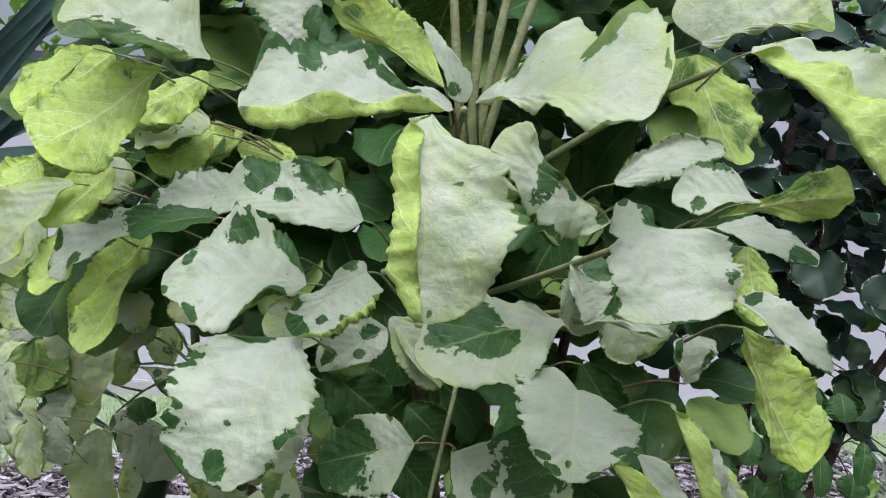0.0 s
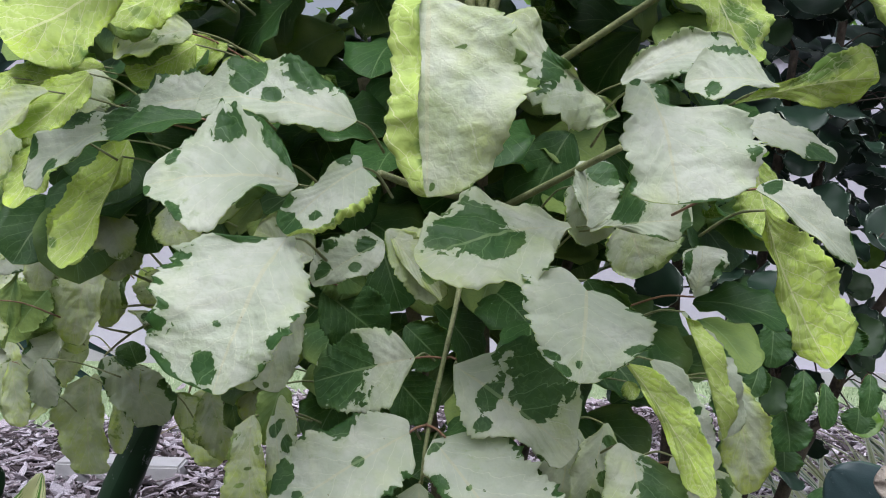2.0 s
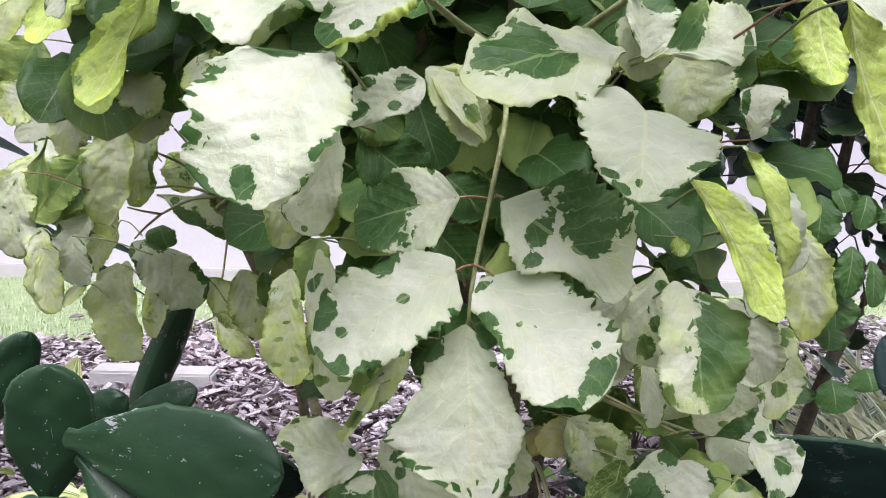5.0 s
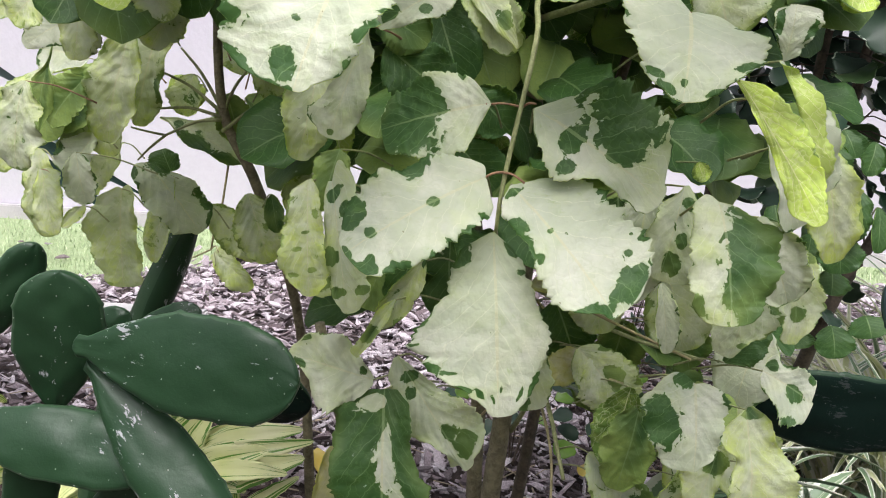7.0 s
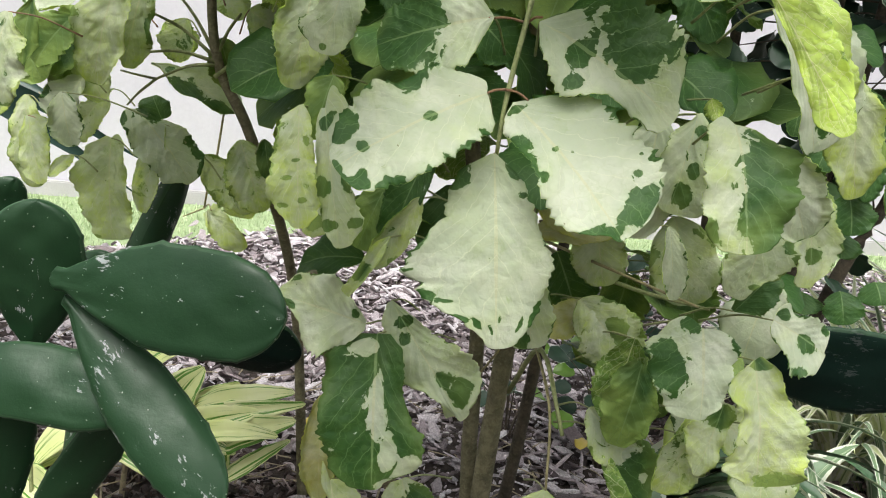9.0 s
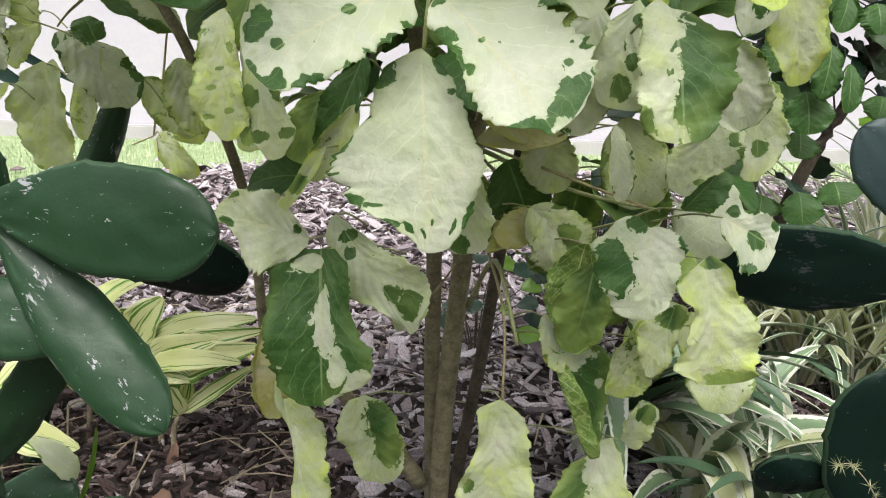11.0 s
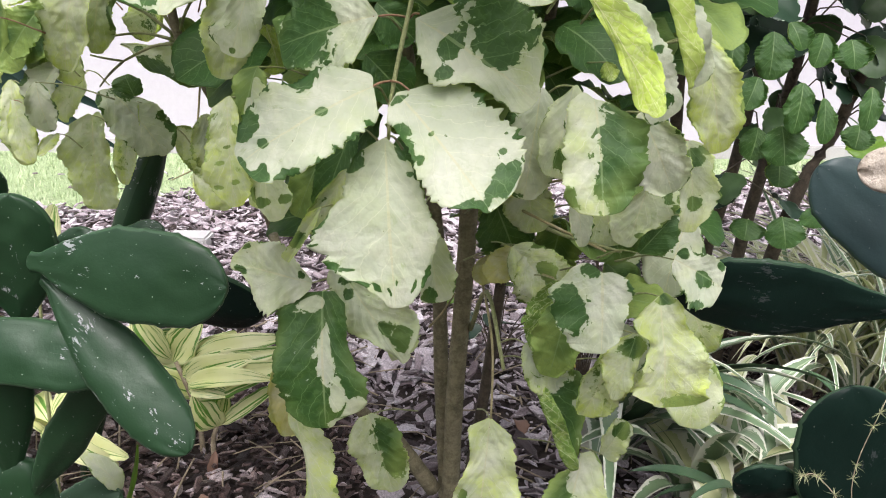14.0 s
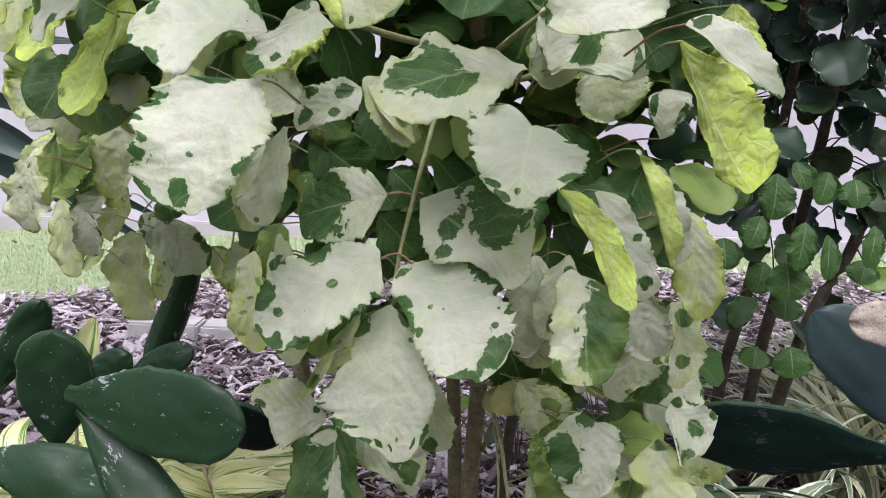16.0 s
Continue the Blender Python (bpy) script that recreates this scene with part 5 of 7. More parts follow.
leaf(shrub, (0.155, 1.070, 0.467), (0.215, 1.050, 0.326), 0, "green", 61, face=(0.2, -1, 0.2), prof=((0.0277, 0.0394, 0.0521, 0.054, 0.0423, 0.0213, 0.01, 0.0051), (0.0034, 0.0164, 0.031, 0.0342, 0.0355, 0.0362, 0.0348, 0.0224)), patch=((0.11, -0.29, 0.14, 0.66), (0.44, -0.63, 0.04, 0.11)), bend=18, teeth=0.3, lime=0.55, lobes=(0.01, 0), roll=(0, 150), split=0.38)
leaf(shrub, (0.231, 1.100, 0.323), (0.197, 1.080, 0.170), 0, "cream", 62, face=(0, -1, 0.35), prof=((0.0265, 0.0311, 0.04, 0.0603, 0.0619, 0.0521, 0.037, 0.0262), (0.0015, 0.0076, 0.0298, 0.0406, 0.0488, 0.0494, 0.0405, 0.0254)), patch=((0.4, 0.89, 0.22, 0.76), (0.03, -0.98, 0.04, 0.16), (0.86, 0.24, 0.03, 0.1), (0.62, -0.87, 0.1, 0.21)), bend=18, green=0.04, lime=0.7, teeth=0.5, lobes=(0.04, 0), roll=(0, 0))
leaf(shrub, (0.255, 1.080, 0.333), (0.282, 1.070, 0.388), 0, "half", 63, face=(0, -1, 0.4), prof=((0.004, 0.0068, 0.0112, 0.0156, 0.0156, 0.015, 0.0145, 0.0142), (0.0194, 0.0198, 0.0208, 0.0218, 0.0199, 0.0173, 0.0149, 0.0117)), patch=((0.77, 0.01, 0.19, 0.63),), bend=16, lobes=(0, 0.04), roll=(0, 0))
leaf(shrub, (0.211, 0.912, 0.642), (0.210, 0.882, 0.562), 0, "white", 64, face=(0, -1, 0.5), prof=((0.0201, 0.0277, 0.0316, 0.0277, 0.0243, 0.0218, 0.017, 0.0057), (0.0377, 0.0413, 0.0581, 0.0578, 0.0546, 0.0477, 0.0367, 0.0294)), patch=((0.49, 0.66, 0.29, 0.39), (-0.03, 0.41, 0.13, 0.32), (0.18, -1.0, 0.1, 0.15)), fold=12, bend=20, teeth=0.6, green=0.05, lobes=(0.01, 0.12), roll=(0, 0))
leaf(shrub, (0.302, 0.975, 0.639), (0.356, 0.965, 0.608), 0, "white", 65, face=(0, -1, 0.6), prof=((0.0261, 0.0236, 0.0194, 0.0209, 0.0228, 0.0248, 0.0227, 0.0013), (0.0086, 0.0177, 0.0257, 0.0335, 0.0407, 0.0418, 0.0325, 0.0265)), patch=((0.6, 0.09, 0.19, 0.25), (0.1, -0.47, 0.11, 0.28), (0.68, 0.88, 0.1, 0.14), (0.77, -0.83, 0.08, 0.19)), fold=8, bend=24, rough=1.7, green=0.1, lobes=(0.02, 0), roll=(0, 0))
leaf(shrub, (0.288, 0.972, 0.596), (0.297, 0.945, 0.470), 0, "cream", 66, face=(0, -1, 0.35), prof=((0.0131, 0.0241, 0.0255, 0.0416, 0.0482, 0.0502, 0.0455, 0.0426), (0.0012, 0.0186, 0.034, 0.0161, 0.023, 0.0298, 0.0361, 0.0146)), patch=((0.02, -0.19, 0.06, 0.78), (0.95, -0.43, 0.07, 0.56)), bend=20, lime=0.95, green=0.03, rough=0.9, lobes=(0.03, 0), roll=(0, 0))
leaf(shrub, (0.268, 0.985, 0.544), (0.242, 0.972, 0.466), 0, "cream", 67, face=(0, -1, 0.35), prof=((0.0118, 0.0158, 0.0141, 0.0125, 0.0139, 0.0157, 0.0131, 0.0065), (0.0045, 0.0153, 0.0227, 0.0298, 0.0286, 0.0228, 0.0134, 0.0038)), patch=((0.19, -0.15, 0.15, 0.9),), bend=16, lime=0.95, roll=(0, 0))
leaf(shrub, (0.258, 0.900, 0.781), (0.229, 0.880, 0.680), 0, "cream", 68, face=(0, -1, 0.4), prof=((0.0025, 0.0178, 0.0249, 0.0312, 0.0327, 0.0276, 0.0097, 0.0053), (0.001, 0.001, 0.001, 0.001, 0.0132, 0.0269, 0.0255, 0.0184)), patch=((0.36, -0.58, 0.02, 0.12), (0.44, -0.74, 0.06, 0.15), (0.86, -0.76, 0.03, 0.5)), bend=16, lime=0.55, teeth=0.9, roll=(0, 0))
leaf(shrub, (0.292, 0.920, 0.783), (0.299, 0.900, 0.691), 0, "cream", 69, face=(0, -1, 0.4), prof=((0.0052, 0.0218, 0.0239, 0.0217, 0.029, 0.025, 0.0147, 0.0042), (0.0066, 0.015, 0.0084, 0.0119, 0.0135, 0.0143, 0.0145, 0.0144)), patch=((0.2, -0.11, 0.1, 0.52), (0.68, -0.0, 0.08, 0.42), (0.1, 0.99, 0.06, 0.32), (0.12, -0.79, 0.05, 0.31)), bend=18, lime=0.6, teeth=0.9, roll=(0, 0))
leaf(shrub, (0.129, 1.120, 0.610), (0.194, 1.100, 0.542), 0.074, "dull", 70, face=(0, -1, 0.3), patch=((0.6, -0.3, 0.2, 0.3),))
leaf(shrub, (0.063, 1.120, 0.686), (0.162, 1.100, 0.699), 0.039, "yellow", 71)
leaf(shrub, (0.188, 0.990, 0.725), (0.198, 0.980, 0.651), 0.032, "blotch", 72)
leaf(shrub, (0.173, 1.120, 0.544), (0.179, 1.100, 0.471), 0.048, "lime", 73, under=True)
leaf(shrub, (0.259, 1.080, 0.466), (0.249, 1.080, 0.400), 0.035, "lime", 74)
leaf(shrub, (0.182, 1.050, 0.587), (0.167, 1.050, 0.484), 0.060, "green", 75, under=True)
leaf(shrub, (0.146, 1.080, 0.491), (0.202, 1.060, 0.432), 0.063, "half", 76)
leaf(shrub, (-0.123, 0.930, 0.985), (-0.181, 0.930, 1.011), 0.065, "half", 77)
leaf(shrub, (-0.123, 0.930, 0.985), (-0.072, 0.930, 0.956), 0.052, "green", 78)
leaf(shrub, (-0.047, 0.880, 1.018), (0.006, 0.880, 0.951), 0.050, "half", 79)
leaf(shrub, (-0.049, 0.875, 1.007), (-0.115, 0.865, 0.965), 0, "blotch", 80, face=(0, -1, 0.5), prof=((0.0011, 0.0155, 0.0213, 0.0226, 0.0194, 0.0151, 0.0093, 0.0053), (0.0011, 0.0156, 0.0223, 0.0255, 0.027, 0.0259, 0.0204, 0.0102)), patch=((0.2, 0.26, 0.14, 0.41), (0.81, 0.19, 0.11, 0.34), (0.46, -0.49, 0.06, 0.22), (0.58, 0.8, 0.08, 0.21)), bend=18, green=0.12, roll=(0, 0))
leaf(shrub, (-0.044, 0.880, 1.014), (0.006, 0.860, 0.954), 0, "dull", 81, face=(0, -1, 0.4), prof=((0.0059, 0.0216, 0.0262, 0.0227, 0.0173, 0.012, 0.0069, 0.0035), (0.0014, 0.0038, 0.0074, 0.009, 0.0083, 0.0075, 0.0039, 0.0011)), patch=((0.68, -0.4, 0.11, 0.64),), bend=15, roll=(0, 0))
leaf(shrub, (-0.028, 0.950, 0.916), (0.011, 0.950, 0.879), 0.063, "deep", 82)
leaf(shrub, (-0.112, 0.930, 0.952), (-0.050, 0.930, 0.905), 0.068, "deep", 83)
leaf(shrub, (-0.040, 0.950, 0.864), (0.002, 0.950, 0.820), 0.057, "deep", 84)
leaf(shrub, (0.190, 0.950, 1.048), (0.218, 0.950, 0.977), 0.087, "half", 85)
leaf(shrub, (0.158, 0.950, 0.970), (0.198, 0.950, 0.909), 0.063, "deep", 86)
leaf(shrub, (0.126, 0.880, 1.066), (0.151, 0.880, 1.012), 0.069, "blotch", 87)
leaf(shrub, (0.135, 0.870, 0.840), (0.121, 0.860, 0.733), 0.065, "white", 88)
leaf(shrub, (0.223, 0.830, 0.823), (0.258, 0.830, 0.748), 0.063, "white", 89)
leaf(shrub, (0.114, 1.200, 0.577), (0.086, 1.200, 0.533), 0.044, "yellow", 90)
leaf(shrub, (0.152, 1.120, 0.608), (0.183, 1.100, 0.537), 0.088, "dull", 91, patch=((0.6, 0.4, 0.3, 0.4),))
leaf(shrub, (0.197, 1.060, 0.565), (0.175, 1.050, 0.459), 0.063, "dullgreen", 92)
leaf(shrub, (0.250, 1.000, 0.522), (0.212, 1.000, 0.431), 0.064, "lime", 93, roll=(0, 60))
leaf(shrub, (-0.162, 1.060, 0.491), (-0.162, 1.060, 0.364), 0.052, "yellow", 94, bend=10)
leaf(shrub, (0.216, 1.000, 0.855), (0.226, 1.000, 0.835), 0.021, "lime", 95, under=True)
leaf(shrub, (-0.522, 1.150, 1.057), (-0.552, 1.150, 0.999), 0.081, "dullgreen", 96)
leaf(shrub, (-0.508, 1.100, 0.998), (-0.545, 1.100, 0.961), 0.059, "lime", 97)
leaf(shrub, (-0.577, 1.200, 0.893), (-0.590, 1.200, 0.781), 0.094, "half", 98, face=(-0.4, -1, 0.2))
leaf(shrub, (-0.556, 1.300, 0.797), (-0.542, 1.300, 0.725), 0.058, "white", 99)
leaf(shrub, (0.141, 1.150, 0.703), (0.160, 1.150, 0.621), 0.076, "dull", 100)
leaf(shrub, (0.108, 1.200, 0.650), (0.140, 1.200, 0.569), 0.091, "deep", 101)
leaf(shrub, (0.201, 1.200, 0.628), (0.186, 1.200, 0.554), 0.084, "dullgreen", 102)
leaf(shrub, (0.252, 1.150, 0.644), (0.278, 1.150, 0.581), 0.068, "green", 103)
leaf(shrub, (0.283, 0.860, 0.886), (0.307, 0.860, 0.781), 0.052, "cream", 104, lime=1.2, bend=18)
leaf(shrub, (-0.201, 0.790, 1.110), (-0.274, 0.780, 1.089), 0, "deep", 141, face=(-0.1, -0.8, 0.9), prof=((0.0016, 0.0136, 0.0176, 0.0213, 0.0195, 0.0175, 0.0157, 0.0054), (0.0058, 0.0087, 0.013, 0.0152, 0.0152, 0.015, 0.0112, 0.0081)), bend=20, fold=18, teeth=0.3, roll=(0, 0))
leaf(shrub, (-0.336, 0.835, 1.262), (-0.403, 0.825, 1.201), 0, "lime", 142, face=(-0.2, -1, 0.2), under=True, prof=((0.0027, 0.0145, 0.0273, 0.0294, 0.0277, 0.0236, 0.0157, 0.0081), (0.0012, 0.0012, 0.0014, 0.0021, 0.0026, 0.0035, 0.0056, 0.0071)), bend=15, teeth=0.3, roll=(0, 0))
leaf(shrub, (-0.360, 0.860, 1.135), (-0.429, 0.840, 1.053), 0, "lime", 143, face=(-0.2, -1, 0.3), prof=((0.0013, 0.0015, 0.0073, 0.0099, 0.0126, 0.0177, 0.0199, 0.0093), (0.006, 0.0174, 0.0308, 0.0376, 0.0409, 0.037, 0.0332, 0.0176)), bend=20, teeth=0.4, roll=(0, 0))
leaf(shrub, (-0.142, 0.800, 1.078), (-0.183, 0.770, 1.024), 0, "cream", 144, face=(0, -1, 0.7), prof=((0.004, 0.0165, 0.0184, 0.0201, 0.0183, 0.016, 0.0104, 0.006), (0.0091, 0.0206, 0.0367, 0.043, 0.0497, 0.0562, 0.056, 0.053)), patch=((0.54, -1.0, 0.19, 0.86), (0.91, 0.76, 0.06, 0.09)), bend=20, roll=(0, 0))
leaf(shrub, (0.024, 0.840, 0.731), (0.040, 0.830, 0.636), 0, "cream", 145, face=(0, -1, 0.35), prof=((0.001, 0.001, 0.0086, 0.0158, 0.0187, 0.0216, 0.0179, 0.0135), (0.0048, 0.0066, 0.0091, 0.0117, 0.0143, 0.0154, 0.016, 0.0166)), patch=((0.92, 0.52, 0.09, 0.42),), bend=12, lime=0.35, lobes=(0, 0.01), roll=(0, 0))
leaf(shrub, (0.264, 0.985, 0.643), (0.302, 0.990, 0.686), 0, "green", 146, face=(0, -0.9, 0.6), prof=((0.004, 0.0061, 0.0092, 0.0101, 0.0101, 0.0101, 0.0052, 0.002), (0.0012, 0.009, 0.0214, 0.0232, 0.0236, 0.0224, 0.0179, 0.015)), bend=18, teeth=0.5, lime=0.25, roll=(0, 0))
leaf(shrub, (-0.055, 1.040, 0.572), (-0.021, 1.020, 0.490), 0, "cream", 147, face=(0, -1, 0.35), prof=((0.0086, 0.0201, 0.0366, 0.0415, 0.0428, 0.044, 0.0401, 0.0306), (0.0226, 0.0229, 0.0233, 0.0238, 0.0137, 0.0012, 0.0012, 0.0012)), patch=((0.46, -0.22, 0.06, 0.2), (0.67, 0.66, 0.1, 1.2)), lime=0.5, bend=14, lobes=(0, 0.26), roll=(0, 0))
leaf(shrub, (-0.317, 0.950, 1.097), (-0.375, 0.920, 0.973), 0, "lime", 148, face=(-0.2, -1, 0.2), under=True, prof=((0.0012, 0.0274, 0.0345, 0.0408, 0.0467, 0.0442, 0.0352, 0.0202), (0.0012, 0.0144, 0.0184, 0.0032, 0.0029, 0.0132, 0.0188, 0.0172)), patch=((0.87, -0.87, 0.02, 0.11),), bend=16, teeth=0.35, roll=(0, 0))
leaf(shrub, (0.068, 1.120, 0.727), (0.128, 1.100, 0.689), 0, "yellow", 700, face=(0, -1, 0.3), prof=((0.0033, 0.0071, 0.0123, 0.0118, 0.0113, 0.0109, 0.0083, 0.0058), (0.0022, 0.0119, 0.0171, 0.0208, 0.0193, 0.0171, 0.0121, 0.0046)), bend=16, teeth=0.5, roll=(0, 0))
leaf(shrub, (0.147, 1.160, 0.590), (0.095, 1.140, 0.560), 0, "yellow", 701, face=(0, -1, 0.3), prof=((0.0036, 0.0096, 0.0186, 0.0197, 0.0204, 0.0204, 0.0143, 0.0102), (0.0068, 0.014, 0.0213, 0.0233, 0.0251, 0.0229, 0.0177, 0.0143)), bend=16, teeth=0.5, roll=(0, 0))
leaf(shrub, (-0.101, 1.020, 0.746), (-0.128, 1.000, 0.677), 0, "dullgreen", 702, face=(0, -1, 0.3), prof=((0.0026, 0.0065, 0.0122, 0.018, 0.0236, 0.0207, 0.0177, 0.0158), (0.0012, 0.0082, 0.0189, 0.0209, 0.0228, 0.0196, 0.0138, 0.0099)), bend=16, teeth=0.5, lime=0.9, roll=(0, 0))
leaf(shrub, (-0.062, 1.000, 0.780), (-0.094, 0.980, 0.691), 0, "deep", 703, face=(0, -1, 0.5), prof=((0.0092, 0.0122, 0.0162, 0.016, 0.0157, 0.013, 0.009, 0.0063), (0.0012, 0.0045, 0.0162, 0.0199, 0.0232, 0.0203, 0.0175, 0.0157)), bend=16, teeth=0.5, lobes=(0.03, 0), roll=(0, 0))
leaf(shrub, (-0.150, 1.040, 0.762), (-0.185, 1.030, 0.681), 0, "dull", 704, face=(0, -1, 0.4), prof=((0.0066, 0.0101, 0.0155, 0.0209, 0.021, 0.0203, 0.0194, 0.0113), (0.0012, 0.0063, 0.0188, 0.0194, 0.0199, 0.0194, 0.0118, 0.0068)), patch=((0.81, -0.02, 0.1, 0.61),), bend=16, teeth=0.6, lime=0.9, lobes=(0.02, 0), roll=(0, 0))
leaf(shrub, (0.237, 0.700, 1.067), (0.320, 0.710, 1.011), 0, "white", 705, face=(0.2, -1, 0.4), prof=((0.0041, 0.0164, 0.0208, 0.0224, 0.0205, 0.0184, 0.0121, 0.0079), (0.001, 0.0019, 0.0054, 0.0086, 0.0091, 0.0095, 0.0067, 0.0039)), patch=((0.09, -0.52, 0.06, 0.43),), bend=18, fold=6, teeth=0.5, roll=(0, 0))
leaf(shrub, (-0.154, 0.950, 0.851), (-0.169, 0.930, 0.791), 0, "dullgreen", 706, face=(0, -1, 0.35), prof=((0.0012, 0.0124, 0.0164, 0.0186, 0.0173, 0.016, 0.0107, 0.0045), (0.0012, 0.0122, 0.02, 0.0185, 0.017, 0.0123, 0.0064, 0.0023)), bend=16, teeth=0.7, lime=1.0, roll=(0, 0))
leaf(shrub, (-0.326, 0.870, 1.153), (-0.384, 0.850, 1.092), 0, "lime", 707, face=(-0.1, -1, 0.2), under=True, prof=((0.0047, 0.0149, 0.0246, 0.0282, 0.0322, 0.0275, 0.0225, 0.0152), (0.0049, 0.0102, 0.0172, 0.0166, 0.0162, 0.0152, 0.009, 0.0049)), bend=18, teeth=0.6, roll=(0, 0))
leaf(shrub, (-0.356, 0.850, 1.097), (-0.380, 0.830, 1.028), 0, "lime", 708, face=(-0.2, -1, 0.2), under=True, prof=((0.0012, 0.0131, 0.0212, 0.0259, 0.0265, 0.0226, 0.0187, 0.0116), (0.0124, 0.0158, 0.0197, 0.0188, 0.018, 0.0162, 0.0094, 0.0049)), bend=18, teeth=0.6, lobes=(0, 0.06), roll=(0, 0))
# leaves of the thin stem behind
leaf(rear_shrub, (-0.582, 1.550, 0.715), (-0.576, 1.540, 0.548), 0, "dull", 105, face=(0, -1, 0.35), prof=((0.0204, 0.0227, 0.0256, 0.0286, 0.0319, 0.035, 0.0351, 0.0336), (0.0143, 0.0387, 0.0537, 0.0603, 0.0524, 0.0436, 0.0341, 0.028)), patch=((0.96, 1.0, 0.02, 0.35),), bend=15, green=0.03, teeth=0.3, lobes=(0.04, 0.02), roll=(0, 0))
leaf(rear_shrub, (-0.513, 1.460, 0.771), (-0.424, 1.450, 0.665), 0, "white", 106, face=(0.1, -0.8, 0.9), prof=((0.0023, 0.0107, 0.0234, 0.0318, 0.0395, 0.0416, 0.0375, 0.0232), (0.0299, 0.0355, 0.0444, 0.0467, 0.0476, 0.0433, 0.0359, 0.0106)), patch=((0.11, -1.0, 0.15, 1.2), (0.92, -1.0, 0.07, 0.34), (0.61, -0.83, 0.06, 0.26), (0.75, -0.88, 0.08, 0.27), (0.06, 0.99, 0.07, 0.3), (0.21, 1.0, 0.05, 0.17)), bend=18, green=0.08, teeth=0.7, lobes=(0, 0.04), roll=(0, 0))
leaf(rear_shrub, (-0.574, 1.420, 0.816), (-0.612, 1.410, 0.749), 0, "white", 107, face=(0, -1, 0.35), prof=((0.0018, 0.0088, 0.0127, 0.0166, 0.0198, 0.0184, 0.017, 0.0095), (0.0018, 0.0136, 0.0223, 0.0311, 0.0352, 0.0343, 0.0336, 0.0274)), patch=((0.63, 1.0, 0.12, 0.3), (1.04, 0.89, 0.09, 0.36)), bend=15, green=0.06, roll=(0, 0))
leaf(rear_shrub, (-0.470, 1.400, 0.976), (-0.501, 1.380, 0.833), 0, "dull", 108, face=(0, -1, 0.35), prof=((0.0235, 0.0235, 0.024, 0.0244, 0.0246, 0.0361, 0.0289, 0.0202), (0.0051, 0.047, 0.0675, 0.0651, 0.0609, 0.0489, 0.0366, 0.0067)), patch=((0.58, -0.96, 0.17, 0.33),), bend=15, green=0.04, teeth=0.5, lobes=(0.04, 0), roll=(0, 0))
leaf(rear_shrub, (-0.502, 1.500, 0.840), (-0.361, 1.500, 0.770), 0, "white", 109, face=(0.1, -0.75, 0.8), prof=((0.0021, 0.0052, 0.0185, 0.0367, 0.0409, 0.0373, 0.0295, 0.0163), (0.0021, 0.0054, 0.0184, 0.0274, 0.0279, 0.0254, 0.018, 0.0044)), patch=((0.45, 0.81, 0.19, 0.89), (0.79, 0.89, 0.14, 0.87), (0.2, -0.04, 0.05, 0.67)), fold=6, bend=14, green=0.05, lime=0.3, roll=(0, 0))
leaf(rear_shrub, (-0.478, 1.475, 0.757), (-0.495, 1.485, 0.791), 0, "green", 110, face=(0, -0.8, 0.8), prof=((0.0017, 0.0078, 0.0183, 0.0212, 0.0241, 0.027, 0.0229, 0.0186), (0.017, 0.0177, 0.0187, 0.0198, 0.0209, 0.0161, 0.0106, 0.007)), bend=16, teeth=0.3, lime=0.2, lobes=(0, 0.02), roll=(0, 0))
leaf(rear_shrub, (-0.470, 1.460, 0.751), (-0.498, 1.450, 0.614), 0.055, "lime", 111)
leaf(rear_shrub, (-0.561, 1.500, 0.797), (-0.620, 1.490, 0.722), 0, "dull", 112, face=(0, -1, 0.35), prof=((0.0019, 0.0019, 0.0179, 0.0243, 0.0289, 0.0274, 0.0256, 0.0248), (0.0019, 0.0019, 0.0089, 0.0157, 0.0226, 0.0201, 0.0166, 0.0145)), bend=15, roll=(0, 0))
leaf(rear_shrub, (-0.584, 1.300, 0.945), (-0.600, 1.280, 0.813), 0, "dullgreen", 113, face=(0, -1, 0.35), prof=((0.0016, 0.0016, 0.0016, 0.0159, 0.017, 0.017, 0.0072, 0.0016), (0.0016, 0.0016, 0.0016, 0.0156, 0.029, 0.035, 0.0332, 0.0322)), bend=15, roll=(0, 0))
leaf(rear_shrub, (-0.702, 1.520, 0.744), (-0.674, 1.500, 0.639), 0, "lime", 114, face=(0, -1, 0.35), prof=((0.0129, 0.03, 0.0297, 0.0285, 0.0274, 0.0221, 0.016, 0.0118), (0.0059, 0.0097, 0.0153, 0.0208, 0.0233, 0.0226, 0.022, 0.0108)), bend=15, roll=(0, 0))
leaf(rear_shrub, (-0.638, 1.530, 0.686), (-0.664, 1.500, 0.653), 0, "lime", 115, face=(0, -1, 0.35), prof=((0.0056, 0.0088, 0.0135, 0.0157, 0.0143, 0.0127, 0.0113, 0.007), (0.002, 0.0026, 0.0083, 0.0102, 0.0094, 0.0085, 0.0078, 0.0073)), bend=15, roll=(0, 0))
leaf(rear_shrub, (-0.449, 1.500, 0.911), (-0.465, 1.500, 0.845), 0.060, "lime", 116)
leaf(rear_shrub, (-0.384, 1.450, 0.885), (-0.361, 1.450, 0.811), 0.060, "dullgreen", 117)
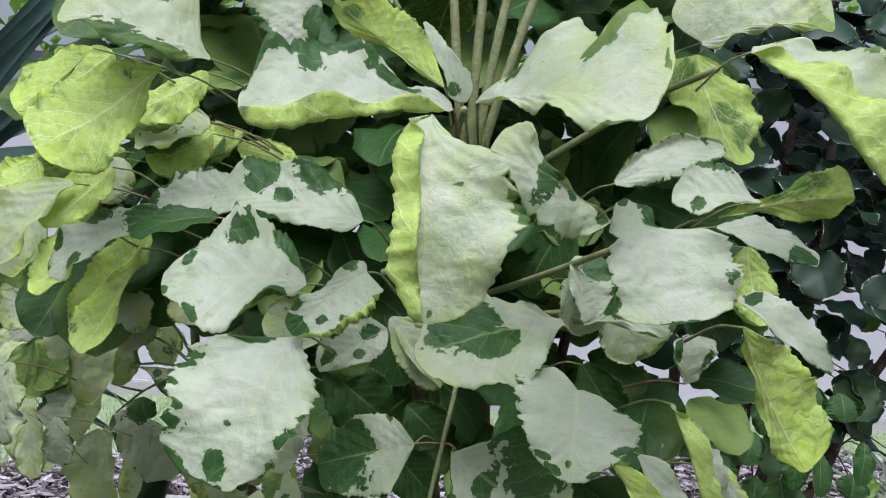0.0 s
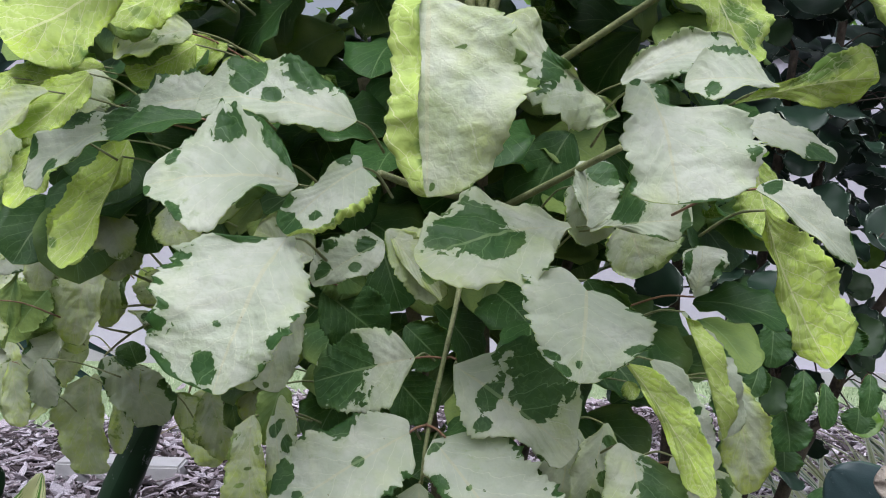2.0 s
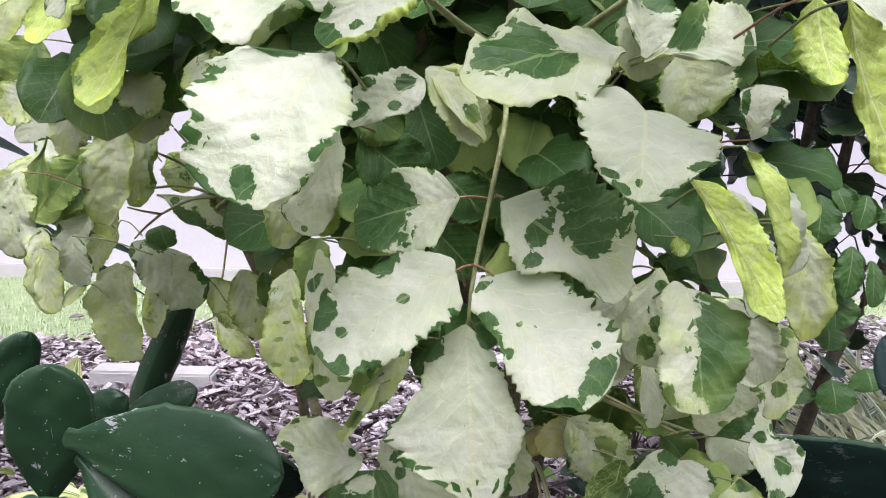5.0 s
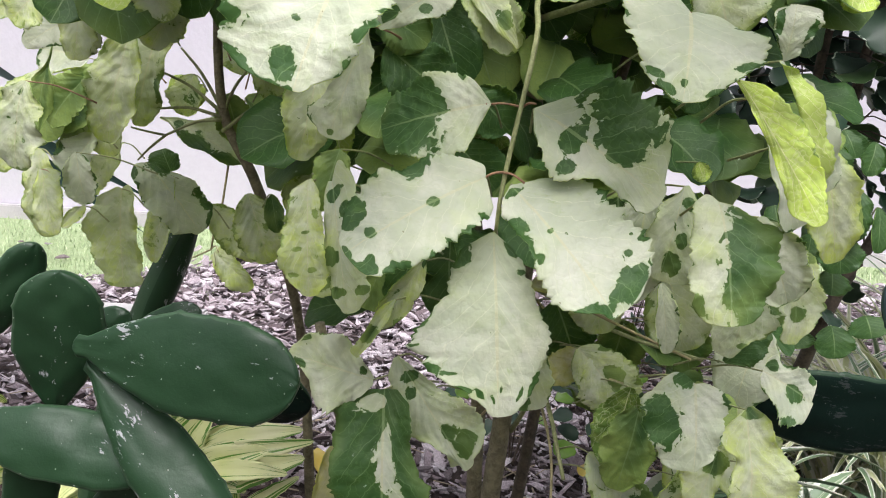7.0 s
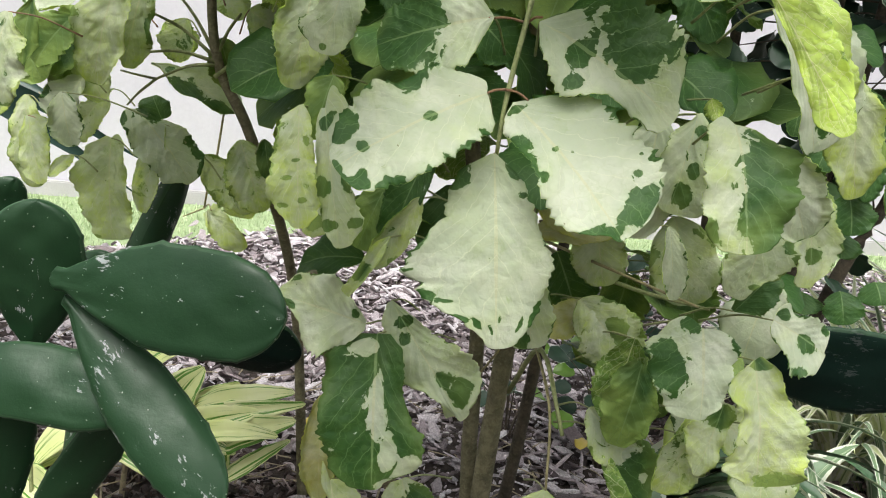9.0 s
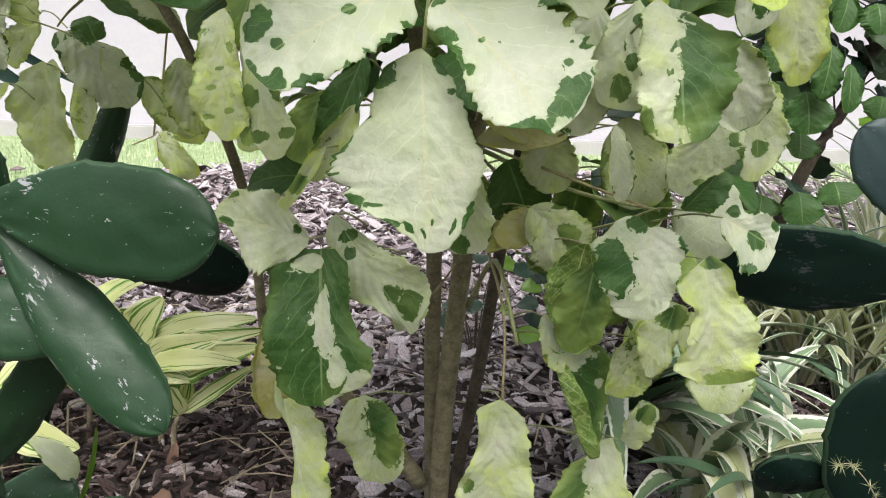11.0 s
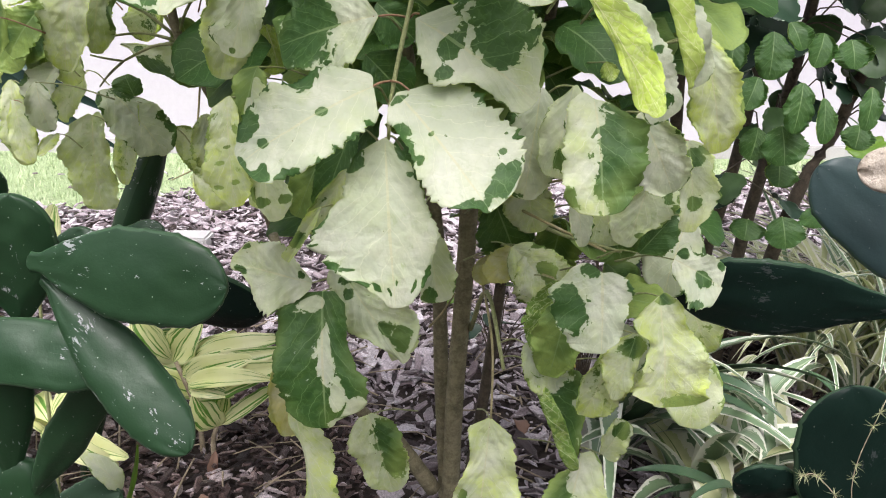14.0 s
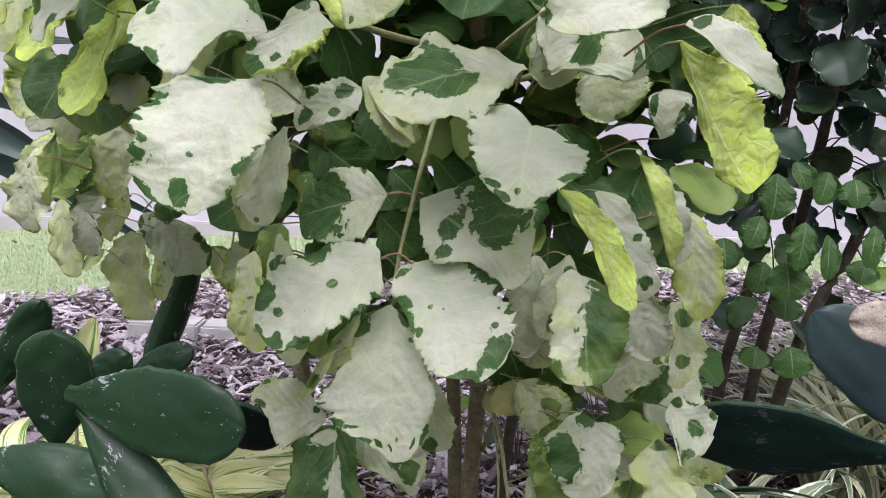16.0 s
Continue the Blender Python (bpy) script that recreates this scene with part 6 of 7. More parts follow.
leaf(rear_shrub, (-0.389, 1.600, 0.876), (-0.303, 1.580, 0.808), 0, "dullgreen", 118, face=(0, -1, 0.35), prof=((0.0077, 0.0202, 0.0301, 0.0364, 0.0411, 0.0338, 0.0267, 0.0111), (0.0023, 0.0064, 0.0125, 0.0148, 0.0154, 0.0147, 0.0106, 0.008)), bend=15, roll=(0, 0))
leaf(rear_shrub, (-0.290, 1.500, 0.875), (-0.265, 1.500, 0.785), 0.053, "lime", 119)
leaf(rear_shrub, (-0.391, 1.750, 0.665), (-0.397, 1.730, 0.565), 0, "lime", 120, face=(0, -1, 0.35), prof=((0.0021, 0.0074, 0.024, 0.0277, 0.0313, 0.026, 0.0173, 0.0115), (0.0021, 0.0371, 0.0635, 0.0623, 0.061, 0.0597, 0.0458, 0.036)), bend=15, roll=(0, 0))
leaf(rear_shrub, (-0.489, 1.800, 0.563), (-0.406, 1.780, 0.499), 0, "lime", 121, face=(0, -1, 0.35), prof=((0.0196, 0.0227, 0.0221, 0.0212, 0.0184, 0.0155, 0.0128, 0.0065), (0.0095, 0.0153, 0.0239, 0.0292, 0.0312, 0.033, 0.0244, 0.0167)), bend=15, roll=(0, 0))
leaf(rear_shrub, (-0.588, 1.500, 0.914), (-0.667, 1.500, 0.831), 0.078, "dullgreen", 122)
leaf(rear_shrub, (-0.419, 1.550, 0.964), (-0.362, 1.500, 0.917), 0.071, "lime", 123)
leaf(rear_shrub, (-0.354, 1.500, 0.931), (-0.291, 1.500, 0.888), 0.071, "lime", 124)
leaf(rear_shrub, (-0.575, 1.400, 0.926), (-0.647, 1.400, 0.936), 0.091, "white", 125)
leaf(shrub, (-0.465, 1.100, 0.992), (-0.465, 1.080, 0.922), 0, "cream", 126, face=(0, -1, 0.35), prof=((0.0013, 0.0077, 0.0189, 0.0213, 0.0236, 0.0233, 0.0178, 0.0142), (0.0137, 0.0151, 0.0171, 0.0192, 0.0202, 0.0165, 0.0129, 0.0104)), bend=15, lime=0.7, lobes=(0, 0.03), roll=(0, 0))
leaf(rear_shrub, (-0.285, 1.300, 0.754), (-0.275, 1.300, 0.700), 0.031, "green", 127)
leaf(rear_shrub, (-0.274, 1.500, 0.899), (-0.242, 1.500, 0.826), 0.060, "lime", 128)
leaf(rear_shrub, (-0.731, 1.600, 0.902), (-0.804, 1.580, 0.730), 0.104, "lime", 129)
leaf(rear_shrub, (-0.718, 1.550, 0.775), (-0.706, 1.550, 0.625), 0.070, "lime", 130)
leaf(rear_shrub, (-0.583, 1.500, 0.877), (-0.669, 1.500, 0.814), 0.087, "dullgreen", 131)
leaf(rear_shrub, (-0.607, 1.500, 0.816), (-0.662, 1.500, 0.768), 0.054, "dullgreen", 132)
leaf(rear_shrub, (-0.551, 1.200, 1.019), (-0.610, 1.200, 0.971), 0.054, "lime", 133)
leaf(rear_shrub, (-0.495, 1.350, 0.970), (-0.532, 1.350, 0.808), 0.080, "dull", 134)
leaf(shrub, (-0.505, 1.160, 0.969), (-0.549, 1.140, 0.934), 0, "white", 135, face=(0, -1, 0.35), prof=((0.006, 0.0112, 0.019, 0.0268, 0.0231, 0.0192, 0.012, 0.0054), (0.0015, 0.0127, 0.0148, 0.0169, 0.0191, 0.0192, 0.0133, 0.0095)), bend=15, roll=(0, 0))
leaf(rear_shrub, (-0.467, 1.150, 0.977), (-0.503, 1.150, 0.927), 0.055, "cream", 136)
leaf(rear_shrub, (-0.349, 1.200, 1.035), (-0.423, 1.200, 0.975), 0.088, "dullgreen", 137)
leaf(rear_shrub, (-0.546, 1.200, 1.039), (-0.569, 1.200, 0.972), 0.092, "dullgreen", 138)
leaf(rear_shrub, (-0.561, 1.350, 0.898), (-0.613, 1.350, 0.830), 0.082, "dullgreen", 139)
# brighter leaves behind
leaf(shrub, (-0.458, 1.000, 1.161), (-0.488, 0.980, 1.127), 0.060, "lime", 600, face=(-0.23, -1, 0.06), under=True)
leaf(shrub, (-0.421, 1.020, 1.157), (-0.364, 1.000, 1.134), 0.055, "lime", 601, face=(-0.12, -1, 0.09), under=True)
leaf(shrub, (-0.344, 0.950, 1.231), (-0.288, 0.930, 1.204), 0.050, "dullgreen", 602, face=(-0.35, -1, 0.24))
leaf(shrub, (-0.276, 0.970, 1.213), (-0.326, 0.950, 1.178), 0.050, "green", 603, face=(0.24, -1, 0.48))
leaf(shrub, (-0.318, 1.020, 1.180), (-0.241, 1.000, 1.202), 0.050, "lime", 604, face=(0.14, -1, 0.13), under=True)
leaf(shrub, (-0.347, 0.950, 1.166), (-0.359, 0.930, 1.117), 0.060, "half", 605, face=(-0.02, -1, 0.17))
leaf(shrub, (-0.247, 1.050, 1.191), (-0.176, 1.030, 1.177), 0.050, "lime", 606, face=(-0.28, -1, 0.06), under=True)
leaf(shrub, (-0.504, 1.100, 1.184), (-0.444, 1.080, 1.137), 0.075, "lime", 607, face=(-0.25, -1, 0.56), under=True)
leaf(shrub, (-0.457, 1.120, 1.194), (-0.397, 1.100, 1.145), 0.075, "lime", 608, face=(0.18, -1, 0.48), under=True)
leaf(shrub, (-0.457, 1.080, 1.143), (-0.494, 1.060, 1.097), 0.080, "lime", 609, face=(0.16, -1, 0.12), under=True)
leaf(shrub, (-0.430, 1.100, 1.136), (-0.469, 1.080, 1.085), 0.070, "lime", 610, face=(-0.18, -1, 0.38), under=True)
leaf(shrub, (-0.256, 0.970, 1.199), (-0.319, 0.950, 1.162), 0.060, "lime", 611, face=(0.11, -1, 0.51), under=True)
leaf(shrub, (-0.289, 1.000, 1.031), (-0.260, 0.980, 0.990), 0.060, "lime", 612, face=(0.22, -1, 0.05))
leaf(shrub, (-0.375, 1.050, 1.018), (-0.347, 1.030, 0.968), 0.060, "dull", 613, face=(0.02, -1, 0.40))
leaf(shrub, (-0.355, 1.100, 0.997), (-0.382, 1.080, 0.939), 0.060, "dull", 614, face=(-0.05, -1, 0.11))
leaf(rear_shrub, (-0.670, 1.420, 0.881), (-0.624, 1.400, 0.805), 0.090, "dullgreen", 615, face=(-0.07, -1, 0.05))
leaf(rear_shrub, (-0.599, 1.440, 0.884), (-0.628, 1.420, 0.815), 0.080, "dullgreen", 616, face=(0.25, -1, 0.52))
leaf(rear_shrub, (-0.591, 1.460, 0.850), (-0.553, 1.440, 0.780), 0.070, "dull", 617, face=(-0.02, -1, 0.18))
leaf(rear_shrub, (-0.329, 1.350, 0.746), (-0.292, 1.330, 0.649), 0.070, "lime", 618, face=(0.24, -1, 0.34))
leaf(rear_shrub, (-0.424, 1.500, 0.703), (-0.336, 1.480, 0.623), 0.060, "lime", 619, face=(0.22, -1, 0.51))
leaf(rear_shrub, (-0.315, 1.450, 0.709), (-0.338, 1.430, 0.631), 0.060, "lime", 620, face=(-0.04, -1, 0.25))
leaf(shrub, (-0.225, 1.200, 0.817), (-0.236, 1.180, 0.747), 0.050, "lime", 621, face=(0.02, -1, 0.26))
leaf(rear_shrub, (-0.631, 1.500, 0.877), (-0.685, 1.480, 0.813), 0.090, "dullgreen", 622, face=(-0.29, -1, 0.18))
leaf(rear_shrub, (-0.704, 1.450, 0.880), (-0.663, 1.430, 0.808), 0.090, "dull", 623, face=(0.17, -1, 0.03))
leaf(rear_shrub, (-0.497, 1.550, 0.905), (-0.455, 1.530, 0.854), 0.070, "lime", 624, face=(-0.37, -1, 0.38), under=True)
leaf(rear_shrub, (-0.526, 1.500, 0.919), (-0.537, 1.480, 0.849), 0.070, "dullgreen", 625, face=(-0.20, -1, 0.32))
leaf(rear_shrub, (-0.333, 1.500, 0.906), (-0.305, 1.480, 0.959), 0.070, "lime", 626, face=(-0.07, -1, 0.21), under=True)
leaf(shrub, (-0.183, 1.000, 0.940), (-0.201, 0.980, 0.835), 0.060, "dull", 627, face=(0.30, -1, 0.12))
leaf(shrub, (-0.197, 1.200, 0.884), (-0.177, 1.180, 0.823), 0.050, "lime", 628, face=(-0.11, -1, 0.12), under=True)


def inner_leaves():
    """The shaded leaves that fill the shrub's middle, shade put into their dark green."""
    rnd = random.Random(77)
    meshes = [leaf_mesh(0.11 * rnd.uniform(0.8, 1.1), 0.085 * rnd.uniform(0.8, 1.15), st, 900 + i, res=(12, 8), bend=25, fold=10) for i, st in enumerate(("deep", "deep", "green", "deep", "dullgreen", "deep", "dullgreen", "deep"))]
    made = 0
    while made < 270:
        x, y, z = rnd.uniform(-0.42, 0.34), rnd.uniform(0.95, 1.6), rnd.uniform(0.5, 1.6)
        if z < 1.0 and x < -0.17 or z < 0.72 and (y < 1.12 or rnd.random() < 0.6 or x > 0.42) or z > 1.1 and y < 1.0 or y < 1.03:
            continue
        d = Vector((x - 0.06, y - 1.3, 0)).normalized()
        ob = part("leaf", rnd.choice(meshes), (LEAF_TOP, LEAF_UNDER), shrub)
        base = Vector((x, y, z))
        tip = base + (d * 0.6 + Vector((rnd.uniform(-0.6, 0.6), rnd.uniform(-0.5, 0.2), rnd.uniform(-0.9, 0.1)))) * 0.1
        m, _ = leaf_pose(base, tip, (d.x + rnd.uniform(-0.4, 0.4), d.y - 0.5, 0.8))
        ob.matrix_parent_inverse = Matrix.Translation(-Vector(shrub.location))
        ob.matrix_basis = Matrix.Translation(base) @ m
        made += 1
    low = [leaf_mesh(0.10, 0.075, st, 930 + i, res=(20, 12), bend=25, fold=10) for i, st in enumerate(("half", "lime", "white", "green"))]
    for i in range(12):
        base = Vector((rnd.uniform(0.22, 0.42), rnd.uniform(1.12, 1.34), rnd.uniform(0.42, 0.78)))
        tip = base + Vector((rnd.uniform(-0.4, 0.5), rnd.uniform(-0.4, 0.1), rnd.uniform(-1, -0.2)))
        ob = part("leaf", low[i % 4], (LEAF_TOP, LEAF_UNDER), shrub)
        m, _ = leaf_pose(base, tip, (rnd.uniform(-0.4, 0.4), -0.7, 0.6))
        ob.matrix_parent_inverse = Matrix.Translation(-Vector(shrub.location))
        ob.matrix_basis = Matrix.Translation(base) @ m @ Matrix.Scale(rnd.uniform(0.7, 1.1), 4)
        stalk_to(shrub, base, (0.1, 1.4), 0.1, PETIOLE)


inner_leaves()


def joined_leaves(name, mesh, mats, places, plant, label):
    """Many far leaves, out of one blade, in one mesh."""
    co = np.array([v.co[:] for v in mesh.vertices])
    quads = [tuple(p.vertices) for p in mesh.polygons]
    verts, faces, slots, at = [], [], [], {}
    one = {k: [d.value for d in mesh.attributes[k].data] for k in ("green", "lime", "autumn", "along", "across")}
    ix = [p.material_index for p in mesh.polygons]
    for i, m in enumerate(places):
        mm = np.array(m)
        verts += (co @ mm[:3, :3].T + mm[:3, 3]).tolist()
        faces += [tuple(q + i * len(co) for q in f) for f in quads]
        slots += ix
    me = mesh_of(name, verts, faces, [(k, v * len(places)) for k, v in one.items()], True, slots)
    ob = settle(part(name, me, mats, plant, label), plant)
    ob["kind"] = "stuff"


def far_crown():
    rnd = random.Random(78)
    # Dark green fill: the crown's inner shade put into leaf colour
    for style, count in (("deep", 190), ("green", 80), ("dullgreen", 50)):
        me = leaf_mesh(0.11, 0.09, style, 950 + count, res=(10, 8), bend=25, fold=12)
        places = []
        while len(places) < count:
            x, y, z = rnd.uniform(-0.5, 0.36), rnd.uniform(1.05, 1.6), rnd.uniform(0.82, 1.5)
            if z < 1.0 and (x < -0.2 or rnd.random() < 0.5):
                continue
            b = Vector((x, y, z))
            t = b + Vector((rnd.uniform(-1, 1), rnd.uniform(-0.8, 0.4), rnd.uniform(-1, 0.2)))
            m, _ = leaf_pose(b, t, (rnd.uniform(-0.5, 0.5), -0.8, 0.8))
            places.append(Matrix.Translation(b) @ m @ Matrix.Scale(rnd.uniform(0.8, 1.15), 4))
        joined_leaves("inner_foliage", me, (LEAF_TOP, LEAF_UNDER), places, shrub, "shaded inner foliage")
    # Unseen leaves added above the view, only to shade the shrub's middle
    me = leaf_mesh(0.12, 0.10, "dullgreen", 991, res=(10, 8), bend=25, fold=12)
    places = []
    for _ in range(35):
        b = Vector((rnd.uniform(-0.4, 0.45), rnd.uniform(0.95, 1.5), rnd.uniform(1.44, 1.75)))
        m, _ = leaf_pose(b, b + Vector((rnd.uniform(-1, 1), rnd.uniform(-1, 0.4), rnd.uniform(-0.6, 0.2))), (rnd.uniform(-0.4, 0.4), -0.5, 1))
        places.append(Matrix.Translation(b) @ m)
    joined_leaves("crown_foliage", me, (LEAF_TOP, LEAF_UNDER), places, shrub, "unseen top foliage added to shade the shrub's middle")


far_crown()

# ---- prickly pears ----
CORK = bark("corky_scar", (0.22, 0.18, 0.14), (0.50, 0.44, 0.37), 40)


def pad(plant, foot, tip, width, thick, face=(0, -1, 0.2), seed=0, bend=0.0, label="", mat=None, neck=0.0):
    """One flattened, egg-shaped joint with rows of small pale areoles."""
    foot, tip = Vector(foot), Vector(tip)
    m, ln = leaf_pose(foot, tip, face)
    rnd = random.Random(seed)
    nu, nv = 56, 28
    verts, faces, ac = [], [], []

    def skin(s, a):
        q0 = abs(2 * s ** 1.36 - 1)
        prof = max(0.0, 1 - q0 ** 2.7) ** 0.55 * (0.62 + 0.38 * min(1, s * 2.2))
        prof *= min(1.0, s / neck) ** 0.6 if neck else 1.0
        prof = max(prof, 0.24 * min(1.0, s / 0.02) ** 0.5 * (1 - s))
        knob = max(0.0, math.sin(s * 44 + seed + 1.5 * math.cos(a))) ** 8 if s > 0.12 else 0.0
        w = 0.5 * width * prof * (1 + 0.06 * noise.noise(Vector((s * 4, seed, math.cos(a)))) + 0.045 * knob)
        t = 0.5 * thick * (0.25 + 0.75 * prof) * (1 if 0 < s < 1 else 0)
        c, q = math.cos(a), math.sin(a)
        e = abs(c) ** 1.15 * (1 if c > 0 else -1)
        f = abs(q) ** 0.85 * (1 if q > 0 else -1)
        sag = 0.004 * noise.noise(Vector((s * 3, e * 1.5, seed))) + 0.002 * noise.noise(Vector((s * 8, e * 4, seed)))
        return Vector((w * e, s * ln, t * f + bend * (s - s * s) * 4 * ln + sag)), abs(e)

    for i in range(nu + 1):
        s = 0.5 - 0.5 * math.cos(math.pi * i / nu)
        for k in range(nv):
            p, e = skin(s, 2 * math.pi * k / nv)
            verts.append(p)
            ac.append(e)
    for i in range(nu):
        for k in range(nv):
            a, b = i * nv + k, i * nv + (k + 1) % nv
            faces.append((a, b, b + nv, a + nv))
    body = part("pad", mesh_of("pad", verts, faces, [("across", ac)]), mat or (SHADED_CACTUS if plant.name == "prickly_pear.002" else CACTUS), plant, label)
    body.matrix_parent_inverse = Matrix.Translation(-Vector(plant.location))
    body.matrix_basis = Matrix.Translation(foot) @ m
    bm = bmesh.new()
    for s in (0.14, 0.28, 0.42, 0.56, 0.70, 0.84, 0.95):
        for k in range(8):
            a = 2 * math.pi * (k + (0.5 if int(s * 100) % 4 else 0) + rnd.uniform(-0.14, 0.14)) / 8
            p, _ = skin(s + rnd.uniform(-0.03, 0.03), a)
            bmesh.ops.create_icosphere(bm, subdivisions=1, radius=rnd.uniform(0.0005, 0.0010), matrix=Matrix.Translation(p) @ Matrix.Diagonal((1, 1, 0.7, 1)))
    dots = part("areole_speckle", bm, AREOLE if plant is pear else DULL_AREOLE, body, "small areoles")
    dots["kind"] = "stuff"
    return body


pear = thing("prickly_pear", "dark green spineless prickly pear with scarred flat pads", "cactus", (-0.50, 1.02, 0))
pad(pear, (-0.412, 0.93, 0.641), (-0.174, 0.855, 0.640), 0.102, 0.022, (0.1, -1, 0.15), 1, label="large oval pad with grey scars")
pad(pear, (-0.455, 0.98, 0.545), (-0.432, 0.95, 0.712), 0.092, 0.022, (0.2, -1, 0.1), 2)
pad(pear, (-0.402, 0.94, 0.622), (-0.232, 0.87, 0.444), 0.074, 0.024, (0.25, -1, 0.35), 3)
pad(pear, (-0.56, 0.95, 0.545), (-0.326, 0.92, 0.522), 0.078, 0.022, (0, -1, 0.5), 4)
pad(pear, (-0.485, 1.0, 0.30), (-0.352, 0.965, 0.50), 0.056, 0.024, (0.5, -1, 0.1), 5)
pad(pear, (-0.415, 1.120, 0.560), (-0.194, 1.100, 0.526), 0.112, 0.020, (0, -1, -0.6), 6, label="pad in deep shade", mat=SHADED_CACTUS)
pad(pear, (-0.545, 1.20, 0.53), (-0.445, 1.19, 0.602), 0.055, 0.018, (0.3, -1, 0.3), 7)
pad(pear, (-0.485, 1.25, 0.54), (-0.366, 1.24, 0.597), 0.050, 0.018, (-0.2, -1, 0.3), 8)
pad(pear, (-0.60, 1.10, 0.57), (-0.52, 1.09, 0.710), 0.055, 0.018, (0.5, -1, 0.1), 9)
pad(pear, (-0.51, 1.03, -0.02), (-0.50, 1.02, 0.20), 0.10, 0.04, (0.4, -1, 0), 10)
pad(pear, (-0.51, 1.02, 0.18), (-0.49, 1.0, 0.36), 0.085, 0.035, (0.2, -1, 0), 11)
pad(pear, (-0.505, 1.0, 0.31), (-0.470, 0.97, 0.56), 0.058, 0.024, (0.5, -1, 0), 12)
pad(pear, (-0.55, 1.10, 0.16), (-0.405, 1.09, 0.255), 0.09, 0.02, (0, -1, 0.6), 13)
pad(pear, (-0.425, 1.10, 0.185), (-0.335, 1.10, 0.205), 0.06, 0.018, (0, -1, 0.6), 14)

column = thing("prickly_pear", "narrow dark prickly pear column seen edge-on in the mulch", "cactus", (-0.66, 1.52, 0))
pad(column, (-0.665, 1.53, -0.02), (-0.58, 1.51, 0.40), 0.06, 0.05, (1, -0.4, 0), 15)
pad(column, (-0.585, 1.51, 0.37), (-0.448, 1.49, 0.685), 0.058, 0.055, (1, -0.5, 0), 16)

pear2 = thing("prickly_pear", "dark prickly pear with broad shaded pads beside the strap-leaved clump", "cactus", (0.74, 1.2, 0))
pad(pear2, (0.665, 1.070, 0.545), (0.345, 1.130, 0.553), 0.118, 0.022, (0, -1, -0.3), 21, neck=0.6, label="long dark pad in shade")
pad(pear2, (0.735, 1.120, 0.535), (0.533, 1.180, 0.708), 0.110, 0.022, (-0.3, -1, 0.25), 22, label="blue-green pad with raised areoles", mat=SLATE_CACTUS)
pad(pear2, (0.645, 1.17, 0.13), (0.60, 1.14, 0.41), 0.158, 0.024, (0.1, -1, -0.5), 23)
pad(pear2, (0.585, 1.18, 0.225), (0.468, 1.18, 0.24), 0.078, 0.02, (0, -1, -0.4), 24)
pad(pear2, (0.58, 1.13, 0.165), (0.412, 1.13, 0.188), 0.08, 0.02, (0, -1, -0.3), 25)
pad(pear2, (0.72, 1.2, -0.02), (0.66, 1.17, 0.20), 0.15, 0.04, (0, -1, 0), 26)
pad(pear2, (0.74, 1.2, 0.1), (0.74, 1.16, 0.58), 0.12, 0.035, (0.2, -1, 0), 27)
pad(pear2, (0.690, 1.060, 0.725), (0.545, 1.090, 0.722), 0.060, 0.010, (-0.4, -1, 0.1), 28, label="corky tan scarred pad", mat=CORK)

# ---- asparagus fern sprays before the pads ----


def fern_spray(points, seed):
    sp = thing("asparagus_fern_spray", "thin pale asparagus fern spray with tiny needles", "fern", points[0], "asparagus sprays")
    stem("stalk", list(points), 0.0011, 0.0005, DRY_STALK, sp, sides=5, steps=6)
    rnd = random.Random(seed)
    line = spline(points, 6)
    verts, faces = [], []
    for i, c in enumerate(line[4:]):
        if i % 4 > 1:
            continue
        for _ in range(14):
            d = Vector((rnd.gauss(0, 1), rnd.gauss(0, 0.6), rnd.gauss(0, 1))).normalized() * rnd.uniform(0.007, 0.017)
            w = d.cross((0.3, 1, 0.2)).normalized() * 0.0006
            o = len(verts)
            verts += [c - w, c + w, c + d]
            faces.append((o, o + 1, o + 2))
    needles = settle(part("needles", mesh_of("needles", verts, faces), FERN, sp, "tiny pale green needles"), sp)
    needles["kind"] = "stuff"


FERN = plain_leaf("fern_needle", (0.30, 0.36, 0.16), (0.46, 0.46, 0.28), 0.6, share=0.2)
fern_spray(((0.66, 1.10, -0.02), (0.62, 1.09, 0.18), (0.595, 1.085, 0.30), (0.62, 1.08, 0.42)), 1)
fern_spray(((0.64, 1.10, 0.0), (0.60, 1.09, 0.22), (0.55, 1.085, 0.30), (0.52, 1.08, 0.305)), 2)
fern_spray(((0.60, 1.10, 0.0), (0.575, 1.09, 0.12), (0.61, 1.08, 0.22), (0.68, 1.07, 0.23)), 3)
fern_spray(((0.55, 1.09, 0.0), (0.52, 1.08, 0.08), (0.50, 1.07, 0.18), (0.53, 1.06, 0.25)), 4)

# ---- strap-leaved clumps ----


